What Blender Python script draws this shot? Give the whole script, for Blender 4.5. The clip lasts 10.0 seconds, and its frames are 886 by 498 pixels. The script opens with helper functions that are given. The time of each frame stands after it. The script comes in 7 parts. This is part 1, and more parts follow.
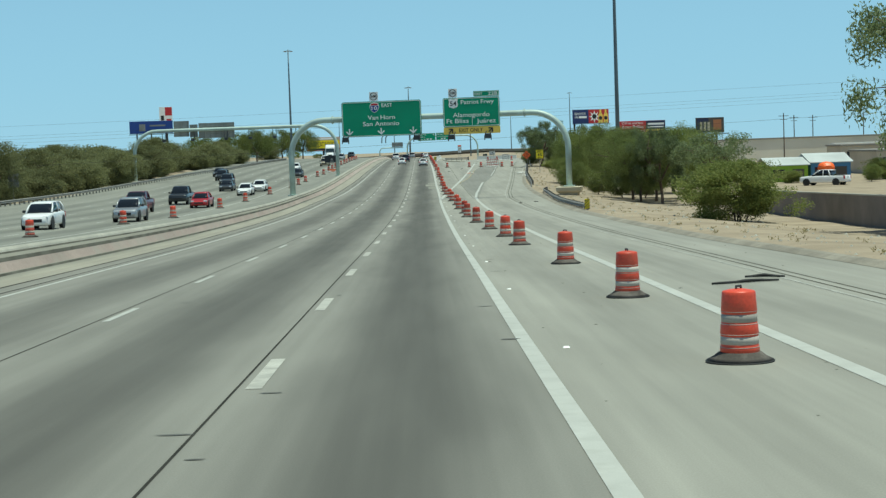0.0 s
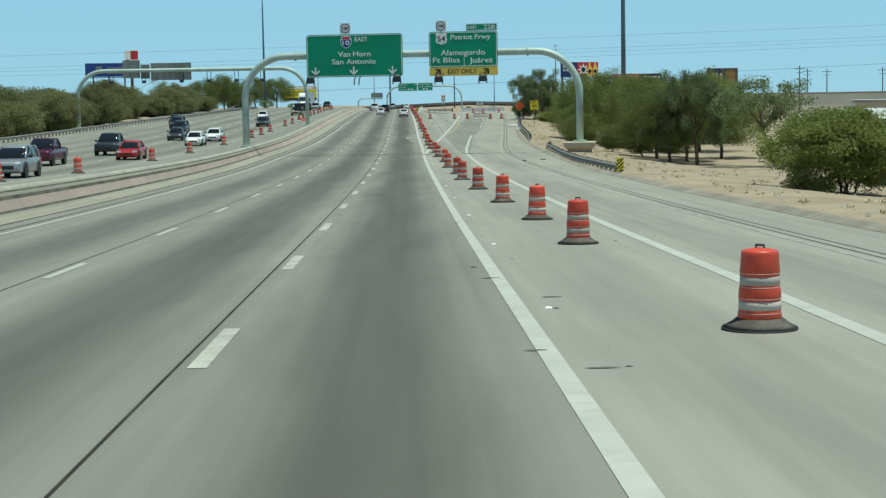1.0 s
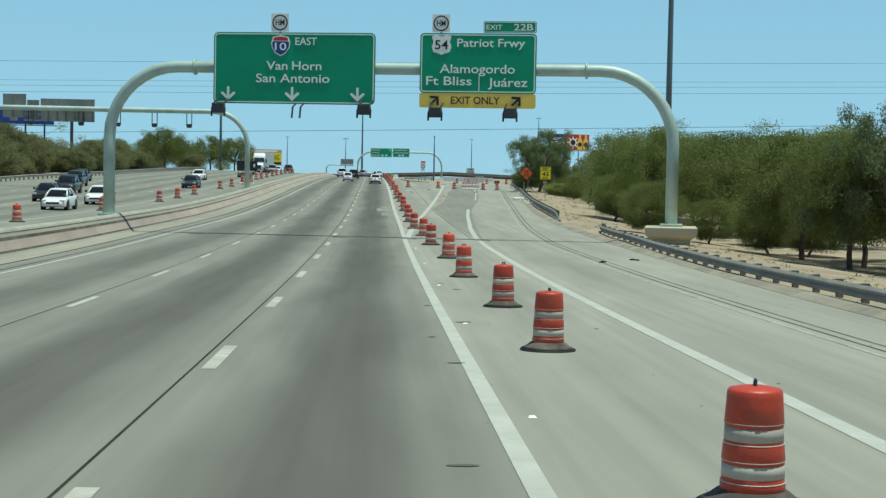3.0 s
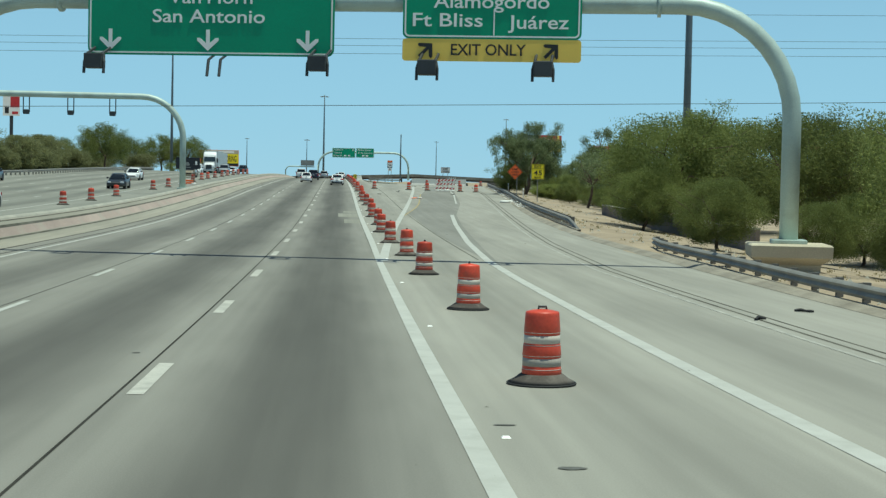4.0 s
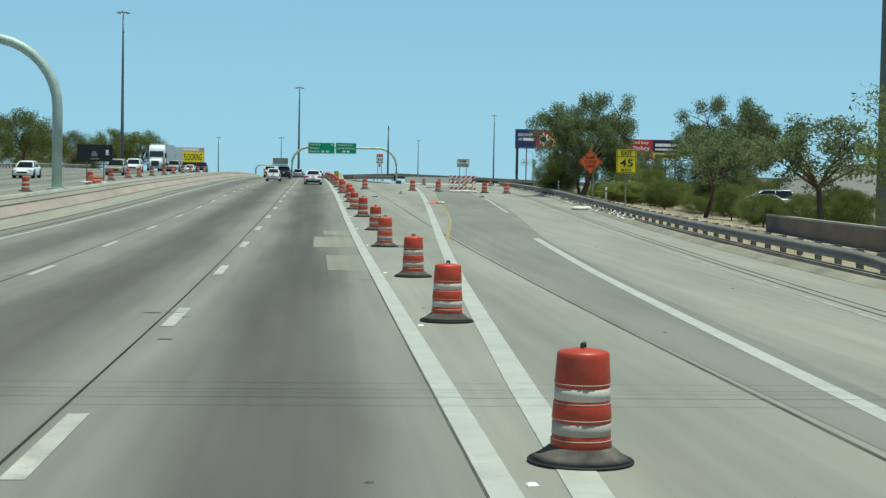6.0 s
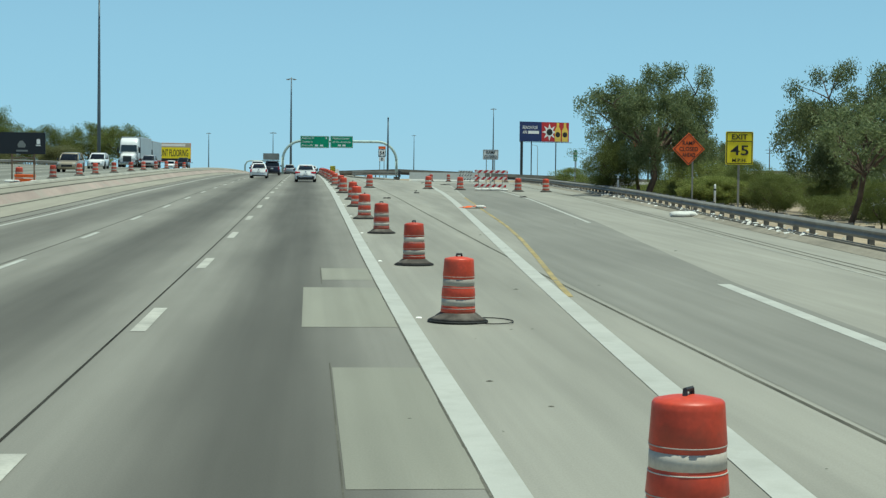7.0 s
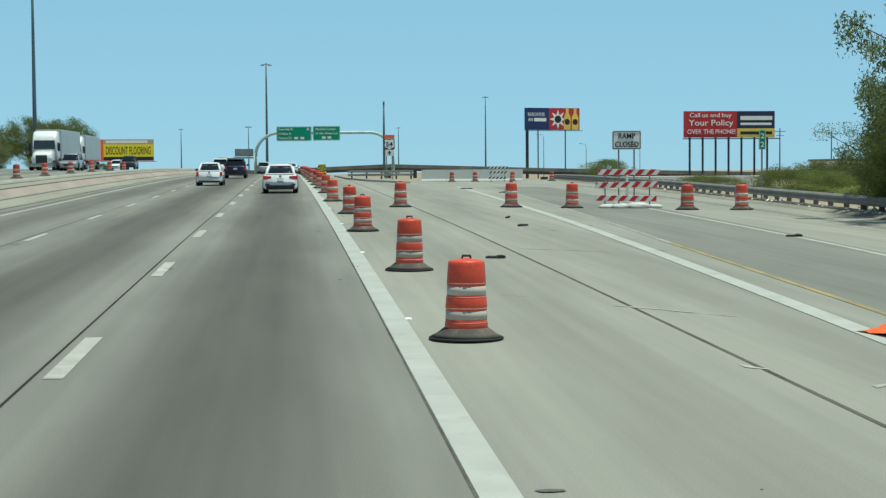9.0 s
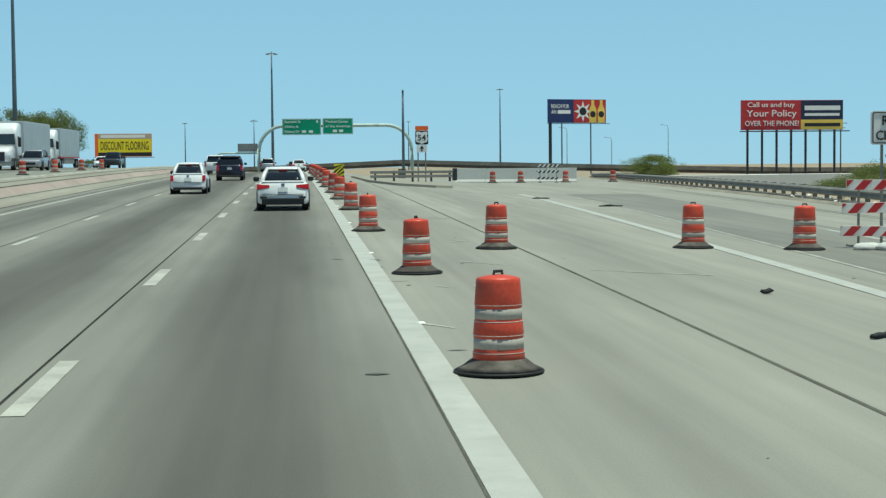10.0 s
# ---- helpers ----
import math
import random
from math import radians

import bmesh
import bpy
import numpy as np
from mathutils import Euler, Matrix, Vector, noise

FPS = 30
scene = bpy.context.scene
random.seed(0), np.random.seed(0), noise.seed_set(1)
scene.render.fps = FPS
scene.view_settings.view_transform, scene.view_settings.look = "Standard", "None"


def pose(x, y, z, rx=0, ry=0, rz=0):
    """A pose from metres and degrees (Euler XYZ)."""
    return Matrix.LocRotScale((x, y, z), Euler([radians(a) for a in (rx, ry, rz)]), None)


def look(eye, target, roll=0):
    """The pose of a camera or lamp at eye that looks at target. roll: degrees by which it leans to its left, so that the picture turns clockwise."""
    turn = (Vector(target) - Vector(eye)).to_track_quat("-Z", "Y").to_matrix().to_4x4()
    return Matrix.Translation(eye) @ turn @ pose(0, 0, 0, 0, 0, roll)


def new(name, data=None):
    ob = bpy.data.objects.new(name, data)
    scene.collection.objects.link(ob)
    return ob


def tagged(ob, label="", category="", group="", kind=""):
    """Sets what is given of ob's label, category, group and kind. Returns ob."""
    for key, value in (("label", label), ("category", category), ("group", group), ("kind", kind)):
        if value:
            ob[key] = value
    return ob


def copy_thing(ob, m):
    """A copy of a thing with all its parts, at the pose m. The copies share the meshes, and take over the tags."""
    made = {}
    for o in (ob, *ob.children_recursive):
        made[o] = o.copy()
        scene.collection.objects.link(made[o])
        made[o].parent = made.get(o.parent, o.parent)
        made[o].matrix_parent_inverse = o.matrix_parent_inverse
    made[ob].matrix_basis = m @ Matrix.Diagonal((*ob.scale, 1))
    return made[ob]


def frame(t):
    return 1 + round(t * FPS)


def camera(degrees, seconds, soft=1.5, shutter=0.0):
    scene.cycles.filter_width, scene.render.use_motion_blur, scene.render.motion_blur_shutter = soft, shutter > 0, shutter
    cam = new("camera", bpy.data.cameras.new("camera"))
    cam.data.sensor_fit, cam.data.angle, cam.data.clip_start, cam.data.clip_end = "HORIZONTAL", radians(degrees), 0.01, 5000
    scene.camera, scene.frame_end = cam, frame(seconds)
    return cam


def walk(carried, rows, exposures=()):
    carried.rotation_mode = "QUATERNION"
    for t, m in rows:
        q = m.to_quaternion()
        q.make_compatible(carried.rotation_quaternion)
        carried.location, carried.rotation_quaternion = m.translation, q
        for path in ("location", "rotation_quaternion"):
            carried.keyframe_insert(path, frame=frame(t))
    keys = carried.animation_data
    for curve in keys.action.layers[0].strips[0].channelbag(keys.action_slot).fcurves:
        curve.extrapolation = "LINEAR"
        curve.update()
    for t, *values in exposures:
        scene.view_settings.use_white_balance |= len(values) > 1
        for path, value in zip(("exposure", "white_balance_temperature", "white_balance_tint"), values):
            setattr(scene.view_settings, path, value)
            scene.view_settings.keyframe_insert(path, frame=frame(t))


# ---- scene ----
# camera and drive
cam = camera(30.92, 10.0, soft=1.35)
PATH = [
    (0.0, pose(-0.113, -14.904, 2.685, 86.445, 1.988, -0.728)),
    (0.5, pose(-0.128, -1.057, 2.257, 86.748, 1.500, -0.875)),
    (1.0, pose(-0.142, 12.789, 1.932, 84.790, 0.981, -1.415)),
    (1.5, pose(-0.140, 26.634, 1.629, 84.573, 0.430, -2.488)),
    (2.0, pose(-0.111, 40.473, 1.322, 86.051, -0.941, -2.454)),
    (2.5, pose(-0.041, 54.310, 1.040, 86.920, -1.230, -2.067)),
    (2.7, pose(-0.016, 59.843, 0.928, 87.167, -1.160, -2.126)),
    (3.8, pose(0.102, 90.244, 0.363, 87.593, -1.230, -3.508)),
    (4.0, pose(0.107, 95.758, 0.289, 87.579, -1.210, -3.726)),
    (4.5, pose(0.114, 109.531, 0.088, 87.675, -1.124, -4.127)),
    (5.0, pose(0.127, 123.285, -0.031, 87.693, -1.140, -4.359)),
    (5.5, pose(0.138, 137.018, -0.116, 87.671, -1.072, -4.443)),
    (5.7, pose(0.144, 142.507, -0.123, 87.659, -1.050, -4.497)),
    (7.0, pose(0.204, 178.057, -0.113, 87.489, -0.671, -4.774)),
    (7.5, pose(0.206, 191.678, -0.008, 87.388, -0.153, -4.964)),
    (8.0, pose(0.243, 205.258, 0.132, 87.360, 0.122, -5.238)),
    (8.5, pose(0.293, 218.800, 0.291, 87.320, 0.387, -5.413)),
    (9.0, pose(0.323, 232.305, 0.510, 87.233, 0.426, -5.498)),
    (9.5, pose(0.339, 245.787, 0.729, 87.086, 0.445, -5.365)),
    (10.0, pose(0.345, 259.259, 0.928, 87.033, 0.529, -5.241)),
]
walk(cam, PATH, [(0.0, -0.25, 6300, -11.5)])

# sky and sun: early afternoon in the desert, the sun nearly overhead
SUN_ELEVATION, SUN_TURN = 78.5, 116.0
world = bpy.data.worlds.new("desert_sky")
scene.world = world
world.use_nodes = True
wt = world.node_tree
sky = wt.nodes.new("ShaderNodeTexSky")
sky.sky_type, sky.sun_disc = "NISHITA", False
sky.sun_elevation, sky.sun_rotation = radians(SUN_ELEVATION), radians(SUN_TURN)
sky.altitude, sky.air_density, sky.dust_density, sky.ozone_density = 2900, 1.0, 0.0, 3.0
deep = wt.nodes.new("ShaderNodeVectorMath")
deep.operation = "MULTIPLY"
deep.inputs[1].default_value = (1.0, 0.955, 0.90)
wt.links.new(sky.outputs[0], deep.inputs[0])
# dusty haze that evens out the lowest part of the sky all round
up = wt.nodes.new("ShaderNodeTexCoord")
up_z = wt.nodes.new("ShaderNodeSeparateXYZ")
wt.links.new(up.outputs["Generated"], up_z.inputs[0])
thick = wt.nodes.new("ShaderNodeMapRange")
thick.interpolation_type = "SMOOTHERSTEP"
for key, v in (("From Min", -0.02), ("From Max", 0.36), ("To Min", 0.86), ("To Max", 0.0)):
    thick.inputs[key].default_value = v
wt.links.new(up_z.outputs["Z"], thick.inputs["Value"])
haze = wt.nodes.new("ShaderNodeMix")
haze.data_type = "RGBA"
haze.inputs["B"].default_value = (3.15, 5.35, 7.7, 1)
wt.links.new(thick.outputs[0], haze.inputs["Factor"])
wt.links.new(deep.outputs[0], haze.inputs["A"])
wt.links.new(haze.outputs["Result"], wt.nodes["Background"].inputs[0])
wt.nodes["Background"].inputs[1].default_value = 0.128
sun = new("sun", bpy.data.lights.new("sun", "SUN"))
sun.data.energy, sun.data.angle, sun.data.color = 5.0, radians(0.53), (1.0, 0.955, 0.87)
_e, _a = radians(SUN_ELEVATION), radians(SUN_TURN)
sun.matrix_world = look((0, 0, 60), Vector((0, 0, 60)) - Vector((math.sin(_a) * math.cos(_e), math.cos(_a) * math.cos(_e), math.sin(_e))))


# materials
def nodes_of(name):
    m = bpy.data.materials.new(name)
    m.use_nodes = True
    return m, m.node_tree, m.node_tree.nodes["Principled BSDF"]


def surf(name, c, rough=0.6, metal=0.0, var=0.18, scale=6.0, fine=60.0, bump=0.15, spec=0.5, dirt=None, dirt_amount=0.35, coat=0.0, each=0.0):
    """A painted, cast or worn surface: tone varies at two scales, with fine relief and some dirt."""
    m, nt, p = nodes_of(name)
    co = nt.nodes.new("ShaderNodeTexCoord")
    big = nt.nodes.new("ShaderNodeTexNoise")
    big.inputs["Scale"].default_value, big.inputs["Detail"].default_value = scale * 0.25, 5
    small = nt.nodes.new("ShaderNodeTexNoise")
    small.inputs["Scale"].default_value, small.inputs["Detail"].default_value = fine, 3
    for n in (big, small):
        nt.links.new(co.outputs["Object"], n.inputs["Vector"])
    ramp = nt.nodes.new("ShaderNodeMapRange")
    ramp.inputs["From Min"].default_value, ramp.inputs["From Max"].default_value = 0.3, 0.7
    ramp.inputs["To Min"].default_value, ramp.inputs["To Max"].default_value = 1 - var, 1 + var * 0.6
    nt.links.new(big.outputs["Fac"], ramp.inputs["Value"])
    ramp2 = nt.nodes.new("ShaderNodeMapRange")
    ramp2.inputs["From Min"].default_value, ramp2.inputs["From Max"].default_value = 0.3, 0.7
    ramp2.inputs["To Min"].default_value, ramp2.inputs["To Max"].default_value = 1 - var * 0.5, 1 + var * 0.4
    nt.links.new(small.outputs["Fac"], ramp2.inputs["Value"])
    mul = nt.nodes.new("ShaderNodeMath")
    mul.operation = "MULTIPLY"
    nt.links.new(ramp.outputs[0], mul.inputs[0])
    nt.links.new(ramp2.outputs[0], mul.inputs[1])
    vec = nt.nodes.new("ShaderNodeVectorMath")
    vec.operation = "SCALE"
    vec.inputs[0].default_value = c[:3]
    nt.links.new(mul.outputs[0], vec.inputs["Scale"])
    colour = vec.outputs[0]
    if dirt:
        dn = nt.nodes.new("ShaderNodeTexNoise")
        dn.inputs["Scale"].default_value, dn.inputs["Detail"].default_value = scale * 0.6, 6
        nt.links.new(co.outputs["Object"], dn.inputs["Vector"])
        dr = nt.nodes.new("ShaderNodeMapRange")
        dr.inputs["From Min"].default_value, dr.inputs["From Max"].default_value = 0.5, 0.72
        dr.inputs["To Max"].default_value = dirt_amount
        nt.links.new(dn.outputs["Fac"], dr.inputs["Value"])
        mix = nt.nodes.new("ShaderNodeMix")
        mix.data_type = "RGBA"
        mix.inputs["B"].default_value = (*dirt, 1)
        nt.links.new(dr.outputs[0], mix.inputs["Factor"])
        nt.links.new(colour, mix.inputs["A"])
        colour = mix.outputs["Result"]
    if each:
        info = nt.nodes.new("ShaderNodeObjectInfo")
        er = nt.nodes.new("ShaderNodeMapRange")
        er.inputs["To Min"].default_value, er.inputs["To Max"].default_value = 1 - each, 1 + each * 0.4
        nt.links.new(info.outputs["Random"], er.inputs["Value"])
        es = nt.nodes.new("ShaderNodeVectorMath")
        es.operation = "SCALE"
        nt.links.new(colour, es.inputs[0])
        nt.links.new(er.outputs[0], es.inputs["Scale"])
        colour = es.outputs[0]
    nt.links.new(colour, p.inputs["Base Color"])
    p.inputs["Roughness"].default_value, p.inputs["Metallic"].default_value = rough, metal
    p.inputs["Specular IOR Level"].default_value = spec
    p.inputs["Coat Weight"].default_value = coat
    p.inputs["Coat Roughness"].default_value = 0.05
    if bump:
        b = nt.nodes.new("ShaderNodeBump")
        b.inputs["Strength"].default_value, b.inputs["Distance"].default_value = bump, 0.02
        nt.links.new(small.outputs["Fac"], b.inputs["Height"])
        nt.links.new(b.outputs[0], p.inputs["Normal"])
    return m


def pavement(name, c, bands, dark=0.5, cracks=True, second=None):
    """Worn concrete with the oil and rubber band that traffic leaves along each lane; U is metres across, V metres along."""
    m, nt, p = nodes_of(name)
    uv = nt.nodes.new("ShaderNodeUVMap")
    sep = nt.nodes.new("ShaderNodeSeparateXYZ")
    nt.links.new(uv.outputs[0], sep.inputs[0])

    def noise_of(sx, sy, scale, detail):
        mp = nt.nodes.new("ShaderNodeMapping")
        mp.inputs["Scale"].default_value = (sx, sy, 1)
        nt.links.new(uv.outputs[0], mp.inputs["Vector"])
        n = nt.nodes.new("ShaderNodeTexNoise")
        n.inputs["Scale"].default_value, n.inputs["Detail"].default_value = scale, detail
        nt.links.new(mp.outputs[0], n.inputs["Vector"])
        return n.outputs["Fac"]

    def math_of(op, a, b=None):
        n = nt.nodes.new("ShaderNodeMath")
        n.operation = op
        for i, v in enumerate((a, b)):
            if v is None:
                continue
            if isinstance(v, (int, float)):
                n.inputs[i].default_value = v
            else:
                nt.links.new(v, n.inputs[i])
        return n.outputs[0]

    def ranged(v, a, b, c0, c1):
        n = nt.nodes.new("ShaderNodeMapRange")
        n.interpolation_type = "SMOOTHSTEP"
        for k, x in zip(("From Min", "From Max", "To Min", "To Max"), (a, b, c0, c1)):
            n.inputs[k].default_value = x
        nt.links.new(v, n.inputs["Value"])
        return n.outputs[0]

    wobble = math_of("MULTIPLY", math_of("SUBTRACT", noise_of(1, 0.25, 0.35, 3), 0.5), 0.9)
    lat = math_of("ADD", sep.outputs["X"], wobble)
    tone = ranged(noise_of(1, 0.10, 0.45, 5), 0.3, 0.7, 0.9, 1.07)
    tone = math_of("MULTIPLY", tone, ranged(noise_of(1, 0.12, 1.6, 6), 0.3, 0.7, 0.95, 1.04))
    tone = math_of("MULTIPLY", tone, ranged(noise_of(1, 0.5, 60.0, 2), 0.3, 0.7, 0.95, 1.04))
    tone = math_of("MULTIPLY", tone, ranged(noise_of(1, 0.012, 3.2, 4), 0.3, 0.7, 0.93, 1.05))
    for centre, half, weight in bands:
        d = math_of("ABSOLUTE", math_of("SUBTRACT", lat, centre))
        tone = math_of("MULTIPLY", tone, ranged(d, half * 0.15, half, 1 - dark * weight, 1.0))
    if cracks:
        v = nt.nodes.new("ShaderNodeTexVoronoi")
        v.feature = "DISTANCE_TO_EDGE"
        v.inputs["Scale"].default_value = 0.09
        mp = nt.nodes.new("ShaderNodeMapping")
        mp.inputs["Scale"].default_value = (1.2, 0.8, 1)
        nt.links.new(uv.outputs[0], mp.inputs["Vector"])
        jit = nt.nodes.new("ShaderNodeTexNoise")
        jit.inputs["Scale"].default_value, jit.inputs["Detail"].default_value = 0.7, 4
        nt.links.new(uv.outputs[0], jit.inputs["Vector"])
        add = nt.nodes.new("ShaderNodeVectorMath")
        add.operation = "ADD"
        nt.links.new(mp.outputs[0], add.inputs[0])
        nt.links.new(jit.outputs["Color"], add.inputs[1])
        nt.links.new(add.outputs[0], v.inputs["Vector"])
        tone = math_of("MULTIPLY", tone, ranged(v.outputs["Distance"], 0.0, 0.0016, 0.8, 1.0))
    vec = nt.nodes.new("ShaderNodeVectorMath")
    vec.operation = "SCALE"
    vec.inputs[0].default_value = c
    if second:
        # a later, paler pour beyond the edge of the open lanes
        mixed = nt.nodes.new("ShaderNodeMix")
        mixed.data_type = "RGBA"
        mixed.inputs["A"].default_value, mixed.inputs["B"].default_value = (*c, 1), (*second[1], 1)
        nt.links.new(math_of("GREATER_THAN", sep.outputs["X"], second[0]), mixed.inputs["Factor"])
        nt.links.new(mixed.outputs["Result"], vec.inputs[0])
    nt.links.new(tone, vec.inputs["Scale"])
    nt.links.new(vec.outputs[0], p.inputs["Base Color"])
    p.inputs["Roughness"].default_value = 0.85
    p.inputs["Specular IOR Level"].default_value = 0.25
    b = nt.nodes.new("ShaderNodeBump")
    b.inputs["Strength"].default_value, b.inputs["Distance"].default_value = 0.25, 0.01
    nt.links.new(noise_of(1, 1, 90.0, 2), b.inputs["Height"])
    nt.links.new(b.outputs[0], p.inputs["Normal"])
    return m


def leafy(name, c, c2):
    m, nt, p = nodes_of(name)
    g = nt.nodes.new("ShaderNodeNewGeometry")
    o = nt.nodes.new("ShaderNodeObjectInfo")
    mix = nt.nodes.new("ShaderNodeMix")
    mix.data_type = "RGBA"
    mix.inputs["A"].default_value, mix.inputs["B"].default_value = (*c, 1), (*c2, 1)
    nt.links.new(g.outputs["Random Per Island"], mix.inputs["Factor"])
    sc = nt.nodes.new("ShaderNodeMapRange")
    sc.inputs["To Min"].default_value, sc.inputs["To Max"].default_value = 0.8, 1.2
    nt.links.new(o.outputs["Random"], sc.inputs["Value"])
    vec = nt.nodes.new("ShaderNodeVectorMath")
    vec.operation = "SCALE"
    nt.links.new(mix.outputs["Result"], vec.inputs[0])
    nt.links.new(sc.outputs[0], vec.inputs["Scale"])
    nt.links.new(vec.outputs[0], p.inputs["Base Color"])
    p.inputs["Roughness"].default_value = 0.6
    p.inputs["Specular IOR Level"].default_value = 0.15
    t = nt.nodes.new("ShaderNodeBsdfTranslucent")
    nt.links.new(vec.outputs[0], t.inputs["Color"])
    ms = nt.nodes.new("ShaderNodeMixShader")
    ms.inputs[0].default_value = 0.48
    nt.links.new(p.outputs[0], ms.inputs[1])
    nt.links.new(t.outputs[0], ms.inputs[2])
    nt.links.new(ms.outputs[0], nt.nodes["Material Output"].inputs[0])
    return m


LANE_BANDS = ((-0.5, 1.7, 1.0), (-4.2, 1.75, 0.95), (-8.2, 1.6, 0.7), (3.2, 1.2, 0.25), (6.5, 1.3, 0.2))
M_ROAD = pavement("lane_concrete", (0.245, 0.236, 0.207), LANE_BANDS, 0.52, cracks=False, second=(1.36, (0.320, 0.308, 0.268)))
M_OPP = pavement("far_lane_concrete", (0.25, 0.247, 0.214), ((-21.4, 1.4, 0.7), (-25.1, 1.4, 0.7), (-28.8, 1.4, 0.7), (-32.5, 1.4, 0.6), (-36.2, 1.4, 0.5)), 0.4)
M_RAMP = pavement("ramp_concrete", (0.236, 0.229, 0.203), ((0.0, 1.4, 1.0),), 0.15, False)
M_SHOULDER = pavement("shoulder_concrete", (0.325, 0.305, 0.252), (), 0.2)
M_PATCH = pavement("patch_concrete", (0.272, 0.266, 0.222), (), 0.2, False)
M_PINK = surf("pink_paving", (0.40, 0.315, 0.272), 0.85, var=0.2, scale=0.8, fine=9, bump=0.3, dirt=(0.36, 0.325, 0.275), dirt_amount=0.9)
M_SAND = surf("sand", (0.37, 0.30, 0.22), 0.95, var=0.22, scale=1.2, fine=14, bump=0.35, dirt=(0.30, 0.24, 0.17), dirt_amount=0.5, spec=0.1)
M_JOINT = surf("joint_sealant", (0.05, 0.048, 0.042), 0.95, var=0.4, scale=3, fine=30, spec=0.05)
M_SEAM = surf("dusty_seam", (0.13, 0.125, 0.105), 0.95, var=0.4, scale=3, fine=30, spec=0.05)
M_LINE = surf("road_paint", (0.48, 0.478, 0.435), 0.7, var=0.1, scale=5, fine=60, bump=0.0, dirt=(0.36, 0.355, 0.31), dirt_amount=0.45)
M_DASH = surf("worn_road_paint", (0.49, 0.475, 0.42), 0.75, var=0.2, scale=4, fine=30, bump=0.0, dirt=(0.29, 0.28, 0.245), dirt_amount=0.75)
M_FADED = surf("faded_paint", (0.40, 0.39, 0.345), 0.8, var=0.3, scale=5, fine=30, dirt=(0.28, 0.275, 0.24), dirt_amount=0.9)
M_YELLOW_LINE = surf("yellow_road_paint", (0.40, 0.31, 0.13), 0.75, var=0.3, scale=4, fine=30, dirt=(0.25, 0.24, 0.21), dirt_amount=0.95)
M_ORANGE = surf("orange_plastic", (0.74, 0.084, 0.042), 0.45, var=0.2, scale=5, fine=25, bump=0.05, dirt=(0.26, 0.09, 0.055), dirt_amount=0.6, each=0.35)
M_WHITE_BAND = surf("white_sheeting", (0.60, 0.545, 0.47), 0.5, var=0.16, scale=7, fine=40, bump=0.03, dirt=(0.48, 0.40, 0.33), dirt_amount=0.35, each=0.38)
M_BOARD = surf("white_board_sheeting", (0.92, 0.89, 0.83), 0.45, var=0.12, scale=5, fine=30, bump=0.03, dirt=(0.45, 0.42, 0.37), dirt_amount=0.4)
M_SCREEN = surf("dark_display", (0.012, 0.013, 0.018), 0.35, var=0.15, scale=3, bump=0.0)
M_RUBBER = surf("grey_rubber", (0.085, 0.072, 0.062), 0.9, var=0.35, scale=6, fine=30, dirt=(0.20, 0.175, 0.15), dirt_amount=0.7)
M_BLACK = surf("black_rubber", (0.018, 0.018, 0.018), 0.75, var=0.3)
# posts darker than M_GALV: the shadow below the beam is put into the colour
M_POST = surf("shaded_post_steel", (0.17, 0.165, 0.15), 0.75, 0.1, var=0.3, scale=4)
M_GALV = surf("galvanised_steel", (0.285, 0.275, 0.25), 0.7, 0.1, var=0.2, scale=4, fine=30, dirt=(0.22, 0.19, 0.16), dirt_amount=0.4)
M_POLE = surf("grey_green_steel", (0.46, 0.56, 0.51), 0.5, 0.1, var=0.14, scale=2, fine=25, bump=0.05, dirt=(0.24, 0.26, 0.22))
M_DARK_STEEL = surf("dark_steel", (0.055, 0.06, 0.065), 0.55, 0.4, var=0.25, scale=5)
M_MAST = surf("mast_steel", (0.12, 0.16, 0.19), 0.5, 0.2, var=0.2, scale=1)
M_GREEN = surf("green_sign_sheeting", (0.012, 0.31, 0.155), 0.45, var=0.12, scale=1.5, fine=20, bump=0.02)
M_SIGN_WHITE = surf("white_sign_sheeting", (0.94, 0.92, 0.88), 0.45, var=0.05, scale=3, bump=0.0)
M_SIGN_YELLOW = surf("yellow_sign_sheeting", (0.95, 0.66, 0.12), 0.45, var=0.1, scale=2, bump=0.02)
M_BRIGHT_YELLOW = surf("bright_yellow_sheeting", (0.95, 0.77, 0.02), 0.45, var=0.07, scale=3, bump=0.02)
M_SIGN_ORANGE = surf("fluorescent_orange_sheeting", (1.0, 0.16, 0.025), 0.45, var=0.08, scale=3, bump=0.03)
M_SIGN_BLACK = surf("black_sign_print", (0.02, 0.02, 0.02), 0.5, var=0.1, bump=0.0)
M_SIGN_BLUE = surf("blue_sign_print", (0.02, 0.06, 0.28), 0.45, var=0.1, bump=0.0)
M_DEEP_BLUE = surf("deep_blue_print", (0.018, 0.035, 0.14), 0.45, var=0.15, scale=0.6, bump=0.0)
M_SIGN_RED = surf("red_sign_print", (0.55, 0.03, 0.035), 0.45, var=0.1, bump=0.0)
M_SIGN_NAVY = surf("navy_sign_print", (0.018, 0.025, 0.07), 0.45, var=0.1, bump=0.0)
M_SIGN_BACK = surf("weathered_sign_back", (0.26, 0.27, 0.26), 0.6, 0.2, var=0.3, scale=1.5, dirt=(0.16, 0.15, 0.13))
M_CONCRETE = surf("cast_concrete", (0.42, 0.40, 0.34), 0.85, var=0.2, scale=2, fine=20, bump=0.25, dirt=(0.27, 0.25, 0.21), dirt_amount=0.5)
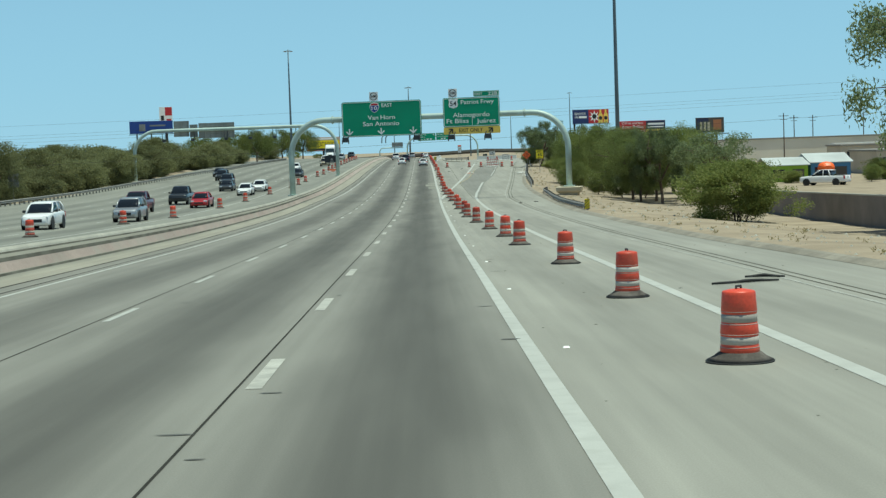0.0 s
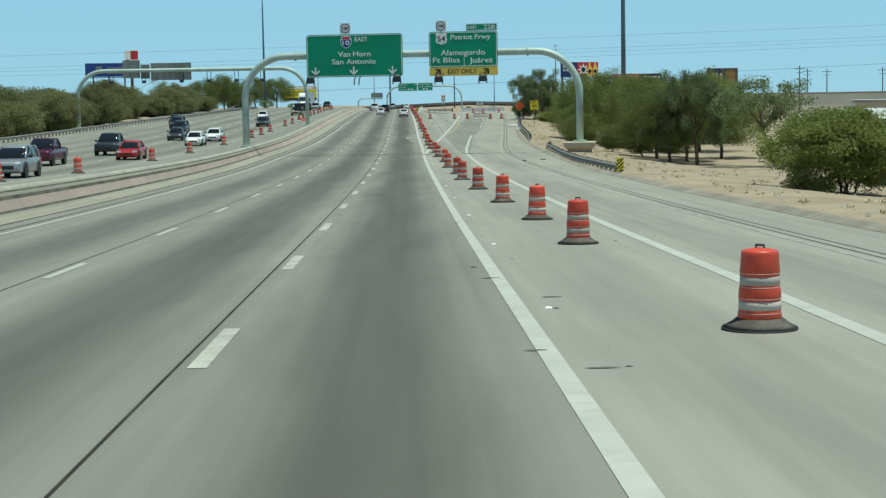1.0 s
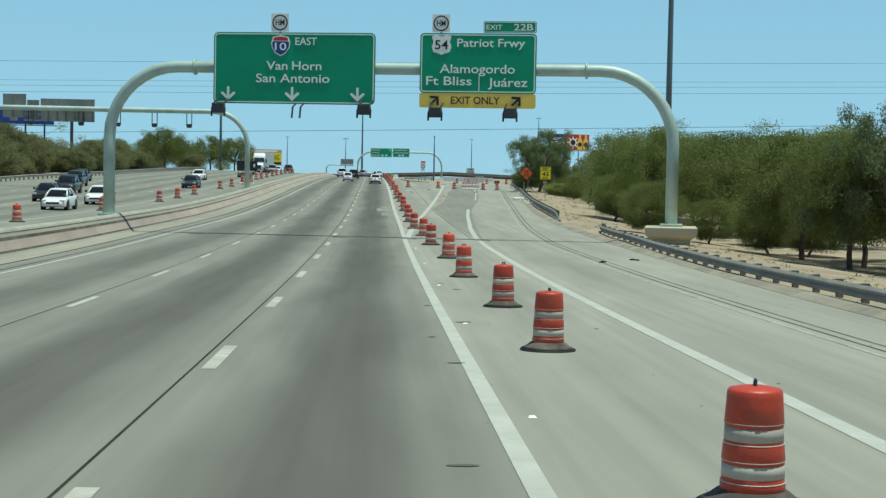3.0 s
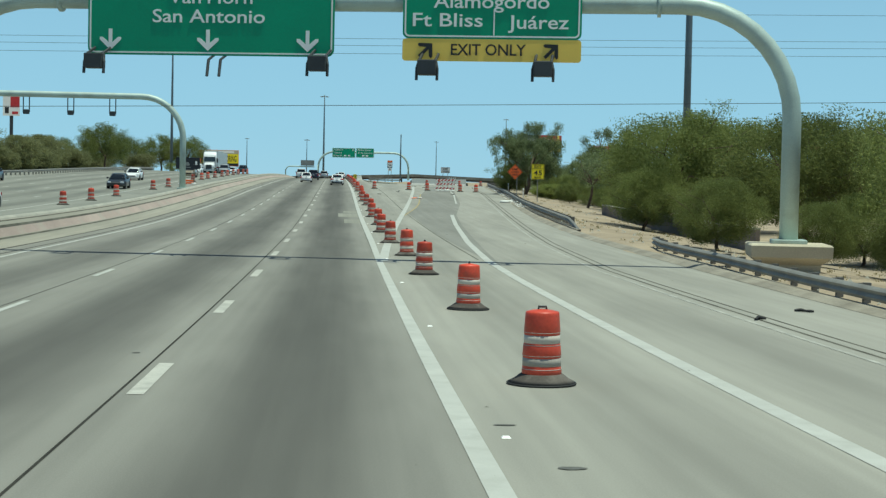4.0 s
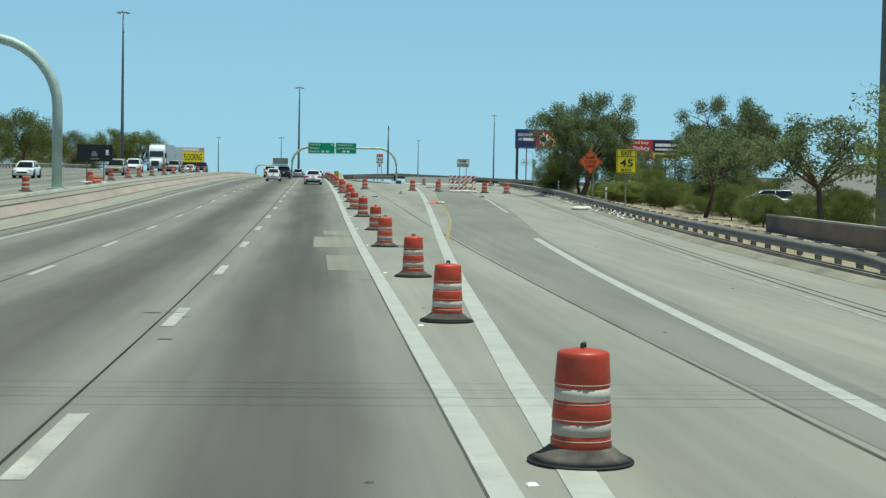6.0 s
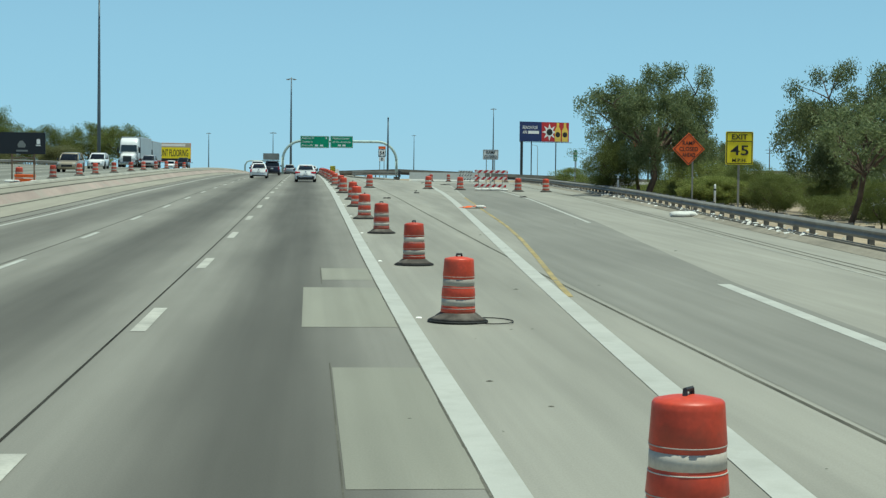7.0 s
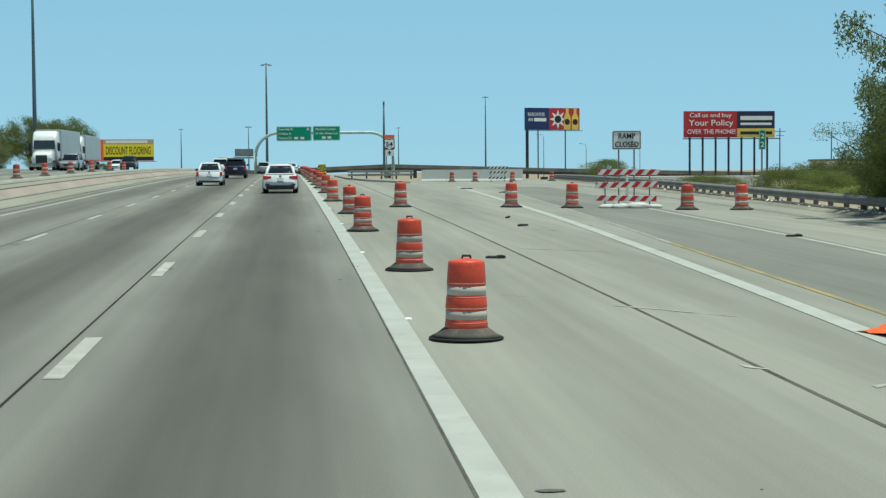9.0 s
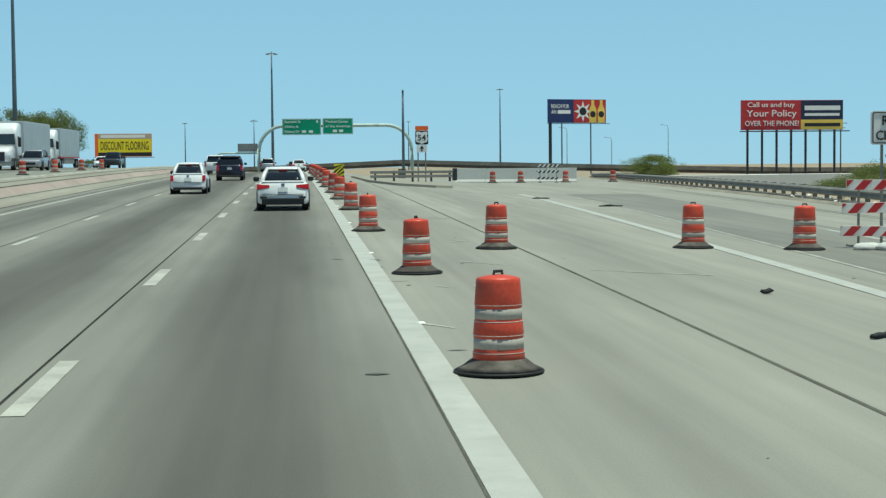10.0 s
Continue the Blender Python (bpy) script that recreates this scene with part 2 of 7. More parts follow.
M_CREAM = surf("cream_concrete", (0.56, 0.50, 0.37), 0.85, var=0.15, scale=2, fine=20, bump=0.2, dirt=(0.34, 0.30, 0.23), dirt_amount=0.4)
M_WHITE_CONCRETE = surf("pale_concrete", (0.66, 0.65, 0.60), 0.8, var=0.14, scale=1.5, fine=20, bump=0.2, dirt=(0.4, 0.38, 0.33), dirt_amount=0.4)
M_KERB = surf("kerb_concrete", (0.30, 0.268, 0.215), 0.9, var=0.3, scale=2, fine=15, bump=0.3, dirt=(0.19, 0.165, 0.13), dirt_amount=0.7)
M_WALL = surf("dark_block_wall", (0.21, 0.175, 0.15), 0.9, var=0.25, scale=2, fine=20, bump=0.3)
M_GIRDER = surf("weathered_girder", (0.10, 0.085, 0.075), 0.7, 0.1, var=0.3, scale=1)
M_BARK = surf("bark", (0.12, 0.085, 0.06), 0.95, var=0.4, scale=6, fine=25, bump=0.6)
M_LEAF = leafy("mesquite_leaf", (0.148, 0.185, 0.055), (0.245, 0.272, 0.094))
M_LEAF_DUSTY = leafy("dusty_mesquite_leaf", (0.165, 0.178, 0.078), (0.265, 0.268, 0.128))
M_LEAF_PALE = leafy("palo_verde_leaf", (0.19, 0.24, 0.06), (0.36, 0.38, 0.13))
M_LEAF_GREY = leafy("eucalyptus_leaf", (0.125, 0.165, 0.065), (0.27, 0.31, 0.165))
M_GRASS = leafy("dry_grass_blade", (0.22, 0.2, 0.08), (0.38, 0.31, 0.15))
M_GLASS = surf("dark_car_glass", (0.012, 0.014, 0.016), 0.06, var=0.05, bump=0.0, spec=0.8)
M_TYRE = surf("tyre_rubber", (0.02, 0.02, 0.02), 0.85, var=0.2)
M_RIM = surf("alloy_rim", (0.45, 0.45, 0.46), 0.3, 0.85, var=0.1)
M_TAIL = surf("red_lens", (0.42, 0.012, 0.014), 0.15, var=0.06, bump=0.0, coat=0.6)
M_LAMP = surf("clear_lens", (0.72, 0.74, 0.76), 0.12, var=0.06, bump=0.0, coat=0.6)
M_TRIM = surf("black_trim", (0.02, 0.021, 0.022), 0.55, var=0.15)
M_PLATE = surf("licence_plate", (0.5, 0.52, 0.52), 0.5, var=0.15)
M_CHROME = surf("chrome", (0.6, 0.6, 0.6), 0.12, 1.0, var=0.05, bump=0.0)
M_WOOD = surf("weathered_timber", (0.13, 0.095, 0.07), 0.9, var=0.35, scale=3, fine=25, bump=0.4)
M_CABLE = surf("cable_sheath", (0.03, 0.03, 0.032), 0.7, var=0.1)
M_SACK = surf("white_sandbag", (0.72, 0.71, 0.67), 0.85, var=0.2, scale=5, fine=30, bump=0.5)
M_TAN = surf("tan_render", (0.55, 0.47, 0.36), 0.85, var=0.15, scale=0.8)
M_BLUE_WALL = surf("blue_render", (0.10, 0.28, 0.52), 0.8, var=0.15, scale=0.8)
M_LIME_WALL = surf("lime_render", (0.33, 0.55, 0.06), 0.8, var=0.15, scale=0.8)
M_WHITE_WALL = surf("white_render", (0.74, 0.72, 0.67), 0.8, var=0.12, scale=0.6)
M_CREAM_WALL = surf("cream_render", (0.74, 0.68, 0.56), 0.85, var=0.12, scale=0.5)
M_SHEET = surf("pale_sheet_metal", (0.58, 0.60, 0.58), 0.55, 0.2, var=0.15, scale=1.2)
M_ROOF = surf("flat_roof", (0.30, 0.28, 0.25), 0.9, var=0.2, scale=0.6)
M_WIN = surf("shop_window", (0.03, 0.035, 0.04), 0.1, var=0.1, bump=0.0, spec=0.8)


def car_paint(name, c, metal=0.0):
    return surf(name, c, 0.32, metal, var=0.05, scale=3, fine=80, bump=0.0, coat=0.4, dirt=tuple(v * 0.75 + 0.03 for v in c), dirt_amount=0.3)


P_WHITE = car_paint("white_paint", (0.87, 0.87, 0.86))
P_CREAM = car_paint("cream_paint", (0.62, 0.58, 0.47))
P_DARK = car_paint("midnight_paint", (0.015, 0.016, 0.035), 0.3)
P_GREY = car_paint("charcoal_paint", (0.05, 0.055, 0.06), 0.5)
P_SILVER = car_paint("silver_paint", (0.42, 0.43, 0.44), 0.6)
P_RED = car_paint("red_paint", (0.42, 0.02, 0.025), 0.2)
P_TAN = car_paint("tan_paint", (0.42, 0.36, 0.26), 0.4)
P_MAROON = car_paint("maroon_paint", (0.09, 0.012, 0.035), 0.3)


# mesh helpers
def link(name, bm, material, parent=None, label="", smooth=False):
    me = bpy.data.meshes.new(name)
    bm.to_mesh(me)
    bm.free()
    me.materials.append(material)
    if smooth:
        me.polygons.foreach_set("use_smooth", [True] * len(me.polygons))
    ob = new(name, me)
    if parent:
        ob.parent = parent
    if label:
        ob["label"] = label
    return ob


def part(name, bm, material, parent, label="", smooth=False):
    return link(name, bm, material, parent, label, smooth)


def root(name, label, category, group="", at=(0, 0, 0), turn=0.0):
    ob = new(name)
    ob.empty_display_size = 0.2
    tagged(ob, label, category, group)
    ob.matrix_basis = pose(*at, 0, 0, turn)
    return ob


def data_mesh(name, verts, faces, material, uvs=None, smooth=False):
    me = bpy.data.meshes.new(name)
    me.from_pydata(verts, [], faces)
    me.materials.append(material)
    if uvs is not None:
        layer = me.uv_layers.new(name="UVMap")
        idx = np.empty(len(me.loops), dtype=np.int32)
        me.loops.foreach_get("vertex_index", idx)
        layer.data.foreach_set("uv", np.asarray(uvs, dtype=np.float32)[idx].ravel())
    if smooth:
        me.polygons.foreach_set("use_smooth", [True] * len(me.polygons))
    return me


def boxed(x0, y0, z0, x1, y1, z1, bevel=0.0, bm=None):
    bm = bm or bmesh.new()
    got = bmesh.ops.create_cube(bm, size=1, matrix=Matrix.Translation(((x0 + x1) / 2, (y0 + y1) / 2, (z0 + z1) / 2)) @ Matrix.Diagonal((x1 - x0, y1 - y0, z1 - z0, 1)))
    if bevel:
        edges = list({e for v in got["verts"] for e in v.link_edges})
        bmesh.ops.bevel(bm, geom=edges, offset=bevel, segments=2, affect="EDGES", profile=0.5)
    return bm


def tube(path, radius, sides=12, bm=None, cap=True):
    """A round bar swept along a path; radius a number or one for each point."""
    bm = bm or bmesh.new()
    pts = [Vector(p) for p in path]
    rad = radius if isinstance(radius, (list, tuple)) else [radius] * len(pts)
    rings, side = [], None
    for i, p in enumerate(pts):
        d = (pts[min(i + 1, len(pts) - 1)] - pts[max(i - 1, 0)]).normalized()
        if side is None:
            side = d.orthogonal().normalized()
        side = (side - d * side.dot(d)).normalized()
        up = d.cross(side)
        rings.append([bm.verts.new(p + rad[i] * (math.cos(k * math.tau / sides) * side + math.sin(k * math.tau / sides) * up)) for k in range(sides)])
    for a, b in zip(rings, rings[1:]):
        for k in range(sides):
            bm.faces.new((a[k], a[(k + 1) % sides], b[(k + 1) % sides], b[k]))
    if cap:
        bm.faces.new(rings[0][::-1])
        bm.faces.new(rings[-1])
    return bm


def lathe(profile, sides=24, bm=None):
    """A turned shape from (radius, height) pairs."""
    bm = bm or bmesh.new()
    rings = [[bm.verts.new((r * math.cos(k * math.tau / sides), r * math.sin(k * math.tau / sides), z)) for k in range(sides)] for r, z in profile]
    for a, b in zip(rings, rings[1:]):
        for k in range(sides):
            bm.faces.new((a[k], a[(k + 1) % sides], b[(k + 1) % sides], b[k]))
    bm.faces.new(rings[0][::-1])
    bm.faces.new(rings[-1])
    return bm


def plate(outline, y0, y1, bm=None):
    """A flat plate in the upright plane from its (x, z) outline, from depth y0 (front) to y1."""
    bm = bm or bmesh.new()
    a = [bm.verts.new((x, y0, z)) for x, z in outline]
    b = [bm.verts.new((x, y1, z)) for x, z in outline]
    bm.faces.new(a)
    bm.faces.new(b[::-1])
    for i in range(len(a)):
        j = (i + 1) % len(a)
        bm.faces.new((a[i], b[i], b[j], a[j]))
    bmesh.ops.recalc_face_normals(bm, faces=bm.faces)
    return bm


def round_rect(x0, z0, x1, z1, r, n=5):
    out = []
    for cx, cz, a0 in ((x1 - r, z0 + r, -90), (x1 - r, z1 - r, 0), (x0 + r, z1 - r, 90), (x0 + r, z0 + r, 180)):
        out += [(cx + r * math.cos(radians(a0 + 90 * k / n)), cz + r * math.sin(radians(a0 + 90 * k / n))) for k in range(n + 1)]
    return out


def ring_plate(outer, inner, y0, y1):
    bm = bmesh.new()
    n = len(outer)
    v = [[bm.verts.new((x, y, z)) for x, z in ring] for y in (y0, y1) for ring in (outer, inner)]
    fo, fi, bo, bi = v
    for i in range(n):
        j = (i + 1) % n
        bm.faces.new((fo[i], fo[j], fi[j], fi[i]))
        bm.faces.new((fo[i], bo[i], bo[j], fo[j]))
        bm.faces.new((fi[i], fi[j], bi[j], bi[i]))
        bm.faces.new((bo[i], bi[i], bi[j], bo[j]))
    bmesh.ops.recalc_face_normals(bm, faces=bm.faces)
    return bm


def lettering(words, x, z, width, cap, material, parent, y=-0.035, name="lettering"):
    """Words set upright facing the traffic, their left end at x and baseline at z."""
    made = []
    for word in words.split():
        cu = bpy.data.curves.new(name, "FONT")
        cu.body, cu.size, cu.extrude, cu.resolution_u, cu.offset = word, 1.0, 0.01, 3, 0.008
        tmp = bpy.data.objects.new(name, cu)
        scene.collection.objects.link(tmp)
        bpy.context.view_layer.update()
        me = bpy.data.meshes.new_from_object(tmp.evaluated_get(bpy.context.evaluated_depsgraph_get()))
        bpy.data.objects.remove(tmp)
        co = np.empty(len(me.vertices) * 3, dtype=np.float32)
        me.vertices.foreach_get("co", co)
        co = co.reshape(-1, 3)
        made.append((me, co, co[:, 0].min(), co[:, 0].max()))
    total = sum(hi - lo for _, _, lo, hi in made) + 0.32 * (len(made) - 1)
    k, at = width / total, x
    for me, co, lo, hi in made:
        out = np.stack([at + (co[:, 0] - lo) * k, y - co[:, 2], z + co[:, 1] * cap / 0.70], -1)
        at += (hi - lo + 0.32) * k
        me.vertices.foreach_set("co", out.astype(np.float32).ravel())
        me.materials.clear()
        me.materials.append(material)
        ob = new(name, me)
        ob.parent = parent
    return ob


# the lie of the land: heights along the road, and how far it drifts sideways
STEP, FIRST = 30.0, -90.0
HEIGHTS = (2.35, 1.55, 0.78, 0.0, -0.68, -1.35, -1.87, -2.24, -2.36, -2.32, -2.04, -1.60, -1.10, -0.71, -0.34, -0.05, 0.18, 0.32, 0.38, 0.38, 0.30, 0.15, -0.05, -0.3, -0.6, -0.9, -1.2, -1.4)
DRIFT = (0.0, 0.0, 0.0, 0.0, 0.0, 0.02, 0.07, 0.11, 0.17, 0.22, 0.22, 0.26, 0.27, 0.26, 0.22, 0.16, 0.12, 0.07, 0.03, -0.01, -0.06, -0.10, -0.14, -0.18, -0.22, -0.27, -0.31, -0.33)


def spline(y, k):
    u = min(max((y - FIRST) / STEP, 0.0), len(k) - 1.001)
    i = int(u)
    s = u - i
    p0, p1, p2, p3 = (k[min(max(i + j, 0), len(k) - 1)] for j in (-1, 0, 1, 2))
    return 0.5 * (2 * p1 + (p2 - p0) * s + (2 * p0 - 5 * p1 + 4 * p2 - p3) * s * s + (3 * p1 - p0 - 3 * p2 + p3) * s ** 3)


def zr(y):
    return spline(y, HEIGHTS)


def xc(y):
    return spline(y, DRIFT)


def ramp_drop(x, y):
    """How far the exit ramp has fallen below the through lanes."""
    if y <= 235.0 or x <= 2.5:
        return 0.0
    return 0.000186 * (min(y, 470.0) - 235.0) ** 1.624 * smooth01(2.5, 16.0, x)


def zs(x, y):
    return zr(y) - ramp_drop(x, y)


def along(table, y):
    if y <= table[0][0]:
        return table[0][1]
    for (a, b), (c, d) in zip(table, table[1:]):
        if y <= c:
            return b + (d - b) * (y - a) / (c - a)
    return table[-1][1]


def smooth01(a, b, v):
    t = min(max((v - a) / (b - a), 0.0), 1.0)
    return t * t * (3 - 2 * t)


KERB = ((-90, 11.0), (25, 11.0), (45, 10.6), (100, 10.7), (130, 11.4), (170, 12.2), (200, 13.35), (216, 14.3), (232, 15.35), (250, 16.6), (266, 17.7), (280, 18.6), (300, 19.9), (325, 21.6), (350, 23.5), (385, 26.7), (430, 32.7), (500, 44.7), (620, 66.0))
EDGE_LEFT = ((-90, -10.6), (150, -10.5), (190, -10.0), (240, -9.7), (340, -9.5), (620, -9.4))
MEDIAN_RISE = 0.80


def rise(y):
    return MEDIAN_RISE - 0.08 * smooth01(230, 290, y)


def opp_rise(x, y):
    """Height of the oncoming carriageway over ours: a shelf falling from the median crest, then lanes with a crossfall."""
    edge = 0.27 + 0.20 * smooth01(240, 320, y) + 0.13 * smooth01(320, 390, y)
    if x > -17.0:
        return rise(y) + (edge - rise(y)) * smooth01(13.45, 17.0, -x)
    return edge + 0.45 * min((-17.0 - x) / 28.5, 1.0)


def kerb_x(y):
    return along(KERB, y)


def land(x, y):
    """Height of the open ground."""
    k = kerb_x(y)
    base = zs(min(x, k), y)
    left = along(EDGE_LEFT, y) - 1.1
    if x > k:
        low = -0.75 - 1.9 * smooth01(290, 360, y) * smooth01(3, 9, x - k)
        off = 0.1 + (low - 0.1) * smooth01(1.0, 12.0, x - k)
    elif x < -13.4:
        off = opp_rise(x, y) - 0.9 * smooth01(46, 60, -x)
    elif x < left:
        off = rise(y) * smooth01(0, 1, (left - x) / (left + 13.4))
    else:
        off = 0.0
    far = smooth01(90, 220, abs(x))
    return (base + off) * (1 - far) + (-1.2) * far


def strip(name, x_left, x_right, y0, y1, dz, material, step=4.0, cols=1, parent=None, zfun=None, drift=True, straight_u=True):
    """A sheet that follows the road; x_left, x_right and dz are numbers or functions of y."""
    f = lambda v, y: v(y) if callable(v) else v
    n = max(1, int(math.ceil((y1 - y0) / step)))
    verts, faces, uvs = [], [], []
    for i in range(n + 1):
        y = y0 + (y1 - y0) * i / n
        d = xc(y) if drift else 0.0
        a, b = f(x_left, y) + d, f(x_right, y) + d
        for j in range(cols + 1):
            x = a + (b - a) * j / cols
            z = (zfun(x, y) if zfun else zs(x, y)) + f(dz, y)
            verts.append((x, y, z))
            uvs.append((x - d if straight_u else (b - a) * (j / cols - 0.5), y))
    for i in range(n):
        for j in range(cols):
            q = i * (cols + 1) + j
            faces.append((q, q + 1, q + cols + 2, q + cols + 1))
    me = data_mesh(name, verts, faces, material, uvs)
    ob = new(name, me)
    if parent:
        ob.parent = parent
    return ob


# ground, one sheet out to the horizon
def axis_lines(spans):
    out = []
    for a, b, s in spans:
        out += list(np.arange(a, b, s))
    return out + [spans[-1][1]]


gx = axis_lines(((-3000, -300, 450), (-300, -80, 20), (-80, -40, 4), (-40, -16, 6), (-16, -8, 0.4), (-8, 8, 8), (8, 34, 0.8), (34, 90, 4), (90, 300, 20), (300, 3000, 450)))
gy = axis_lines(((-900, -100, 100), (-100, 420, 5), (420, 720, 12), (720, 1000, 40), (1000, 4200, 400)))
rng = random.Random(4)
verts, faces = [], []
for y in gy:
    for x in gx:
        z = land(x, y)
        k = kerb_x(y)
        if -46 < x < -9.0:
            z -= 0.6
        elif -9.0 <= x < k + 0.6:
            z -= 0.06
        elif x < 90 and x > -80:
            z += 0.10 * (noise.noise((x * 0.35, y * 0.35, 0.0)) + 0.4 * noise.noise((x * 1.4, y * 1.4, 3.0))) * smooth01(0.5, 3, x - k) if x > k else 0.0
        verts.append((x, y, z))
w = len(gx)
for i in range(len(gy) - 1):
    for j in range(w - 1):
        q = i * w + j
        faces.append((q, q + 1, q + w + 1, q + w))
ground = new("ground", data_mesh("ground", verts, faces, M_SAND, smooth=True))
tagged(ground, "pale desert sand and dirt verge beside the freeway", "ground", kind="structure")

# carriageways
road = strip("road", lambda y: along(EDGE_LEFT, y) - 1.1, lambda y: kerb_x(y) - xc(y), -90, 620, 0.0, M_ROAD, 5, 48)
tagged(road, "worn grey concrete freeway lanes with dark oil bands", "road", kind="structure")
opp_z = lambda x, y: zr(y) + opp_rise(x, y)
opposite = strip("road_opposite", -45.5, -17.0, -90, 620, 0.0, M_OPP, 5, 8, zfun=opp_z)
tagged(opposite, "raised oncoming concrete carriageway behind the median", "road", kind="structure")
median = strip("median", -17.0, -13.45, -90, 620, 0.0, M_OPP, 5, 6, zfun=opp_z)
tagged(median, "concrete shelf falling from the median to the oncoming lanes", "median", kind="structure")


def slope_x(y, f):
    a = along(EDGE_LEFT, y) - 2.1
    return a + (-13.3 - a) * f


def slope_z(x, y):
    a = along(EDGE_LEFT, y) - 2.1
    return zr(y) + rise(y) * smooth01(0, 1, (a + xc(y) - x) / (a + 13.3))


slope = strip("median_slope", lambda y: slope_x(y, 0.32), lambda y: slope_x(y, 0.0), -90, 620, 0.0, M_SHOULDER, 5, 4, zfun=slope_z)
tagged(slope, "pale concrete foot of the median slope", "median", kind="structure")
pink = strip("median_pink", lambda y: slope_x(y, 0.62), lambda y: slope_x(y, 0.32), -90, 620, 0.0, M_PINK, 5, 3, zfun=slope_z)
tagged(pink, "faded pink paved strip along the median", "median", kind="structure")
upper = strip("median_top", -13.3, lambda y: slope_x(y, 0.62), -90, 620, 0.0, M_SHOULDER, 5, 2, zfun=slope_z)
tagged(upper, "pale concrete head of the median slope", "median", kind="structure")
for f_, h_ in ((0.26, 0.025), (0.63, 0.035), (0.84, 0.025)):
    ob = strip("median_joint", lambda y: slope_x(y, f_) - h_, lambda y: slope_x(y, f_) + h_, -90, 560, 0.006, M_SEAM, 5, 1, slope, zfun=slope_z)
gutter = strip("gutter", lambda y: along(EDGE_LEFT, y) - 2.1, lambda y: along(EDGE_LEFT, y) - 1.1, -90, 620, 0.0, M_SHOULDER, 5, 1)
tagged(gutter, "pale concrete gutter along the left shoulder", "gutter", kind="structure")

# paint, joints and patches on the road
road_bits = []


def paint(name, a, b, y0, y1, material, dz=0.006, step=4.0, parent=road):
    ob = strip(name, a, b, y0, y1, dz, material, step, 1, parent)
    road_bits.append(ob)
    return ob


def curve_line(name, table, half, material, dz=0.006, step=2.0):
    y0, y1 = table[0][0], table[-1][0]
    return paint(name, lambda y: along(table, y) - xc(y) - half, lambda y: along(table, y) - xc(y) + half, y0, y1, material, dz, step)


DASH0 = 16.35
for i in range(-7, 44):
    y = DASH0 + 12.192 * i
    paint("lane_dash", -2.34, -2.14, y, y + 3.35, M_DASH, 0.006, 1.6)
    paint("lane_dash", -6.32, -6.18, y - 0.9, y + 2.45, M_LINE, 0.006, 1.6)
paint("lane_joint", -2.470, -2.437, -90, 560, M_JOINT, 0.004)
paint("lane_joint", -6.46, -6.43, -90, 560, M_JOINT, 0.004)
paint("edge_line", lambda y: 1.20 + 0.04 * smooth01(140, 165, y), lambda y: 1.42 + 0.09 * smooth01(145, 170, y) + 0.05 * smooth01(230, 275, y), -90, 560, M_LINE, 0.007)
paint("edge_seam", 1.214, 1.234, 150, 420, M_SEAM, 0.004)
paint("edge_line", lambda y: along(EDGE_LEFT, y) - 0.07, lambda y: along(EDGE_LEFT, y) + 0.07, -90, 560, M_LINE, 0.006)
paint("shoulder_joint", lambda y: along(EDGE_LEFT, y) - 0.45, lambda y: along(EDGE_LEFT, y) - 0.38, -90, 560, M_JOINT, 0.004)
paint("shoulder_joint", lambda y: along(EDGE_LEFT, y) - 1.16, lambda y: along(EDGE_LEFT, y) - 1.06, -90, 560, M_JOINT, 0.005)
EXIT_LINE = ((-90, 4.95), (120, 4.97), (140, 5.05), (150, 5.2), (165, 5.78), (177, 6.4), (190, 7.05), (203, 7.8), (208, 8.1))
EXIT_LINE_2 = ((236, 10.45), (250, 11.35), (266, 12.4), (285, 13.4), (310, 15.0), (340, 17.2))
GORE = ((148, 1.6), (158, 2.0), (168, 2.45), (187, 3.42), (198, 4.05), (210, 4.75), (233, 6.1), (255, 7.35), (281, 8.72), (310, 10.1), (338, 11.4))
RAMP_YELLOW = ((205, 4.65), (209, 5.0), (216, 5.65), (224, 6.35), (233, 7.0), (240, 7.4), (247, 7.77), (258, 8.38), (268, 8.95))
RAMP_FADED = ((268, 8.95), (287, 10.3), (310, 11.9), (336, 13.6))
THIN = ((-90, 7.95), (100, 7.95), (145, 8.1), (165, 9.0), (184, 10.2), (215, 12.2), (249, 14.3), (285, 16.6), (320, 18.6), (350, 21.0))
ramp_tone = paint("ramp_surface", lambda y: along(((145, 5.2), (175, 5.0), (210, 5.1), (233, 7.0), (268, 9.0), (287, 10.3), (340, 14.0)), y) - xc(y), lambda y: along(((140, 5.0), (190, 7.4), (208, 8.4), (236, 10.8), (285, 13.8), (340, 17.8)), y) - xc(y), 145, 340, M_RAMP, 0.003, 3.0)
curve_line("exit_line", EXIT_LINE, 0.13, M_LINE)
curve_line("exit_line", EXIT_LINE_2, 0.07, M_LINE)
curve_line("gore_line", GORE, 0.155, M_LINE, 0.008)
curve_line("yellow_line", RAMP_YELLOW, 0.058, M_YELLOW_LINE, 0.007)
curve_line("faded_line", RAMP_FADED, 0.06, M_FADED, 0.007)
curve_line("shoulder_line", THIN, 0.05, M_FADED, 0.006)
curve_line("shoulder_joint", tuple((y, x + 0.32) for y, x in THIN), 0.035, M_SEAM, 0.004)
curve_line("shoulder_joint", tuple((y, x + 0.62) for y, x in THIN), 0.03, M_SEAM, 0.004)
paint("lane_joint", 4.70, 4.755, 150, 420, M_SEAM, 0.004)
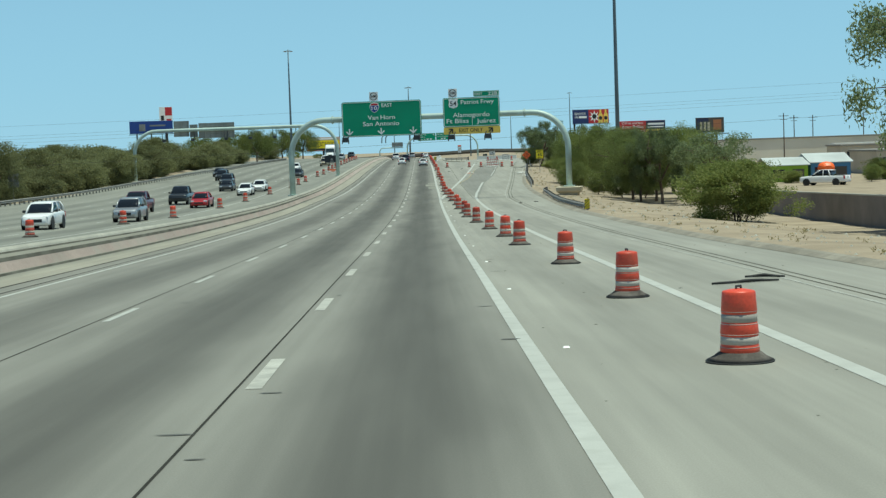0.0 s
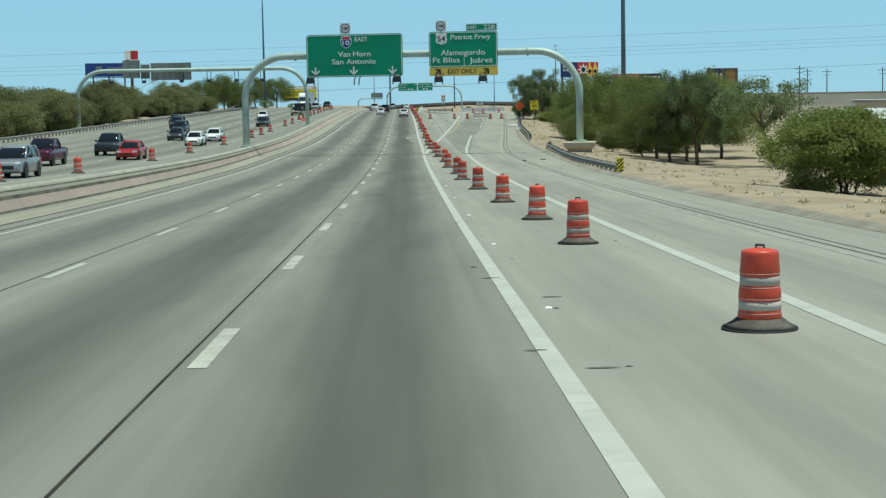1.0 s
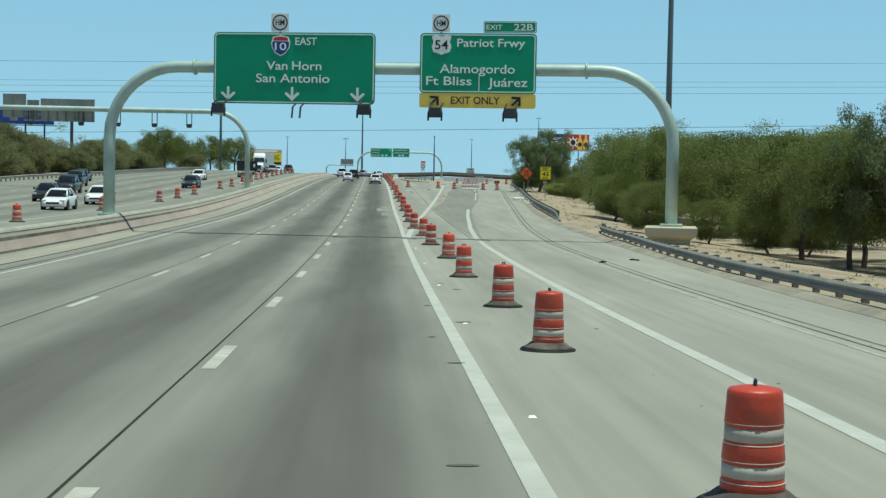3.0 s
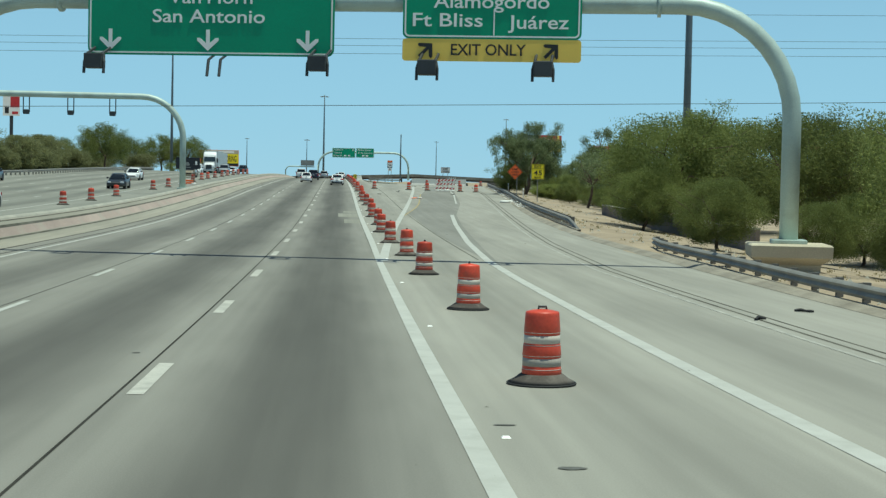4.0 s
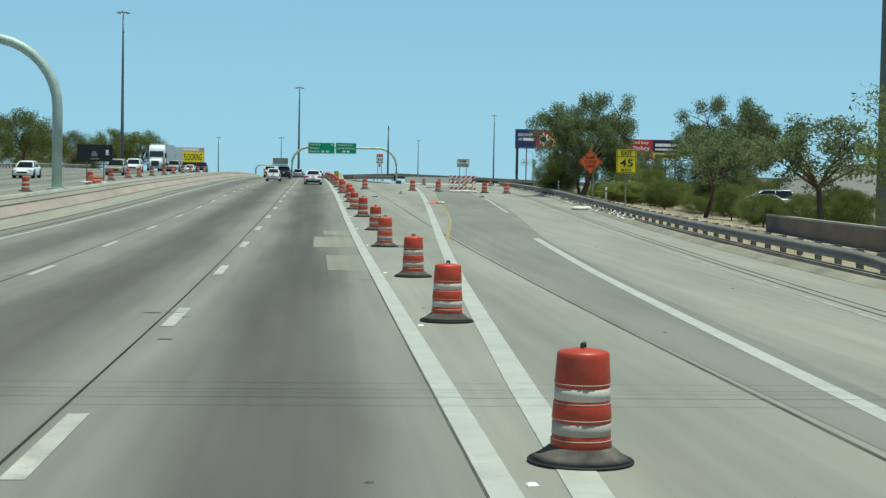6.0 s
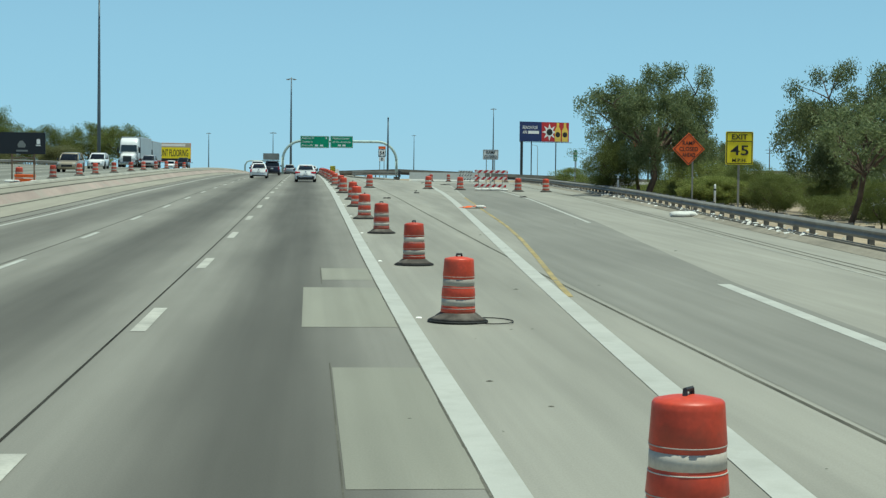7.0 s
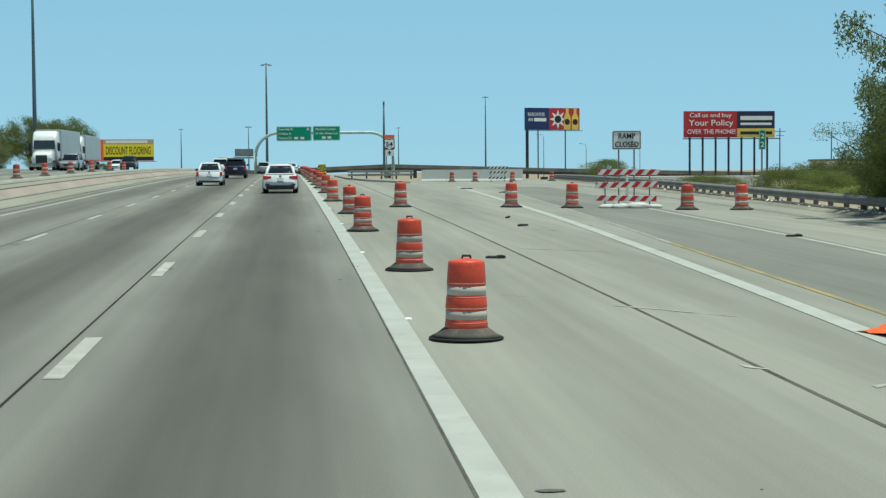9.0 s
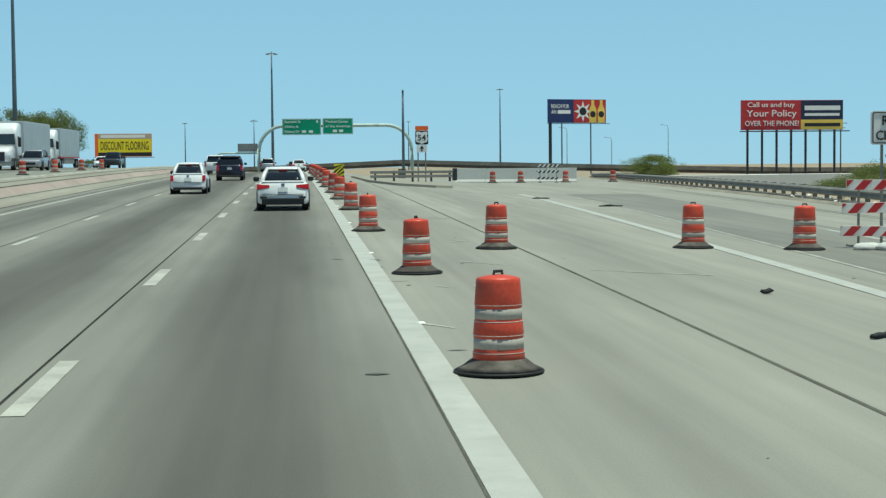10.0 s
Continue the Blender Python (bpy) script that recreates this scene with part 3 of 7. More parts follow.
GORE_BARS = ((6.57, 275.1, 7.33, 273.9, 0.10), (3.48, 256.0, 3.79, 255.6, 0.10), (4.79, 254.1, 6.08, 252.5, 0.09), (4.84, 248.0, 5.04, 247.7, 0.12), (5.65, 246.5, 6.15, 246.8, 0.08),
             (4.85, 259.7, 5.17, 259.1, 0.12), (3.6, 294.9, 4.22, 295.4, 0.08), (3.35, 288.9, 4.1, 287.8, 0.10), (2.47, 283.7, 2.69, 283.4, 0.08), (1.78, 278.7, 2.19, 278.0, 0.12),
             (4.96, 286.8, 7.2, 285.2, 0.10), (3.04, 283.7, 3.21, 283.7, 0.10), (1.78, 232.7, 2.5, 231.7, 0.10), (2.5, 231.7, 3.08, 230.75, 0.09), (3.08, 230.75, 4.16, 229.0, 0.08),
             (2.6, 308.0, 6.5, 306.0, 0.10), (3.0, 322.0, 7.5, 320.0, 0.10), (5.2, 266.5, 7.0, 265.2, 0.07))
for xa, ya, xb, yb, thick in GORE_BARS:
    n = max(4, int((xb - xa) / 0.12))
    vs = []
    for k in range(n + 1):
        x, y = xa + (xb - xa) * k / n, ya + (yb - ya) * k / n
        half = thick * min(max(0.55 + 1.3 * noise.noise((x * 4.1, y * 1.3, 5.0)), 0.06), 1.1)
        wave = 0.06 * noise.noise((x * 1.3, y, 9.0))
        vs += [(x, y - half + wave, zs(x, y) + 0.0055), (x, y + half + wave, zs(x, y) + 0.0055)]
    fs = [(2 * k, 2 * k + 2, 2 * k + 3, 2 * k + 1) for k in range(n)]
    ob = new("gore_bar", data_mesh("gore_bar", vs, fs, M_DASH))
    ob.parent = road
for x0, x1, y0, y1 in ((0.25, 1.22, 208.5, 211.7), (-0.1, 1.22, 199.9, 206.7), (0.25, 1.22, 189.0, 195.6)):
    tagged(paint("concrete_patch", x0, x1, y0, y1, M_PATCH, 0.004), "pale square of newer concrete let into the lane")
paint("patch_seam", 0.222, 0.236, 187, 196, M_SEAM, 0.0045)
paint("patch_seam", 0.222, 0.236, 207.5, 212, M_SEAM, 0.0045)
M_SMUDGE = surf("tar_smudge", (0.12, 0.118, 0.105), 0.8, var=0.4, scale=3, fine=20)
rs = random.Random(11)
for i in range(70):
    y = rs.uniform(-5, 330)
    x = rs.choice((-2.1, -2.5, -6.2, 1.9, 1.0, rs.uniform(-9, 9))) + rs.uniform(-0.25, 0.25)
    wdt, ln = rs.uniform(0.06, 0.24), rs.uniform(0.03, 0.10)
    n = 9
    vs = [(x + wdt * rs.uniform(0.6, 1.0) * math.cos(k * math.tau / n), y + ln * rs.uniform(0.6, 1.0) * math.sin(k * math.tau / n), zs(x, y) + 0.009) for k in range(n)]
    ob = new("tar_spot", data_mesh("tar_spot", vs, [tuple(range(n))], M_SMUDGE))
    ob.parent = road

# kerb along the right shoulder, cast in lengths
verts, faces = [], []
ys = list(np.arange(-90, 470, 3.0))
prof = ((-0.22, 0.008), (-0.05, 0.06), (0.06, 0.10), (0.26, 0.12), (0.34, 0.10), (0.36, -0.05))
for i, y in enumerate(ys):
    k = kerb_x(y)
    for dx, dz in prof:
        verts.append((k + dx, y, zs(k, y) + dz))
for i in range(len(ys) - 1):
    for j in range(len(prof) - 1):
        q = i * len(prof) + j
        faces.append((q, q + 1, q + len(prof) + 1, q + len(prof)))
kerb = new("kerb", data_mesh("kerb", verts, faces, M_KERB))
tagged(kerb, "low stained concrete kerb between shoulder and sand", "kerb", kind="structure")
# low lip at the foot of the oncoming carriageway
verts, faces = [], []
ys = list(np.arange(-90, 600, 5.0))
prof = ((-13.62, -0.1), (-13.6, 0.07), (-13.5, 0.10), (-13.36, 0.10), (-13.28, 0.03), (-13.22, -0.1))
for y in ys:
    for dx, dz in prof:
        verts.append((dx + xc(y), y, zr(y) + rise(y) + dz))
for i in range(len(ys) - 1):
    for j in range(len(prof) - 1):
        q = i * len(prof) + j
        faces.append((q, q + len(prof), q + len(prof) + 1, q + 1))
lip = new("kerb_median", data_mesh("kerb_median", verts, faces, M_CONCRETE))
tagged(lip, "stained concrete kerb on top of the median slope", "kerb", kind="structure")

for x in (-19.45, -23.2, -26.9, -30.6, -34.3):
    for i in range(-4, 40) if x < -20 else ():
        y = 12.0 + 12.192 * i
        strip("lane_dash", x - 0.07, x + 0.07, y, y + 3.0, 0.007, M_LINE, 3.0, 1, opposite, zfun=opp_z)
strip("edge_line", -19.52, -19.40, -90, 560, 0.007, M_LINE, 5, 1, opposite, zfun=opp_z)
strip("edge_line", -38.0, -37.88, -90, 560, 0.007, M_FADED, 5, 1, opposite, zfun=opp_z)


# traffic barrels
def traffic_barrel():
    r = root("traffic_barrel", "orange plastic traffic barrel with white bands on rubber base", "traffic barrel", "barrels along the closed lane")
    part("rubber_base", lathe(((0.395, 0.0), (0.432, 0.004), (0.436, 0.02), (0.424, 0.03), (0.24, 0.032)), 28), M_BLACK, r, "black rubber tyre ring", False)
    part("ballast_skirt", lathe(((0.418, 0.033), (0.34, 0.072), (0.285, 0.115), (0.255, 0.135), (0.22, 0.138)), 28), M_RUBBER, r, "dusty grey rubber skirt", True)
    part("barrel_body", lathe(((0.250, 0.10), (0.248, 0.19), (0.240, 0.212), (0.237, 0.35), (0.243, 0.362), (0.232, 0.49), (0.226, 0.505), (0.222, 0.625), (0.228, 0.64), (0.216, 0.80), (0.213, 0.85), (0.210, 0.888), (0.200, 0.902), (0.13, 0.918), (0.05, 0.930)), 28), M_ORANGE, r, "ribbed orange plastic drum", True)
    for z0, z1, ra, rb in ((0.232, 0.336, 0.2415, 0.2390), (0.513, 0.617, 0.2275, 0.2240)):
        part("white_band", lathe(((ra - 0.01, z0), (ra, z0 + 0.003), (rb, z1 - 0.003), (rb - 0.01, z1)), 28), M_WHITE_BAND, r, "scuffed white reflective band", True)
    for z, ra in ((0.196, 0.2495), (0.362, 0.2445), (0.492, 0.2335), (0.648, 0.2290)):
        part("thin_band", lathe(((ra - 0.008, z - 0.005), (ra, z - 0.003), (ra, z + 0.003), (ra - 0.008, z + 0.005)), 28), M_WHITE_BAND, r, "", True)
    part("handle", tube(((-0.05, 0, 0.92), (-0.045, 0, 0.962), (0.045, 0, 0.962), (0.05, 0, 0.92)), 0.016, 6), M_DARK_STEEL, r, "dark carrying handle")
    return r


BARRELS = ((3.81, 5.2), (3.89, 17.0), (3.87, 30.8), (3.46, 46.1), (3.44, 56.2), (3.2, 67.6), (2.94, 80.2), (2.74, 92.9), (2.83, 102.9), (2.66, 115.4), (2.77, 128.0), (2.55, 140.7), (2.55, 152.2), (2.33, 163.5),
           (2.28, 176.2), (2.4, 187.1), (2.33, 200.7), (2.50, 212.9), (2.42, 227.0), (2.26, 237.6), (2.34, 250.6), (2.45, 260.8), (2.24, 274.3), (2.36, 286.2), (2.16, 300.0), (2.19, 313.8), (2.12, 325.0), (2.08, 335.0),
           (2.0, 347.0), (2.0, 359.0), (1.95, 371.0), (1.95, 383.0), (1.95, 396.0), (1.9, 409.0), (1.9, 422.0), (4.5, 292.5), (8.72, 292.6), (10.95, 292.0), (14.85, 289.9), (16.75, 289.4),
           (16.17, 388.0), (18.46, 388.0), (22.14, 388.0), (26.04, 388.0), (4.2, -6.5))
OPP_BARRELS = ((-21.2, 70.7), (-20.4, 93.0), (-19.2, 106.8), (-19.0, 133.2), (-18.9, 153.6), (-18.8, 179.5), (-18.2, 204.0), (-18.1, 215.5), (-18.0, 228.2), (-17.7, 251.5), (-17.3, 261.5), (-17.3, 277.0), (-17.4, 290.5),
               (-17.5, 304.0), (-17.4, 312.5), (-17.5, 326.0), (-17.5, 340.0), (-17.6, 353.0), (-17.6, 367.0), (-17.7, 382.0), (-17.7, 397.0), (-17.8, 412.0))
barrel = traffic_barrel()
rb = random.Random(5)
barrel.matrix_basis = pose(BARRELS[0][0], BARRELS[0][1], zr(BARRELS[0][1]), 0, 0, 40)
for x, y in BARRELS[1:]:
    copy_thing(barrel, pose(x, y, zs(x, y) + 0.004, rb.uniform(-0.6, 0.6), rb.uniform(-0.6, 0.6), rb.uniform(0, 360)))
for x, y in OPP_BARRELS:
    o = copy_thing(barrel, pose(x, y, zr(y) + opp_rise(x, y) + 0.004, 0, 0, rb.uniform(0, 360)))
    tagged(o, "orange and white traffic barrel beside the oncoming lanes", group="barrels along the oncoming lanes")

# raised markers beside the edge line
bm = boxed(-0.05, -0.05, 0.0, 0.05, 0.05, 0.02)
for v in bm.verts:
    if v.co.z > 0.01:
        v.co.x *= 0.7
        v.co.y *= 0.5
mk = part("raised_marker", bm, M_SIGN_WHITE, road)
mk.matrix_basis = pose(1.83, 7.7, zr(7.7))
for i in range(1, 28):
    y = 7.7 + 12.9 * i
    o = new("raised_marker", mk.data)
    o.parent = road
    o.matrix_basis = pose(1.7 + 0.13 * (i % 1) + xc(y) * 0.5, y, zr(y) + 0.004, 0, 0, rb.uniform(-20, 20)) @ Matrix.Scale(0.9, 4)


# sign gantries
def bent(x0, x1, z0, z1, r, y=0.0, n=9):
    """Left post, arch, beam, arch and right post of a tubular gantry."""
    pts = [(x0, y, z0), (x0, y, (z0 + z1) / 2), (x0, y, z1 - r)]
    pts += [(x0 + r - r * math.cos(a), y, z1 - r + r * math.sin(a)) for a in (math.pi / 2 * k / n for k in range(1, n + 1))]
    k = 8
    pts += [(x0 + r + (x1 - x0 - 2 * r) * i / k, y, z1) for i in range(1, k)]
    pts += [(x1 - r + r * math.sin(a), y, z1 - r + r * math.cos(a)) for a in (math.pi / 2 * q / n for q in range(0, n + 1))]
    pts += [(x1, y, (z0 + z1) / 2), (x1, y, z0)]
    return pts


def flange(r, at, axis_turn, parent):
    bm = lathe(((r * 1.02, -0.06), (r * 1.35, -0.055), (r * 1.35, 0.055), (r * 1.02, 0.06)), 20)
    bmesh.ops.transform(bm, matrix=Matrix.Translation(at) @ axis_turn, verts=bm.verts)
    part("flange", bm, M_POLE, parent, "", True)


def sign_light(x, z, parent, y=-0.75):
    """A catwalk luminaire on its bracket in front of a sign's foot."""
    part("sign_light", boxed(x - 0.30, y - 0.30, z - 0.52, x + 0.30, y + 0.15, z - 0.03, 0.03), M_DARK_STEEL, parent, "dark box luminaire under the sign")
    bm = tube(((x - 0.26, 0.1, z + 0.25), (x - 0.26, y, z - 0.02), (x - 0.33, y - 0.1, z - 0.3), (x - 0.33, y - 0.15, z - 0.68)), 0.05, 6)
    tube(((x + 0.26, 0.1, z + 0.25), (x + 0.26, y, z - 0.02), (x + 0.33, y - 0.1, z - 0.3), (x + 0.33, y - 0.15, z - 0.68)), 0.05, 6, bm)
    part("light_bracket", bm, M_DARK_STEEL, parent)


def board(name, parent, x0, z0, x1, z1, material, border=None, r=0.15, y=-0.02, rim=0.05, inset=0.06):
    b = part(name, plate(round_rect(x0, z0, x1, z1, r), y, y + 0.05), material, parent)
    if border:
        part("border", ring_plate(round_rect(x0 + inset, z0 + inset, x1 - inset, z1 - inset, r * 0.8), round_rect(x0 + inset + rim, z0 + inset + rim, x1 - inset - rim, z1 - inset - rim, r * 0.6), y - 0.012, y - 0.002), border, b)
    return b


def down_arrow(x, z, h, material, parent, turn=0.0, y=-0.04):
    pts = [(-0.085, 0.5), (0.085, 0.5), (0.085, -0.12), (0.36, 0.12), (0.5, 0.12), (0.5, 0.0), (0.0, -0.47), (-0.5, 0.0), (-0.5, 0.12), (-0.36, 0.12), (-0.085, -0.12)]
    c, s = math.cos(radians(turn)), math.sin(radians(turn))
    part("arrow", plate([(x + h * (px * c - pz * s), z + h * (px * s + pz * c)) for px, pz in pts], y, y + 0.02), material, parent)


def shield(x, z, wd, h, number, parent, kind):
    pts = [(0, -0.5), (0.28, -0.36), (0.46, -0.1), (0.5, 0.15), (0.40, 0.42), (0.2, 0.45), (0.0, 0.5), (-0.2, 0.45), (-0.40, 0.42), (-0.5, 0.15), (-0.46, -0.1), (-0.28, -0.36)]
    if kind == "interstate":
        s = part("route_shield", plate([(x + wd * a, z + h * b) for a, b in pts], -0.04, -0.02), M_SIGN_WHITE, parent)
        part("shield_field", plate([(x + wd * a * 0.9, z + h * min(b * 0.9, 0.2)) for a, b in pts], -0.05, -0.041), M_SIGN_BLUE, s)
        part("shield_crest", plate([(x - wd * 0.40, z + h * 0.23), (x + wd * 0.40, z + h * 0.23), (x + wd * 0.34, z + h * 0.38), (x, z + h * 0.43), (x - wd * 0.34, z + h * 0.38)], -0.05, -0.041), M_SIGN_RED, s)
        lettering(number, x - wd * 0.3, z - h * 0.22, wd * 0.6, h * 0.36, M_SIGN_WHITE, s, -0.055)
    else:
        us = [(0, -0.5), (0.2, -0.42), (0.42, -0.36), (0.5, -0.1), (0.42, 0.15), (0.5, 0.42), (0.3, 0.5), (0.0, 0.42), (-0.3, 0.5), (-0.5, 0.42), (-0.42, 0.15), (-0.5, -0.1), (-0.42, -0.36), (-0.2, -0.42)]
        s = part("route_shield", plate([(x + wd * a, z + h * b) for a, b in us], -0.04, -0.02), M_SIGN_WHITE, parent)
        lettering(number, x - wd * 0.34, z - h * 0.22, wd * 0.68, h * 0.46, M_SIGN_BLACK, s, -0.045)


def hazmat_plate(x0, z0, size, parent):
    b = part("hazmat_plate", plate(round_rect(x0, z0, x0 + size, z0 + size, 0.05), -0.02, 0.03), M_SIGN_WHITE, parent)
    c, zc = x0 + size / 2, z0 + size / 2
    ring = lambda r: [(c + r * math.cos(k * math.tau / 28), zc + r * math.sin(k * math.tau / 28)) for k in range(28)]
    part("ring", ring_plate(ring(size * 0.44), ring(size * 0.37), -0.035, -0.022), M_SIGN_BLACK, b)
    lettering("HM", c - size * 0.25, zc - size * 0.15, size * 0.5, size * 0.32, M_SIGN_BLACK, b)
    part("hazmat_post", boxed(c - 0.04, 0.03, z0 - 0.4, c + 0.04, 0.09, z0 + size), M_DARK_STEEL, parent)


GY, SKEW = 148.8, -10.0
gantry = root("sign_gantry", "grey-green tubular steel gantry carrying green freeway signs", "sign gantry", at=(0, GY, 0), turn=SKEW)
part("arched_tube", tube(bent(-13.9, 14.75, zr(GY) + MEDIAN_RISE + 0.1, 6.1, 3.6), 0.30, 20), M_POLE, gantry, "", True)
for xj in (-9.4, 10.45):
    flange(0.30, (xj, 0, 6.1), Matrix.Rotation(math.pi / 2, 4, "Y"), gantry)
part("base_plate", boxed(-14.35, -0.45, zr(GY) + MEDIAN_RISE, -13.45, 0.45, zr(GY) + MEDIAN_RISE + 0.12, 0.02), M_POLE, gantry)
bm = lathe(((1.25, -3.2), (1.32, -2.12), (1.76, -1.88), (1.80, -1.52), (1.72, -1.47)), 4)
bmesh.ops.transform(bm, matrix=Matrix.Translation((14.75, 0, 0)) @ Matrix.Rotation(math.pi / 4, 4, "Z"), verts=bm.verts)
part("plinth", bm, M_CREAM, gantry, "cream cast concrete plinth")
part("base_plate", boxed(14.2, -0.5, -1.475, 15.3, 0.5, -1.34, 0.03), M_POLE, gantry)
for x0, x1, z0, z1 in ((-7.6, -1.0, 4.4, 7.7), (2.5, 7.6, 4.4, 7.7)):
    for i in range(4):
        x = x0 + (x1 - x0) * i / 3
        part("sign_bracket", boxed(x - 0.05, -0.36, z0, x + 0.05, -0.26, z1), M_DARK_STEEL, gantry)


def gantry_sign(name, label, x, y):
    return root(name, label, "freeway sign", "signs on the gantry", at=(0, y, 0), turn=SKEW)


sign_a = gantry_sign("freeway_sign", "large green freeway sign for Van Horn and San Antonio", 0, GY - 0.42)
b = board("sign_panel", sign_a, -8.4, 4.26, -0.12, 7.84, M_GREEN, M_SIGN_WHITE, 0.25)
shield(-4.95, 7.18, 0.98, 1.05, "10", sign_a, "interstate")
lettering("EAST", -4.2, 7.22, 1.1, 0.37, M_SIGN_WHITE, sign_a)
lettering("Van Horn", -5.67, 5.97, 2.82, 0.43, M_SIGN_WHITE, sign_a)
lettering("San Antonio", -6.2, 5.34, 3.77, 0.43, M_SIGN_WHITE, sign_a)
for x in (-7.63, -4.33, -1.0):
    down_arrow(x, 4.75, 0.72, M_SIGN_WHITE, sign_a)
hazmat_plate(-5.45, 7.88, 0.9, sign_a)
for x in (-7.9, -0.5):
    sign_light(x, 4.26, sign_a)
bm = tube(((-4.2, 0.3, 4.3), (-4.2, -0.4, 4.1), (-4.2, -0.6, 3.55)), 0.05, 6)
tube(((-3.8, 0.3, 4.3), (-3.8, -0.4, 4.1), (-3.8, -0.6, 3.55)), 0.05, 6, bm)
part("light_bracket", bm, M_DARK_STEEL, sign_a)

sign_b = gantry_sign("exit_sign", "green exit sign for Patriot Frwy with yellow exit strip", 0, GY - 0.42)
b = board("sign_panel", sign_b, 2.13, 4.9, 7.92, 7.86, M_GREEN, M_SIGN_WHITE, 0.2)
y_b = board("exit_strip", sign_b, 2.13, 4.18, 7.92, 4.9, M_SIGN_YELLOW, None, 0.1, -0.021)
shield(3.2, 7.28, 0.98, 0.98, "54", sign_b, "us")
lettering("Patriot Frwy", 3.98, 7.2, 3.36, 0.4, M_SIGN_WHITE, sign_b)
lettering("Alamogordo", 3.13, 5.9, 3.74, 0.43, M_SIGN_WHITE, sign_b)
lettering("Ft Bliss", 2.46, 5.3, 2.27, 0.43, M_SIGN_WHITE, sign_b)
lettering("Juárez", 5.55, 5.25, 1.95, 0.43, M_SIGN_WHITE, sign_b)
part("divider", plate([(5.08, 5.02), (5.12, 5.02), (5.12, 5.86), (5.08, 5.86)], -0.04, -0.02), M_SIGN_WHITE, sign_b)
lettering("EXIT ONLY", 3.72, 4.38, 2.42, 0.36, M_SIGN_BLACK, y_b, -0.045)
for x in (2.9, 6.97):
    down_arrow(x, 4.54, 0.62, M_SIGN_BLACK, y_b, 135, -0.045)
hazmat_plate(2.72, 7.9, 0.88, sign_b)
tab = board("exit_tab", sign_b, 5.28, 7.89, 7.9, 8.46, M_GREEN, M_SIGN_WHITE, 0.08, -0.02, 0.03, 0.03)
lettering("EXIT", 5.42, 8.05, 0.78, 0.24, M_SIGN_WHITE, tab)
lettering("22B", 6.78, 8.02, 0.95, 0.32, M_SIGN_WHITE, tab)
for x in (3.05, 6.75):
    sign_light(x, 4.18, sign_b)

# gantry over the oncoming lanes, with lane detectors hung from it
OY = 237.0
oz = zr(OY) + MEDIAN_RISE
opp = root("detector_gantry", "grey-green tubular gantry over the oncoming lanes", "sign gantry", at=(0, OY, 0))
part("arched_tube", tube(bent(-45.2, -13.5, oz, 7.1, 3.6), 0.27, 18), M_POLE, opp, "", True)
part("base_plate", boxed(-13.95, -0.4, oz - 0.05, -13.05, 0.4, oz + 0.12, 0.02), M_POLE, opp)
part("plinth", boxed(-46.2, -0.8, oz - 1.2, -44.2, 0.8, oz + 0.25, 0.08), M_CONCRETE, opp)
for x in (-40.5, -36.0, -30.8, -27.0, -23.2, -19.6):
    d = part("detector", boxed(x - 0.24, -0.3, 5.35, x + 0.24, 0.2, 5.75, 0.04), M_DARK_STEEL, opp, "dark box hung below the beam")
    bm = boxed(x - 0.3, -0.05, 5.5, x - 0.22, 0.05, 7.0)
    boxed(x + 0.22, -0.05, 5.5, x + 0.3, 0.05, 7.0, 0, bm)
    part("hanger", bm, M_DARK_STEEL, d)

for x0, x1, z0, z1 in ((-39.0, -36.6, 6.1, 8.55), (-36.5, -35.25, 6.0, 7.95), (-35.1, -29.5, 5.75, 8.12)):
    back = root("freeway_sign", "weathered grey back of an overhead sign for oncoming lanes", "freeway sign", "sign backs over the oncoming lanes", at=(0, OY + 0.45, 0))
    part("sign_panel", boxed(x0, 0.0, z0, x1, 0.06, z1, 0.01), M_SIGN_BACK, back)
    n = max(2, int((x1 - x0) / 0.9))
    for k in range(n + 1):
        x = x0 + 0.08 + (x1 - x0 - 0.16) * k / n
        part("stiffener", boxed(x - 0.04, -0.12, z0 + 0.05, x + 0.04, -0.002, z1 - 0.05), M_GALV, back)

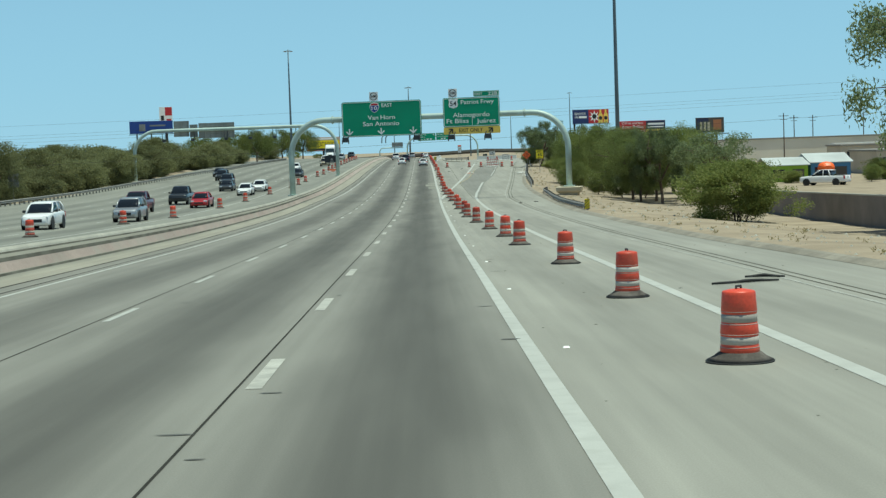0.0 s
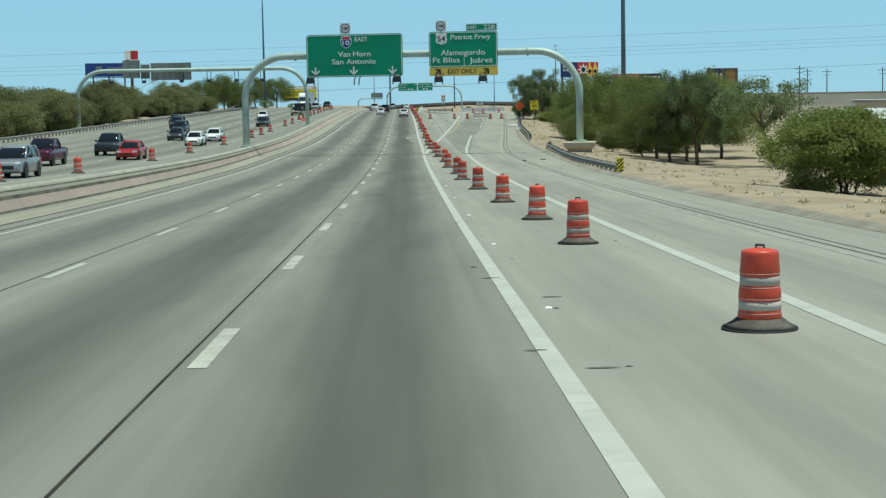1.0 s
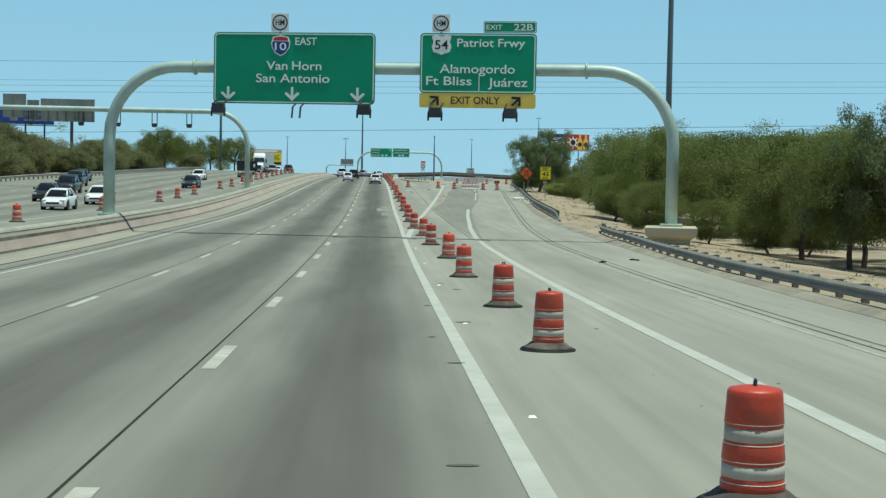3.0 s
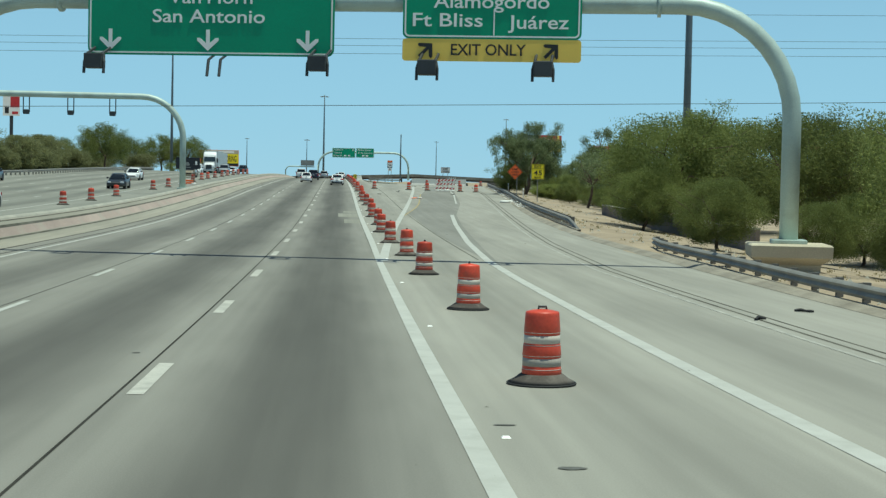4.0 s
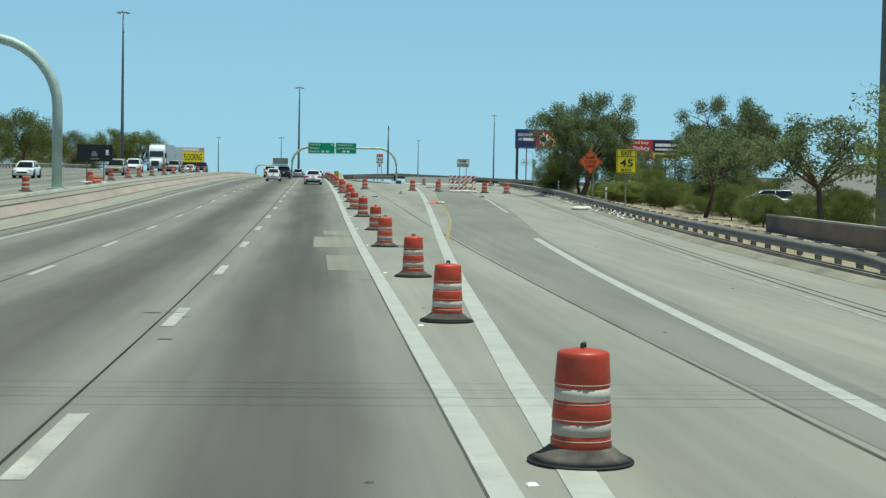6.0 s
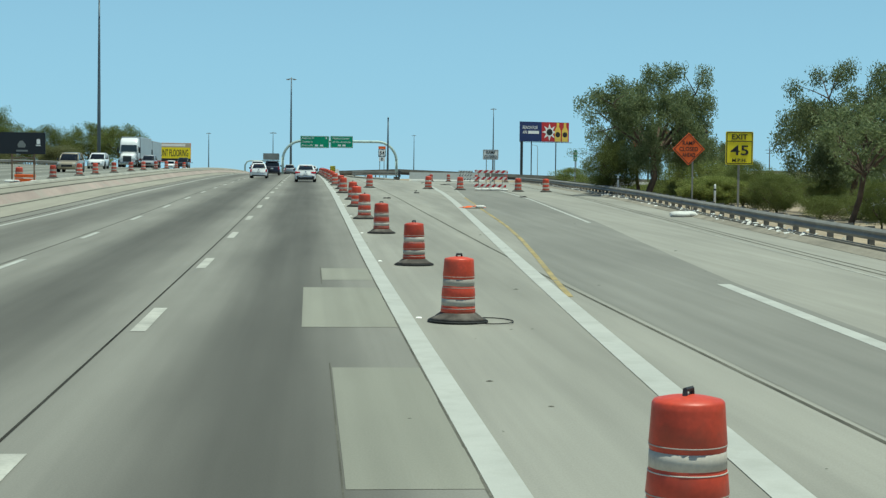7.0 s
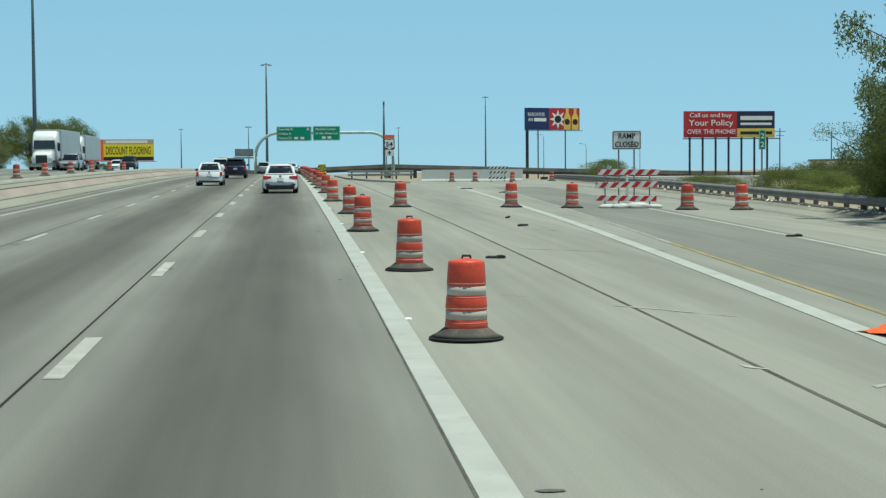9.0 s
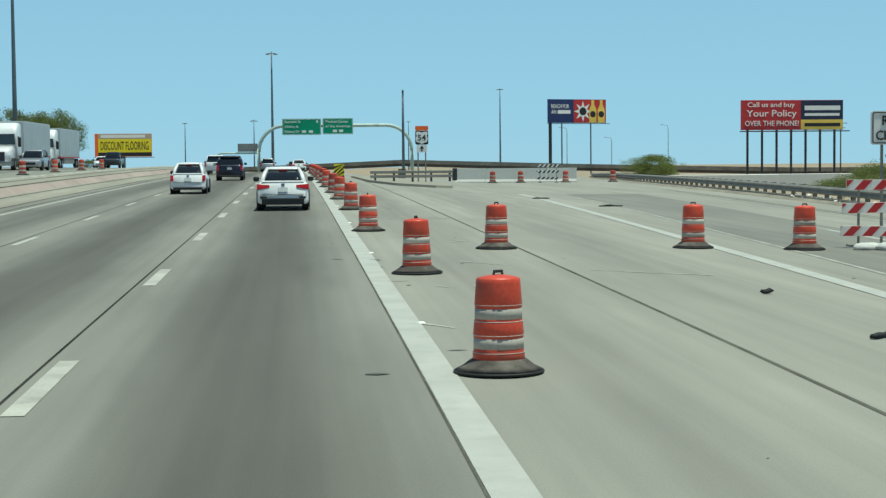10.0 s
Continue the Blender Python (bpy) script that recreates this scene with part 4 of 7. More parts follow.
# third gantry, far ahead
FY = 495.0
fz = zr(FY)
far_gantry = root("far_gantry", "distant tubular gantry with two green signs", "sign gantry", at=(0, FY, 0))
part("arched_tube", tube(bent(-5.0, 17.4, fz, 7.0, 3.8), 0.26, 14), M_POLE, far_gantry, "", True)
for x0, x1, z0, z1, bars in ((-1.56, 4.1, 5.65, 8.0, (("Raynolds St", -1.2, 1.1, 7.4), ("Chelsea St", -1.2, 0.8, 6.68), ("Paisano Dr", -1.2, 0.95, 5.98), ("", 1.3, 1.9, 5.95), ("", 2.3, 2.9, 5.95), ("", 3.4, 3.65, 7.4))), (4.32, 8.75, 5.72, 8.05, (("Medical Center", 4.75, 8.1, 7.4), ("of the Americas", 4.75, 8.35, 6.72), ("", 5.8, 6.4, 6.02), ("", 6.7, 7.3, 6.02)))):
    s = root("freeway_sign", "distant green freeway sign with white lines of text", "freeway sign", "far signs", at=(0, FY - 0.35, 0))
    board("sign_panel", s, x0, z0, x1, z1, M_GREEN, M_SIGN_WHITE, 0.15)
    for words, a, c, z in bars:
        if words:
            lettering(words, a, z, c - a, 0.36, M_SIGN_WHITE, s)
        else:
            part("text_bar", plate([(a, z), (c, z), (c, z + 0.36), (a, z + 0.36)], -0.04, -0.02), M_SIGN_WHITE, s)
    for x in (x0 + 1.0, x1 - 1.0):
        part("sign_bracket", boxed(x - 0.05, 0.03, z0 + 0.2, x + 0.05, 0.12, z1 - 0.2), M_DARK_STEEL, s)
far2 = root("cantilever_sign", "far cantilever sign seen over the crest", "freeway sign", at=(0, 600, 0))
part("arm", tube(((-16.5, 0, -0.4), (-16.5, 0, 2.9), (-16.0, 0, 3.7), (-15.2, 0, 4.0), (-7.5, 0, 4.0)), 0.2, 10), M_POLE, far2, "", True)
part("sign_panel", plate(round_rect(-11.8, 4.3, -7.6, 6.0, 0.1), -0.3, -0.25), M_SIGN_BACK, far2)


# lighting masts and poles
def mast(x, y, z0, z1, r, heads, label):
    m = root("lighting_mast", label, "light mast", "lighting masts", at=(x, y, z0))
    h = z1 - z0
    part("pole", tube(((0, 0, -0.3), (0, 0, h * 0.35), (0, 0, h * 0.7), (0, 0, h)), [r, r * 0.82, r * 0.6, r * 0.4], 14), M_MAST, m, "", True)
    part("foot", lathe(((r * 1.9, -0.3), (r * 1.9, 0.25), (r * 1.2, 0.35)), 12), M_CONCRETE, m)
    if heads:
        part("ring_frame", tube([(1.1 * math.cos(k * math.tau / 16), 1.1 * math.sin(k * math.tau / 16), h - 0.5) for k in range(17)], 0.06, 6), M_MAST, m)
        for k in range(heads):
            a = k * math.tau / heads
            bm = boxed(-0.22, -0.16, -0.12, 0.38, 0.16, 0.1, 0.04)
            bmesh.ops.transform(bm, matrix=Matrix.Translation((1.15 * math.cos(a), 1.15 * math.sin(a), h - 0.65)) @ Matrix.Rotation(a, 4, "Z"), verts=bm.verts)
            part("lamp_head", bm, M_GALV, m)
            part("strut", tube(((0, 0, h - 0.3), (1.0 * math.cos(a), 1.0 * math.sin(a), h - 0.5)), 0.03, 5), M_MAST, m)
    return m


mast(-43.2, 515, 0.2, 37.2, 0.42, 8, "tall dark high-mast light beside the oncoming lanes")
mast(30.24, 233.9, -2.6, 42.0, 0.36, 8, "tall dark high-mast light behind the verge trees")
mast(-5.3, 660, -0.6, 29.6, 0.4, 8, "distant high-mast light beyond the green signs")
mast(90.0, 960, -1.2, 34.8, 0.42, 8, "distant high-mast light beyond the flyover")
mast(-16.0, 900, -1.2, 20.0, 0.3, 6, "distant high-mast light on the skyline")
mast(70.0, 1250, -1.2, 29.0, 0.4, 6, "far high-mast light on the skyline")
mast(-60.0, 1150, -1.2, 26.0, 0.4, 6, "far high-mast light on the skyline")
cam_pole = root("camera_pole", "slender grey camera pole beside the far gantry", "pole", at=(14.45, 470, zr(470)))
part("pole", tube(((0, 0, 0), (0, 0, 5.5), (0, 0, 11.0 - zr(470))), [0.2, 0.17, 0.12], 12), M_MAST, cam_pole, "", True)
part("camera_head", boxed(-0.12, -0.2, 10.5 - zr(470), 0.12, 0.2, 10.85 - zr(470), 0.03), M_DARK_STEEL, cam_pole)
for x, y, h in ((72, 680, 12), (86, 690, 9.5), (104, 700, 13)):
    lp = root("light_pole", "thin street light pole by the distant interchange", "light pole", "thin street lights", at=(x, y, -1.4))
    part("pole", tube(((0, 0, 0), (0, 0, h * 0.9), (-0.2, 0, h), (-1.6, 0, h + 0.25)), [0.11, 0.08, 0.07, 0.05], 8), M_GALV, lp)
    part("lamp_head", boxed(-2.2, -0.12, h + 0.18, -1.5, 0.12, h + 0.32, 0.03), M_GALV, lp)


# overhead wires
def wire(y, z, sag, thick, slope, x0=-75.0, x1=80.0):
    pts = [(x0 + (x1 - x0) * k / 24, y + 1.5 * k / 24, z + slope * k / 24 - sag * (1 - (k / 12 - 1) ** 2)) for k in range(25)]
    return tube(pts, thick, 5)


poles = []
for x, y in ((-75, 166), (80, 167.5)):
    p = root("utility_pole", "weathered timber utility pole with crossarm", "utility pole", "utility poles", at=(x, y, land(x, y)))
    part("pole", tube(((0, 0, -0.5), (0, 0, 5), (0, 0, 11.2)), [0.18, 0.15, 0.12], 10), M_WOOD, p)
    part("crossarm", boxed(-0.06, -1.2, 9.4, 0.06, 1.2, 9.55), M_WOOD, p)
for dy, z, sag, thick, slope in ((0.0, 1.85, 0.45, 0.013, 4.4), (-0.8, 4.8, 0.5, 0.008, 3.0), (0.4, 5.25, 0.5, 0.008, 3.0), (0.9, 5.6, 0.5, 0.008, 3.0), (0.0, 6.7, 0.5, 0.008, 3.0)):
    link("overhead_wire", wire(166 + dy, z, sag, thick, slope), M_CABLE)
    tagged(bpy.context.scene.collection.objects[-1], "thin dark overhead wire crossing the freeway", "wire", "overhead wires")


# guardrails
W_BEAM = ((0.0, 0.16), (-0.045, 0.12), (-0.08, 0.08), (-0.045, 0.035), (-0.01, 0.0), (-0.045, -0.035), (-0.08, -0.08), (-0.045, -0.12), (0.0, -0.16))


def guardrail(table, label, top=0.68, tail=True, kerb_under=True, zfun=None, steel=None):
    """table: (x, y) corners; a W-beam on posts with a low concrete strip underneath."""
    r = root("guardrail", label, "guardrail")
    pts = []
    for (xa, ya), (xb, yb) in zip(table, table[1:]):
        n = max(1, int(math.hypot(xb - xa, yb - ya) / 1.9))
        pts += [(xa + (xb - xa) * k / n, ya + (yb - ya) * k / n) for k in range(n)]
    pts.append(table[-1])
    zf = zfun or (lambda x, y: zs(x, y) + 0.04)
    verts, faces = [], []
    for i, (x, y) in enumerate(pts):
        a, c = pts[max(i - 1, 0)], pts[min(i + 1, len(pts) - 1)]
        d = Vector((c[0] - a[0], c[1] - a[1])).normalized()
        side = Vector((d.y, -d.x))
        drop = 0.0
        if tail and i < 4:
            drop = (0.48, 0.32, 0.16, 0.05)[i]
        for off, dz in W_BEAM:
            verts.append((x + side.x * off, y + side.y * off, zf(x, y) + top - 0.16 + dz - drop))
    n = len(W_BEAM)
    for i in range(len(pts) - 1):
        for j in range(n - 1):
            q = i * n + j
            faces.append((q, q + n, q + n + 1, q + 1))
    beam = new("beam", data_mesh("beam", verts, faces, M_GALV, smooth=False))
    beam.parent = r
    sol = beam.modifiers.new("thickness", "SOLIDIFY")
    sol.thickness = 0.012
    post = None
    for i, (x, y) in enumerate(pts):
        if tail and i < 3:
            continue
        a, c = pts[max(i - 1, 0)], pts[min(i + 1, len(pts) - 1)]
        turn = math.degrees(math.atan2(c[1] - a[1], c[0] - a[0])) - 90
        if post is None:
            bm = boxed(0.10, -0.07, -0.4, 0.26, 0.07, top + 0.02)
            boxed(0.0, -0.06, top - 0.32, 0.11, 0.06, top + 0.01, 0, bm)
            # M_POST carries the beam's shadow in its colour; steel overrides it
            post = part("post", bm, steel or M_POST, r)
            post.matrix_basis = pose(x, y, zf(x, y), 0, 0, turn)
        else:
            o = new("post", post.data)
            o.parent = r
            o.matrix_basis = pose(x, y, zf(x, y), 0, 0, turn)
    if kerb_under:
        bm = bmesh.new()
        rows_ = []
        for i, (x, y) in enumerate(pts):
            z = zf(x, y)
            rows_.append([bm.verts.new((x + dx, y, z + dz)) for dx, dz in ((-0.22, -0.2), (-0.2, 0.12), (0.02, 0.14), (0.05, -0.2))])
        for a, c in zip(rows_, rows_[1:]):
            for j in range(3):
                bm.faces.new((a[j], c[j], c[j + 1], a[j + 1]))
        part("footing", bm, M_KERB, r)
    return r


guardrail([(11.25, 98.5), (11.3, 105), (11.4, 120), (11.85, 135), (12.35, 146), (12.55, 153), (12.8, 158), (13.3, 162)], "galvanised steel guardrail before the gantry plinth", 0.56, False, True, lambda x, y: zr(y) - 0.04)
guardrail([(13.1, 181), (13.55, 188), (14.15, 200), (14.9, 216), (15.7, 232), (16.9, 250), (18.0, 266), (18.9, 280), (20.2, 300), (21.9, 325), (23.8, 350), (27, 385), (33, 430), (45, 500)], "long galvanised guardrail along the exit ramp", 0.60, True, True)
guardrail([(-37, 420), (-38, 300), (-41.5, 260), (-43.0, 225), (-44.0, 150), (-44.6, 60), (-45.0, -40)], "galvanised guardrail on the far side of the oncoming lanes", 0.62, False, False, lambda x, y: zr(y) + opp_rise(x, y), M_GALV)


# hazard marker at the rail's end, and warning signs
def hazard_marker(x, y, z, wd, h, label, post=True):
    r = root("hazard_marker", label, "hazard marker", "striped hazard markers", at=(x, y, z))
    p = part("panel", plate([(-wd / 2, 0), (wd / 2, 0), (wd / 2, h), (-wd / 2, h)], -0.02, 0.0), M_BRIGHT_YELLOW, r, "yellow panel with black diagonal stripes")
    n = 5
    pitch = (h + wd) / n
    for k in range(n + 1):
        za = k * pitch - wd * 0.5
        pts = []
        for xx, zz in ((-wd / 2, za - wd * 0.5), (wd / 2, za + wd * 0.5), (wd / 2, za + wd * 0.5 + pitch * 0.5), (-wd / 2, za - wd * 0.5 + pitch * 0.5)):
            pts.append((xx, min(max(zz, 0.005), h - 0.005)))
        if abs(pts[0][1] - pts[3][1]) + abs(pts[1][1] - pts[2][1]) > 0.02:
            bm = bmesh.new()
            vs = [bm.verts.new((a, -0.025, c)) for a, c in pts]
            bm.faces.new(vs)
            bmesh.ops.remove_doubles(bm, verts=bm.verts, dist=0.001)
            part("stripe", bm, M_SIGN_BLACK, p)
    if post:
        part("post", boxed(-0.04, 0.0, -0.9, 0.04, 0.06, h * 0.9), M_GALV, r)
    return r


hazard_marker(11.38, 98.2, zr(98) + 0.12, 0.36, 0.72, "yellow and black striped marker at the guardrail end")
hazard_marker(2.64, 345, zr(345) + 0.55, 0.55, 0.72, "yellow and black striped marker at the ramp gore")

diamond = root("roadwork_sign", "orange diamond sign reading ramp closed ahead on a stand", "road sign", at=(16.85, 247.6, 0))
gz = land(17.05, 247.6)
d = part("diamond_panel", plate([(0, 0.60), (0.72, 1.32), (0, 2.04), (-0.72, 1.32)], -0.03, 0.0), M_SIGN_ORANGE, diamond)
part("border", ring_plate([(0, 0.655), (0.665, 1.32), (0, 1.985), (-0.665, 1.32)], [(0, 0.69), (0.63, 1.32), (0, 1.95), (-0.63, 1.32)], -0.042, -0.032), M_SIGN_BLACK, d)
lettering("RAMP", -0.27, 1.49, 0.54, 0.18, M_SIGN_BLACK, d)
lettering("CLOSED", -0.42, 1.23, 0.84, 0.18, M_SIGN_BLACK, d)
lettering("AHEAD", -0.29, 0.97, 0.58, 0.18, M_SIGN_BLACK, d)
part("mast", boxed(0.17, 0.0, gz - 0.1, 0.23, 0.06, 1.9), M_GALV, diamond)
bm = tube(((-0.1, 0.08, gz + 0.0), (0.2, 0.05, gz + 0.5), (0.8, 0.08, gz + 0.0)), 0.025, 6)
tube(((0.2, 0.75, gz + 0.0), (0.2, 0.05, gz + 0.5)), 0.025, 6, bm)
part("stand_foot", bm, M_GALV, diamond)

ex45 = root("speed_sign", "bright yellow exit advisory sign for forty-five on a post", "road sign", at=(18.94, 246.9, 0))
gz = land(18.94, 246.9)
e = board("sign_panel", ex45, -0.61, 0.66, 0.61, 2.10, M_BRIGHT_YELLOW, M_SIGN_BLACK, 0.06, -0.02, 0.03, 0.03)
part("bar", plate([(-0.57, 1.66), (0.57, 1.66), (0.57, 1.69), (-0.57, 1.69)], -0.035, -0.021), M_SIGN_BLACK, e)
lettering("EXIT", -0.34, 1.76, 0.68, 0.22, M_SIGN_BLACK, e)
lettering("45", -0.40, 1.07, 0.80, 0.43, M_SIGN_BLACK, e)
lettering("M.P.H.", -0.32, 0.77, 0.64, 0.15, M_SIGN_BLACK, e)
part("post", boxed(-0.04, 0.03, gz - 0.3, 0.04, 0.1, 2.0), M_GALV, ex45)

r54 = root("route_sign", "route fifty-four marker with orange panel on two posts", "road sign", at=(8.65, 365, 0))
part("orange_panel", plate(round_rect(-0.43, 3.28, 0.43, 3.58, 0.05), -0.03, 0.0), M_SIGN_ORANGE, r54)
s = part("shield_panel", plate(round_rect(-0.43, 2.36, 0.43, 3.265, 0.08), -0.03, 0.0), M_SIGN_BLACK, r54)
shield(0.0, 2.81, 0.8, 0.82, "54", r54, "us")
a = part("arrow_panel", plate(round_rect(-0.34, 1.84, 0.34, 2.345, 0.05), -0.03, 0.0), M_SIGN_WHITE, r54)
part("arrow", plate([(-0.04, 1.9), (0.04, 1.9), (0.04, 2.08), (0.14, 2.08), (0, 2.3), (-0.14, 2.08), (-0.04, 2.08)], -0.042, -0.031), M_SIGN_BLACK, a)
for x in (-0.25, 0.25):
    part("post", boxed(x - 0.04, 0.0, zr(365) - 0.7, x + 0.04, 0.08, 3.5), M_GALV, r54)

mm = root("mile_marker", "small green mile marker with two white numerals", "road sign", at=(20.4, 299, 0))
gz = land(20.6, 299)
e = board("sign_panel", mm, -0.14, 1.35, 0.14, 2.18, M_GREEN, M_SIGN_WHITE, 0.03, -0.02, 0.012, 0.01)
lettering("2", -0.08, 1.82, 0.16, 0.22, M_SIGN_WHITE, e)
lettering("2", -0.08, 1.46, 0.16, 0.22, M_SIGN_WHITE, e)
part("post", boxed(-0.03, 0.02, gz - 0.3, 0.03, 0.07, 2.2), M_GALV, mm)


# back of a roadside sign that faces the oncoming traffic
rear = root("roadside_sign", "plain grey back of a sign for the oncoming lanes", "road sign", at=(-46.0, 165, 0))
gz = land(-46.0, 165)
p = part("sign_panel", boxed(-0.62, -0.03, 0.1, 0.62, 0.0, 1.64, 0.01), M_SIGN_BACK, rear)
for z in (0.45, 1.25):
    part("stiffener", boxed(-0.58, -0.07, z - 0.03, 0.58, -0.032, z + 0.03), M_GALV, p)
part("post", boxed(-0.05, -0.14, gz - 0.3, 0.05, -0.075, 1.5), M_GALV, rear)


# barricades closing the ramp
def clipped(pts, lo, hi):
    """A polygon in x and z cut off at x = lo and x = hi."""
    for edge, sign in ((lo, 1.0), (hi, -1.0)):
        out = []
        for (xa, za), (xb, zb) in zip(pts, pts[1:] + pts[:1]):
            a, b = (xa - edge) * sign, (xb - edge) * sign
            if a >= 0:
                out.append((xa, za))
            if (a > 0 > b) or (a < 0 < b):
                f = a / (a - b)
                out.append((edge, za + (zb - za) * f))
        pts = out
    return pts


def barricade(x, y, wd, label, turn=0.0, pitch=0.42, stripe=None):
    r = root("barricade", label, "barricade", "ramp barricades", at=(x, y, zs(x, y)), turn=turn)
    for z, slip, tilt in ((0.36, -0.07, 1.2), (0.88, -0.04, -0.7), (1.36, 0.05, 0.4)):
        bd = part("board", boxed(-wd / 2, -0.03, -0.11, wd / 2, 0.0, 0.11, 0.005), M_BOARD, r, "white board with red diagonal stripes")
        bd.matrix_basis = pose(slip, 0, z, 0, tilt, 0)
        for k in range(-1, int(wd / pitch) + 2):
            x0 = -wd / 2 + (k + 0.3 * z) * pitch
            pts = clipped([(x0, -0.106), (x0 + pitch * 0.5, -0.106), (x0 + pitch * 0.5 + 0.2, 0.106), (x0 + 0.2, 0.106)], -wd / 2 + 0.004, wd / 2 - 0.004)
            if len(pts) > 2 and max(p[0] for p in pts) - min(p[0] for p in pts) > 0.03:
                part("stripe", plate(pts, -0.036, -0.03), stripe or M_SIGN_RED, bd)
    for sx in (-wd * 0.36, wd * 0.36):
        bm = boxed(sx - 0.022, 0.002, 0.05, sx + 0.022, 0.04, 1.45)
        boxed(sx - 0.03, -0.7, 0.0, sx + 0.03, 0.7, 0.06, 0, bm)
        part("upright", bm, M_GALV, r)
    part("centre_post", boxed(-0.05, 0.045, 0.3, 0.05, 0.1, 1.4, 0.01), M_BOARD, r, "white post behind the boards")
    return r


bar1 = barricade(13.2, 292.6, 2.4, "red and white striped barricade closing the ramp")
barricade(20.56, 387.0, 1.85, "striped barricade beside the pale concrete wall", pitch=0.36, stripe=M_DARK_STEEL)


def sandbag(x, y, z, turn, size, label="white sandbag slumped on the pavement"):
    bm = bmesh.new()
    bmesh.ops.create_uvsphere(bm, u_segments=14, v_segments=8, radius=1.0)
    for v in bm.verts:
        n = noise.noise((v.co.x * 1.7 + x, v.co.y * 1.7 + y, v.co.z * 2))
        v.co = Vector((math.copysign(abs(v.co.x) ** 0.7, v.co.x) * 0.36, math.copysign(abs(v.co.y) ** 0.7, v.co.y) * 0.2, max(v.co.z, -0.55) * 0.11)) * (1 + 0.22 * n)
    low = min(v.co.z for v in bm.verts)
    for v in bm.verts:
        v.co.z -= low
        v.co *= size
    ob = link("sandbag", bm, M_SACK, None, "", True)
    tagged(ob, label, "sandbag", "sandbags")
    ob.matrix_basis = pose(x, y, z, 0, 0, turn)


for x, y, t, s in ((12.3, 291.9, 10, 0.9), (12.75, 291.75, -12, 1.0), (13.42, 291.8, 8, 1.25), (14.1, 291.95, 14, 0.85)):
    sandbag(x, y, zs(x, y) + 0.003, t, s)
for x, y, t, s in ((15.35, 242.6, 15, 1.2), (15.75, 243.1, -20, 1.3), (15.5, 243.6, 40, 1.2), (16.0, 243.9, 0, 1.1)):
    sandbag(x, y, zs(x, y) + 0.003, t, s, "white sandbag dumped beside the guardrail footing")

rc = root("ramp_closed_sign", "white ramp closed sign on two posts behind the barricade", "road sign", at=(13.2, 292.72, 0))
e = board("sign_panel", rc, -0.56, 1.30, 0.56, 2.02, M_SIGN_WHITE, M_SIGN_BLACK, 0.05, -0.02, 0.02, 0.025)
lettering("RAMP", -0.32, 1.72, 0.64, 0.2, M_SIGN_BLACK, e)
lettering("CLOSED", -0.46, 1.40, 0.92, 0.2, M_SIGN_BLACK, e)
for x in (-0.3, 0.3):
    part("post", boxed(x - 0.025, 0.03, zr(293) - 0.4, x + 0.025, 0.08, 1.95), M_GALV, rc)

# orange roll-up sign lying flat, weighed down
bm = bmesh.new()
nx, ny = 14, 8
grid = [[bm.verts.new((-0.75 + 1.5 * i / nx, -0.45 + 0.9 * j / ny, 0.02 + 0.09 * abs(noise.noise((i * 0.45, j * 0.6, 2.0))) + 0.05 * math.exp(-((i - 7) / 3) ** 2))) for j in range(ny + 1)] for i in range(nx + 1)]
for i in range(nx):
    for j in range(ny):
        bm.faces.new((grid[i][j], grid[i + 1][j], grid[i + 1][j + 1], grid[i][j + 1]))
flap = link("collapsed_sign", bm, M_SIGN_ORANGE, None, "", True)
tagged(flap, "orange fabric road sign collapsed flat on the pavement", "road sign")
flap.matrix_basis = pose(7.6, 250.4, zs(7.6, 250.4), 0, 0, 12) @ Matrix.Diagonal((0.72, 0.9, 1.0, 1))
sandbag(7.95, 250.2, zs(7.95, 250.2) + 0.02, 30, 0.75, "white sandbag lying on the collapsed orange sign")


# pale concrete barrier across the closed ramp, and the crash cushion in the gore
def barrier_unit(x0, y0, x1, y1, h=0.82):
    d = math.hypot(x1 - x0, y1 - y0)
    prof = ((-0.3, 0), (-0.3, 0.08), (-0.18, 0.28), (-0.11, h), (0.11, h), (0.18, 0.28), (0.3, 0.08), (0.3, 0))
    bm = bmesh.new()
    a = [bm.verts.new((-d / 2, p, q)) for p, q in prof]
    b = [bm.verts.new((d / 2, p, q)) for p, q in prof]
    for i in range(len(prof)):
        j = (i + 1) % len(prof)
        bm.faces.new((a[i], b[i], b[j], a[j]))
    bm.faces.new(a[::-1])
    bm.faces.new(b)
    bmesh.ops.recalc_face_normals(bm, faces=bm.faces)
    ob = link("concrete_barrier", bm, M_WHITE_CONCRETE)
    tagged(ob, "pale precast concrete barrier unit across the ramp", "barrier", "barriers across the ramp")
    yy = (y0 + y1) / 2
    ob.matrix_basis = pose((x0 + x1) / 2, yy, zs((x0 + x1) / 2, yy) - 0.01, 0, 0, math.degrees(math.atan2(y1 - y0, x1 - x0)))


for k in range(4):
    barrier_unit(13.6 + 2.5 * k, 392.5 - 0.4 * k, 13.6 + 2.5 * k + 2.47, 392.5 - 0.4 * (k + 1), 1.2)
for k in range(12):
    barrier_unit(2.9 + 0.16 * k, 362 + 6 * k, 2.9 + 0.16 * (k + 1), 367.95 + 6 * k, 0.85)
cushion = root("crash_cushion", "grey steel crash cushion in the ramp gore", "crash cushion", at=(7.8, 362, zs(7.8, 362) + 0.14))
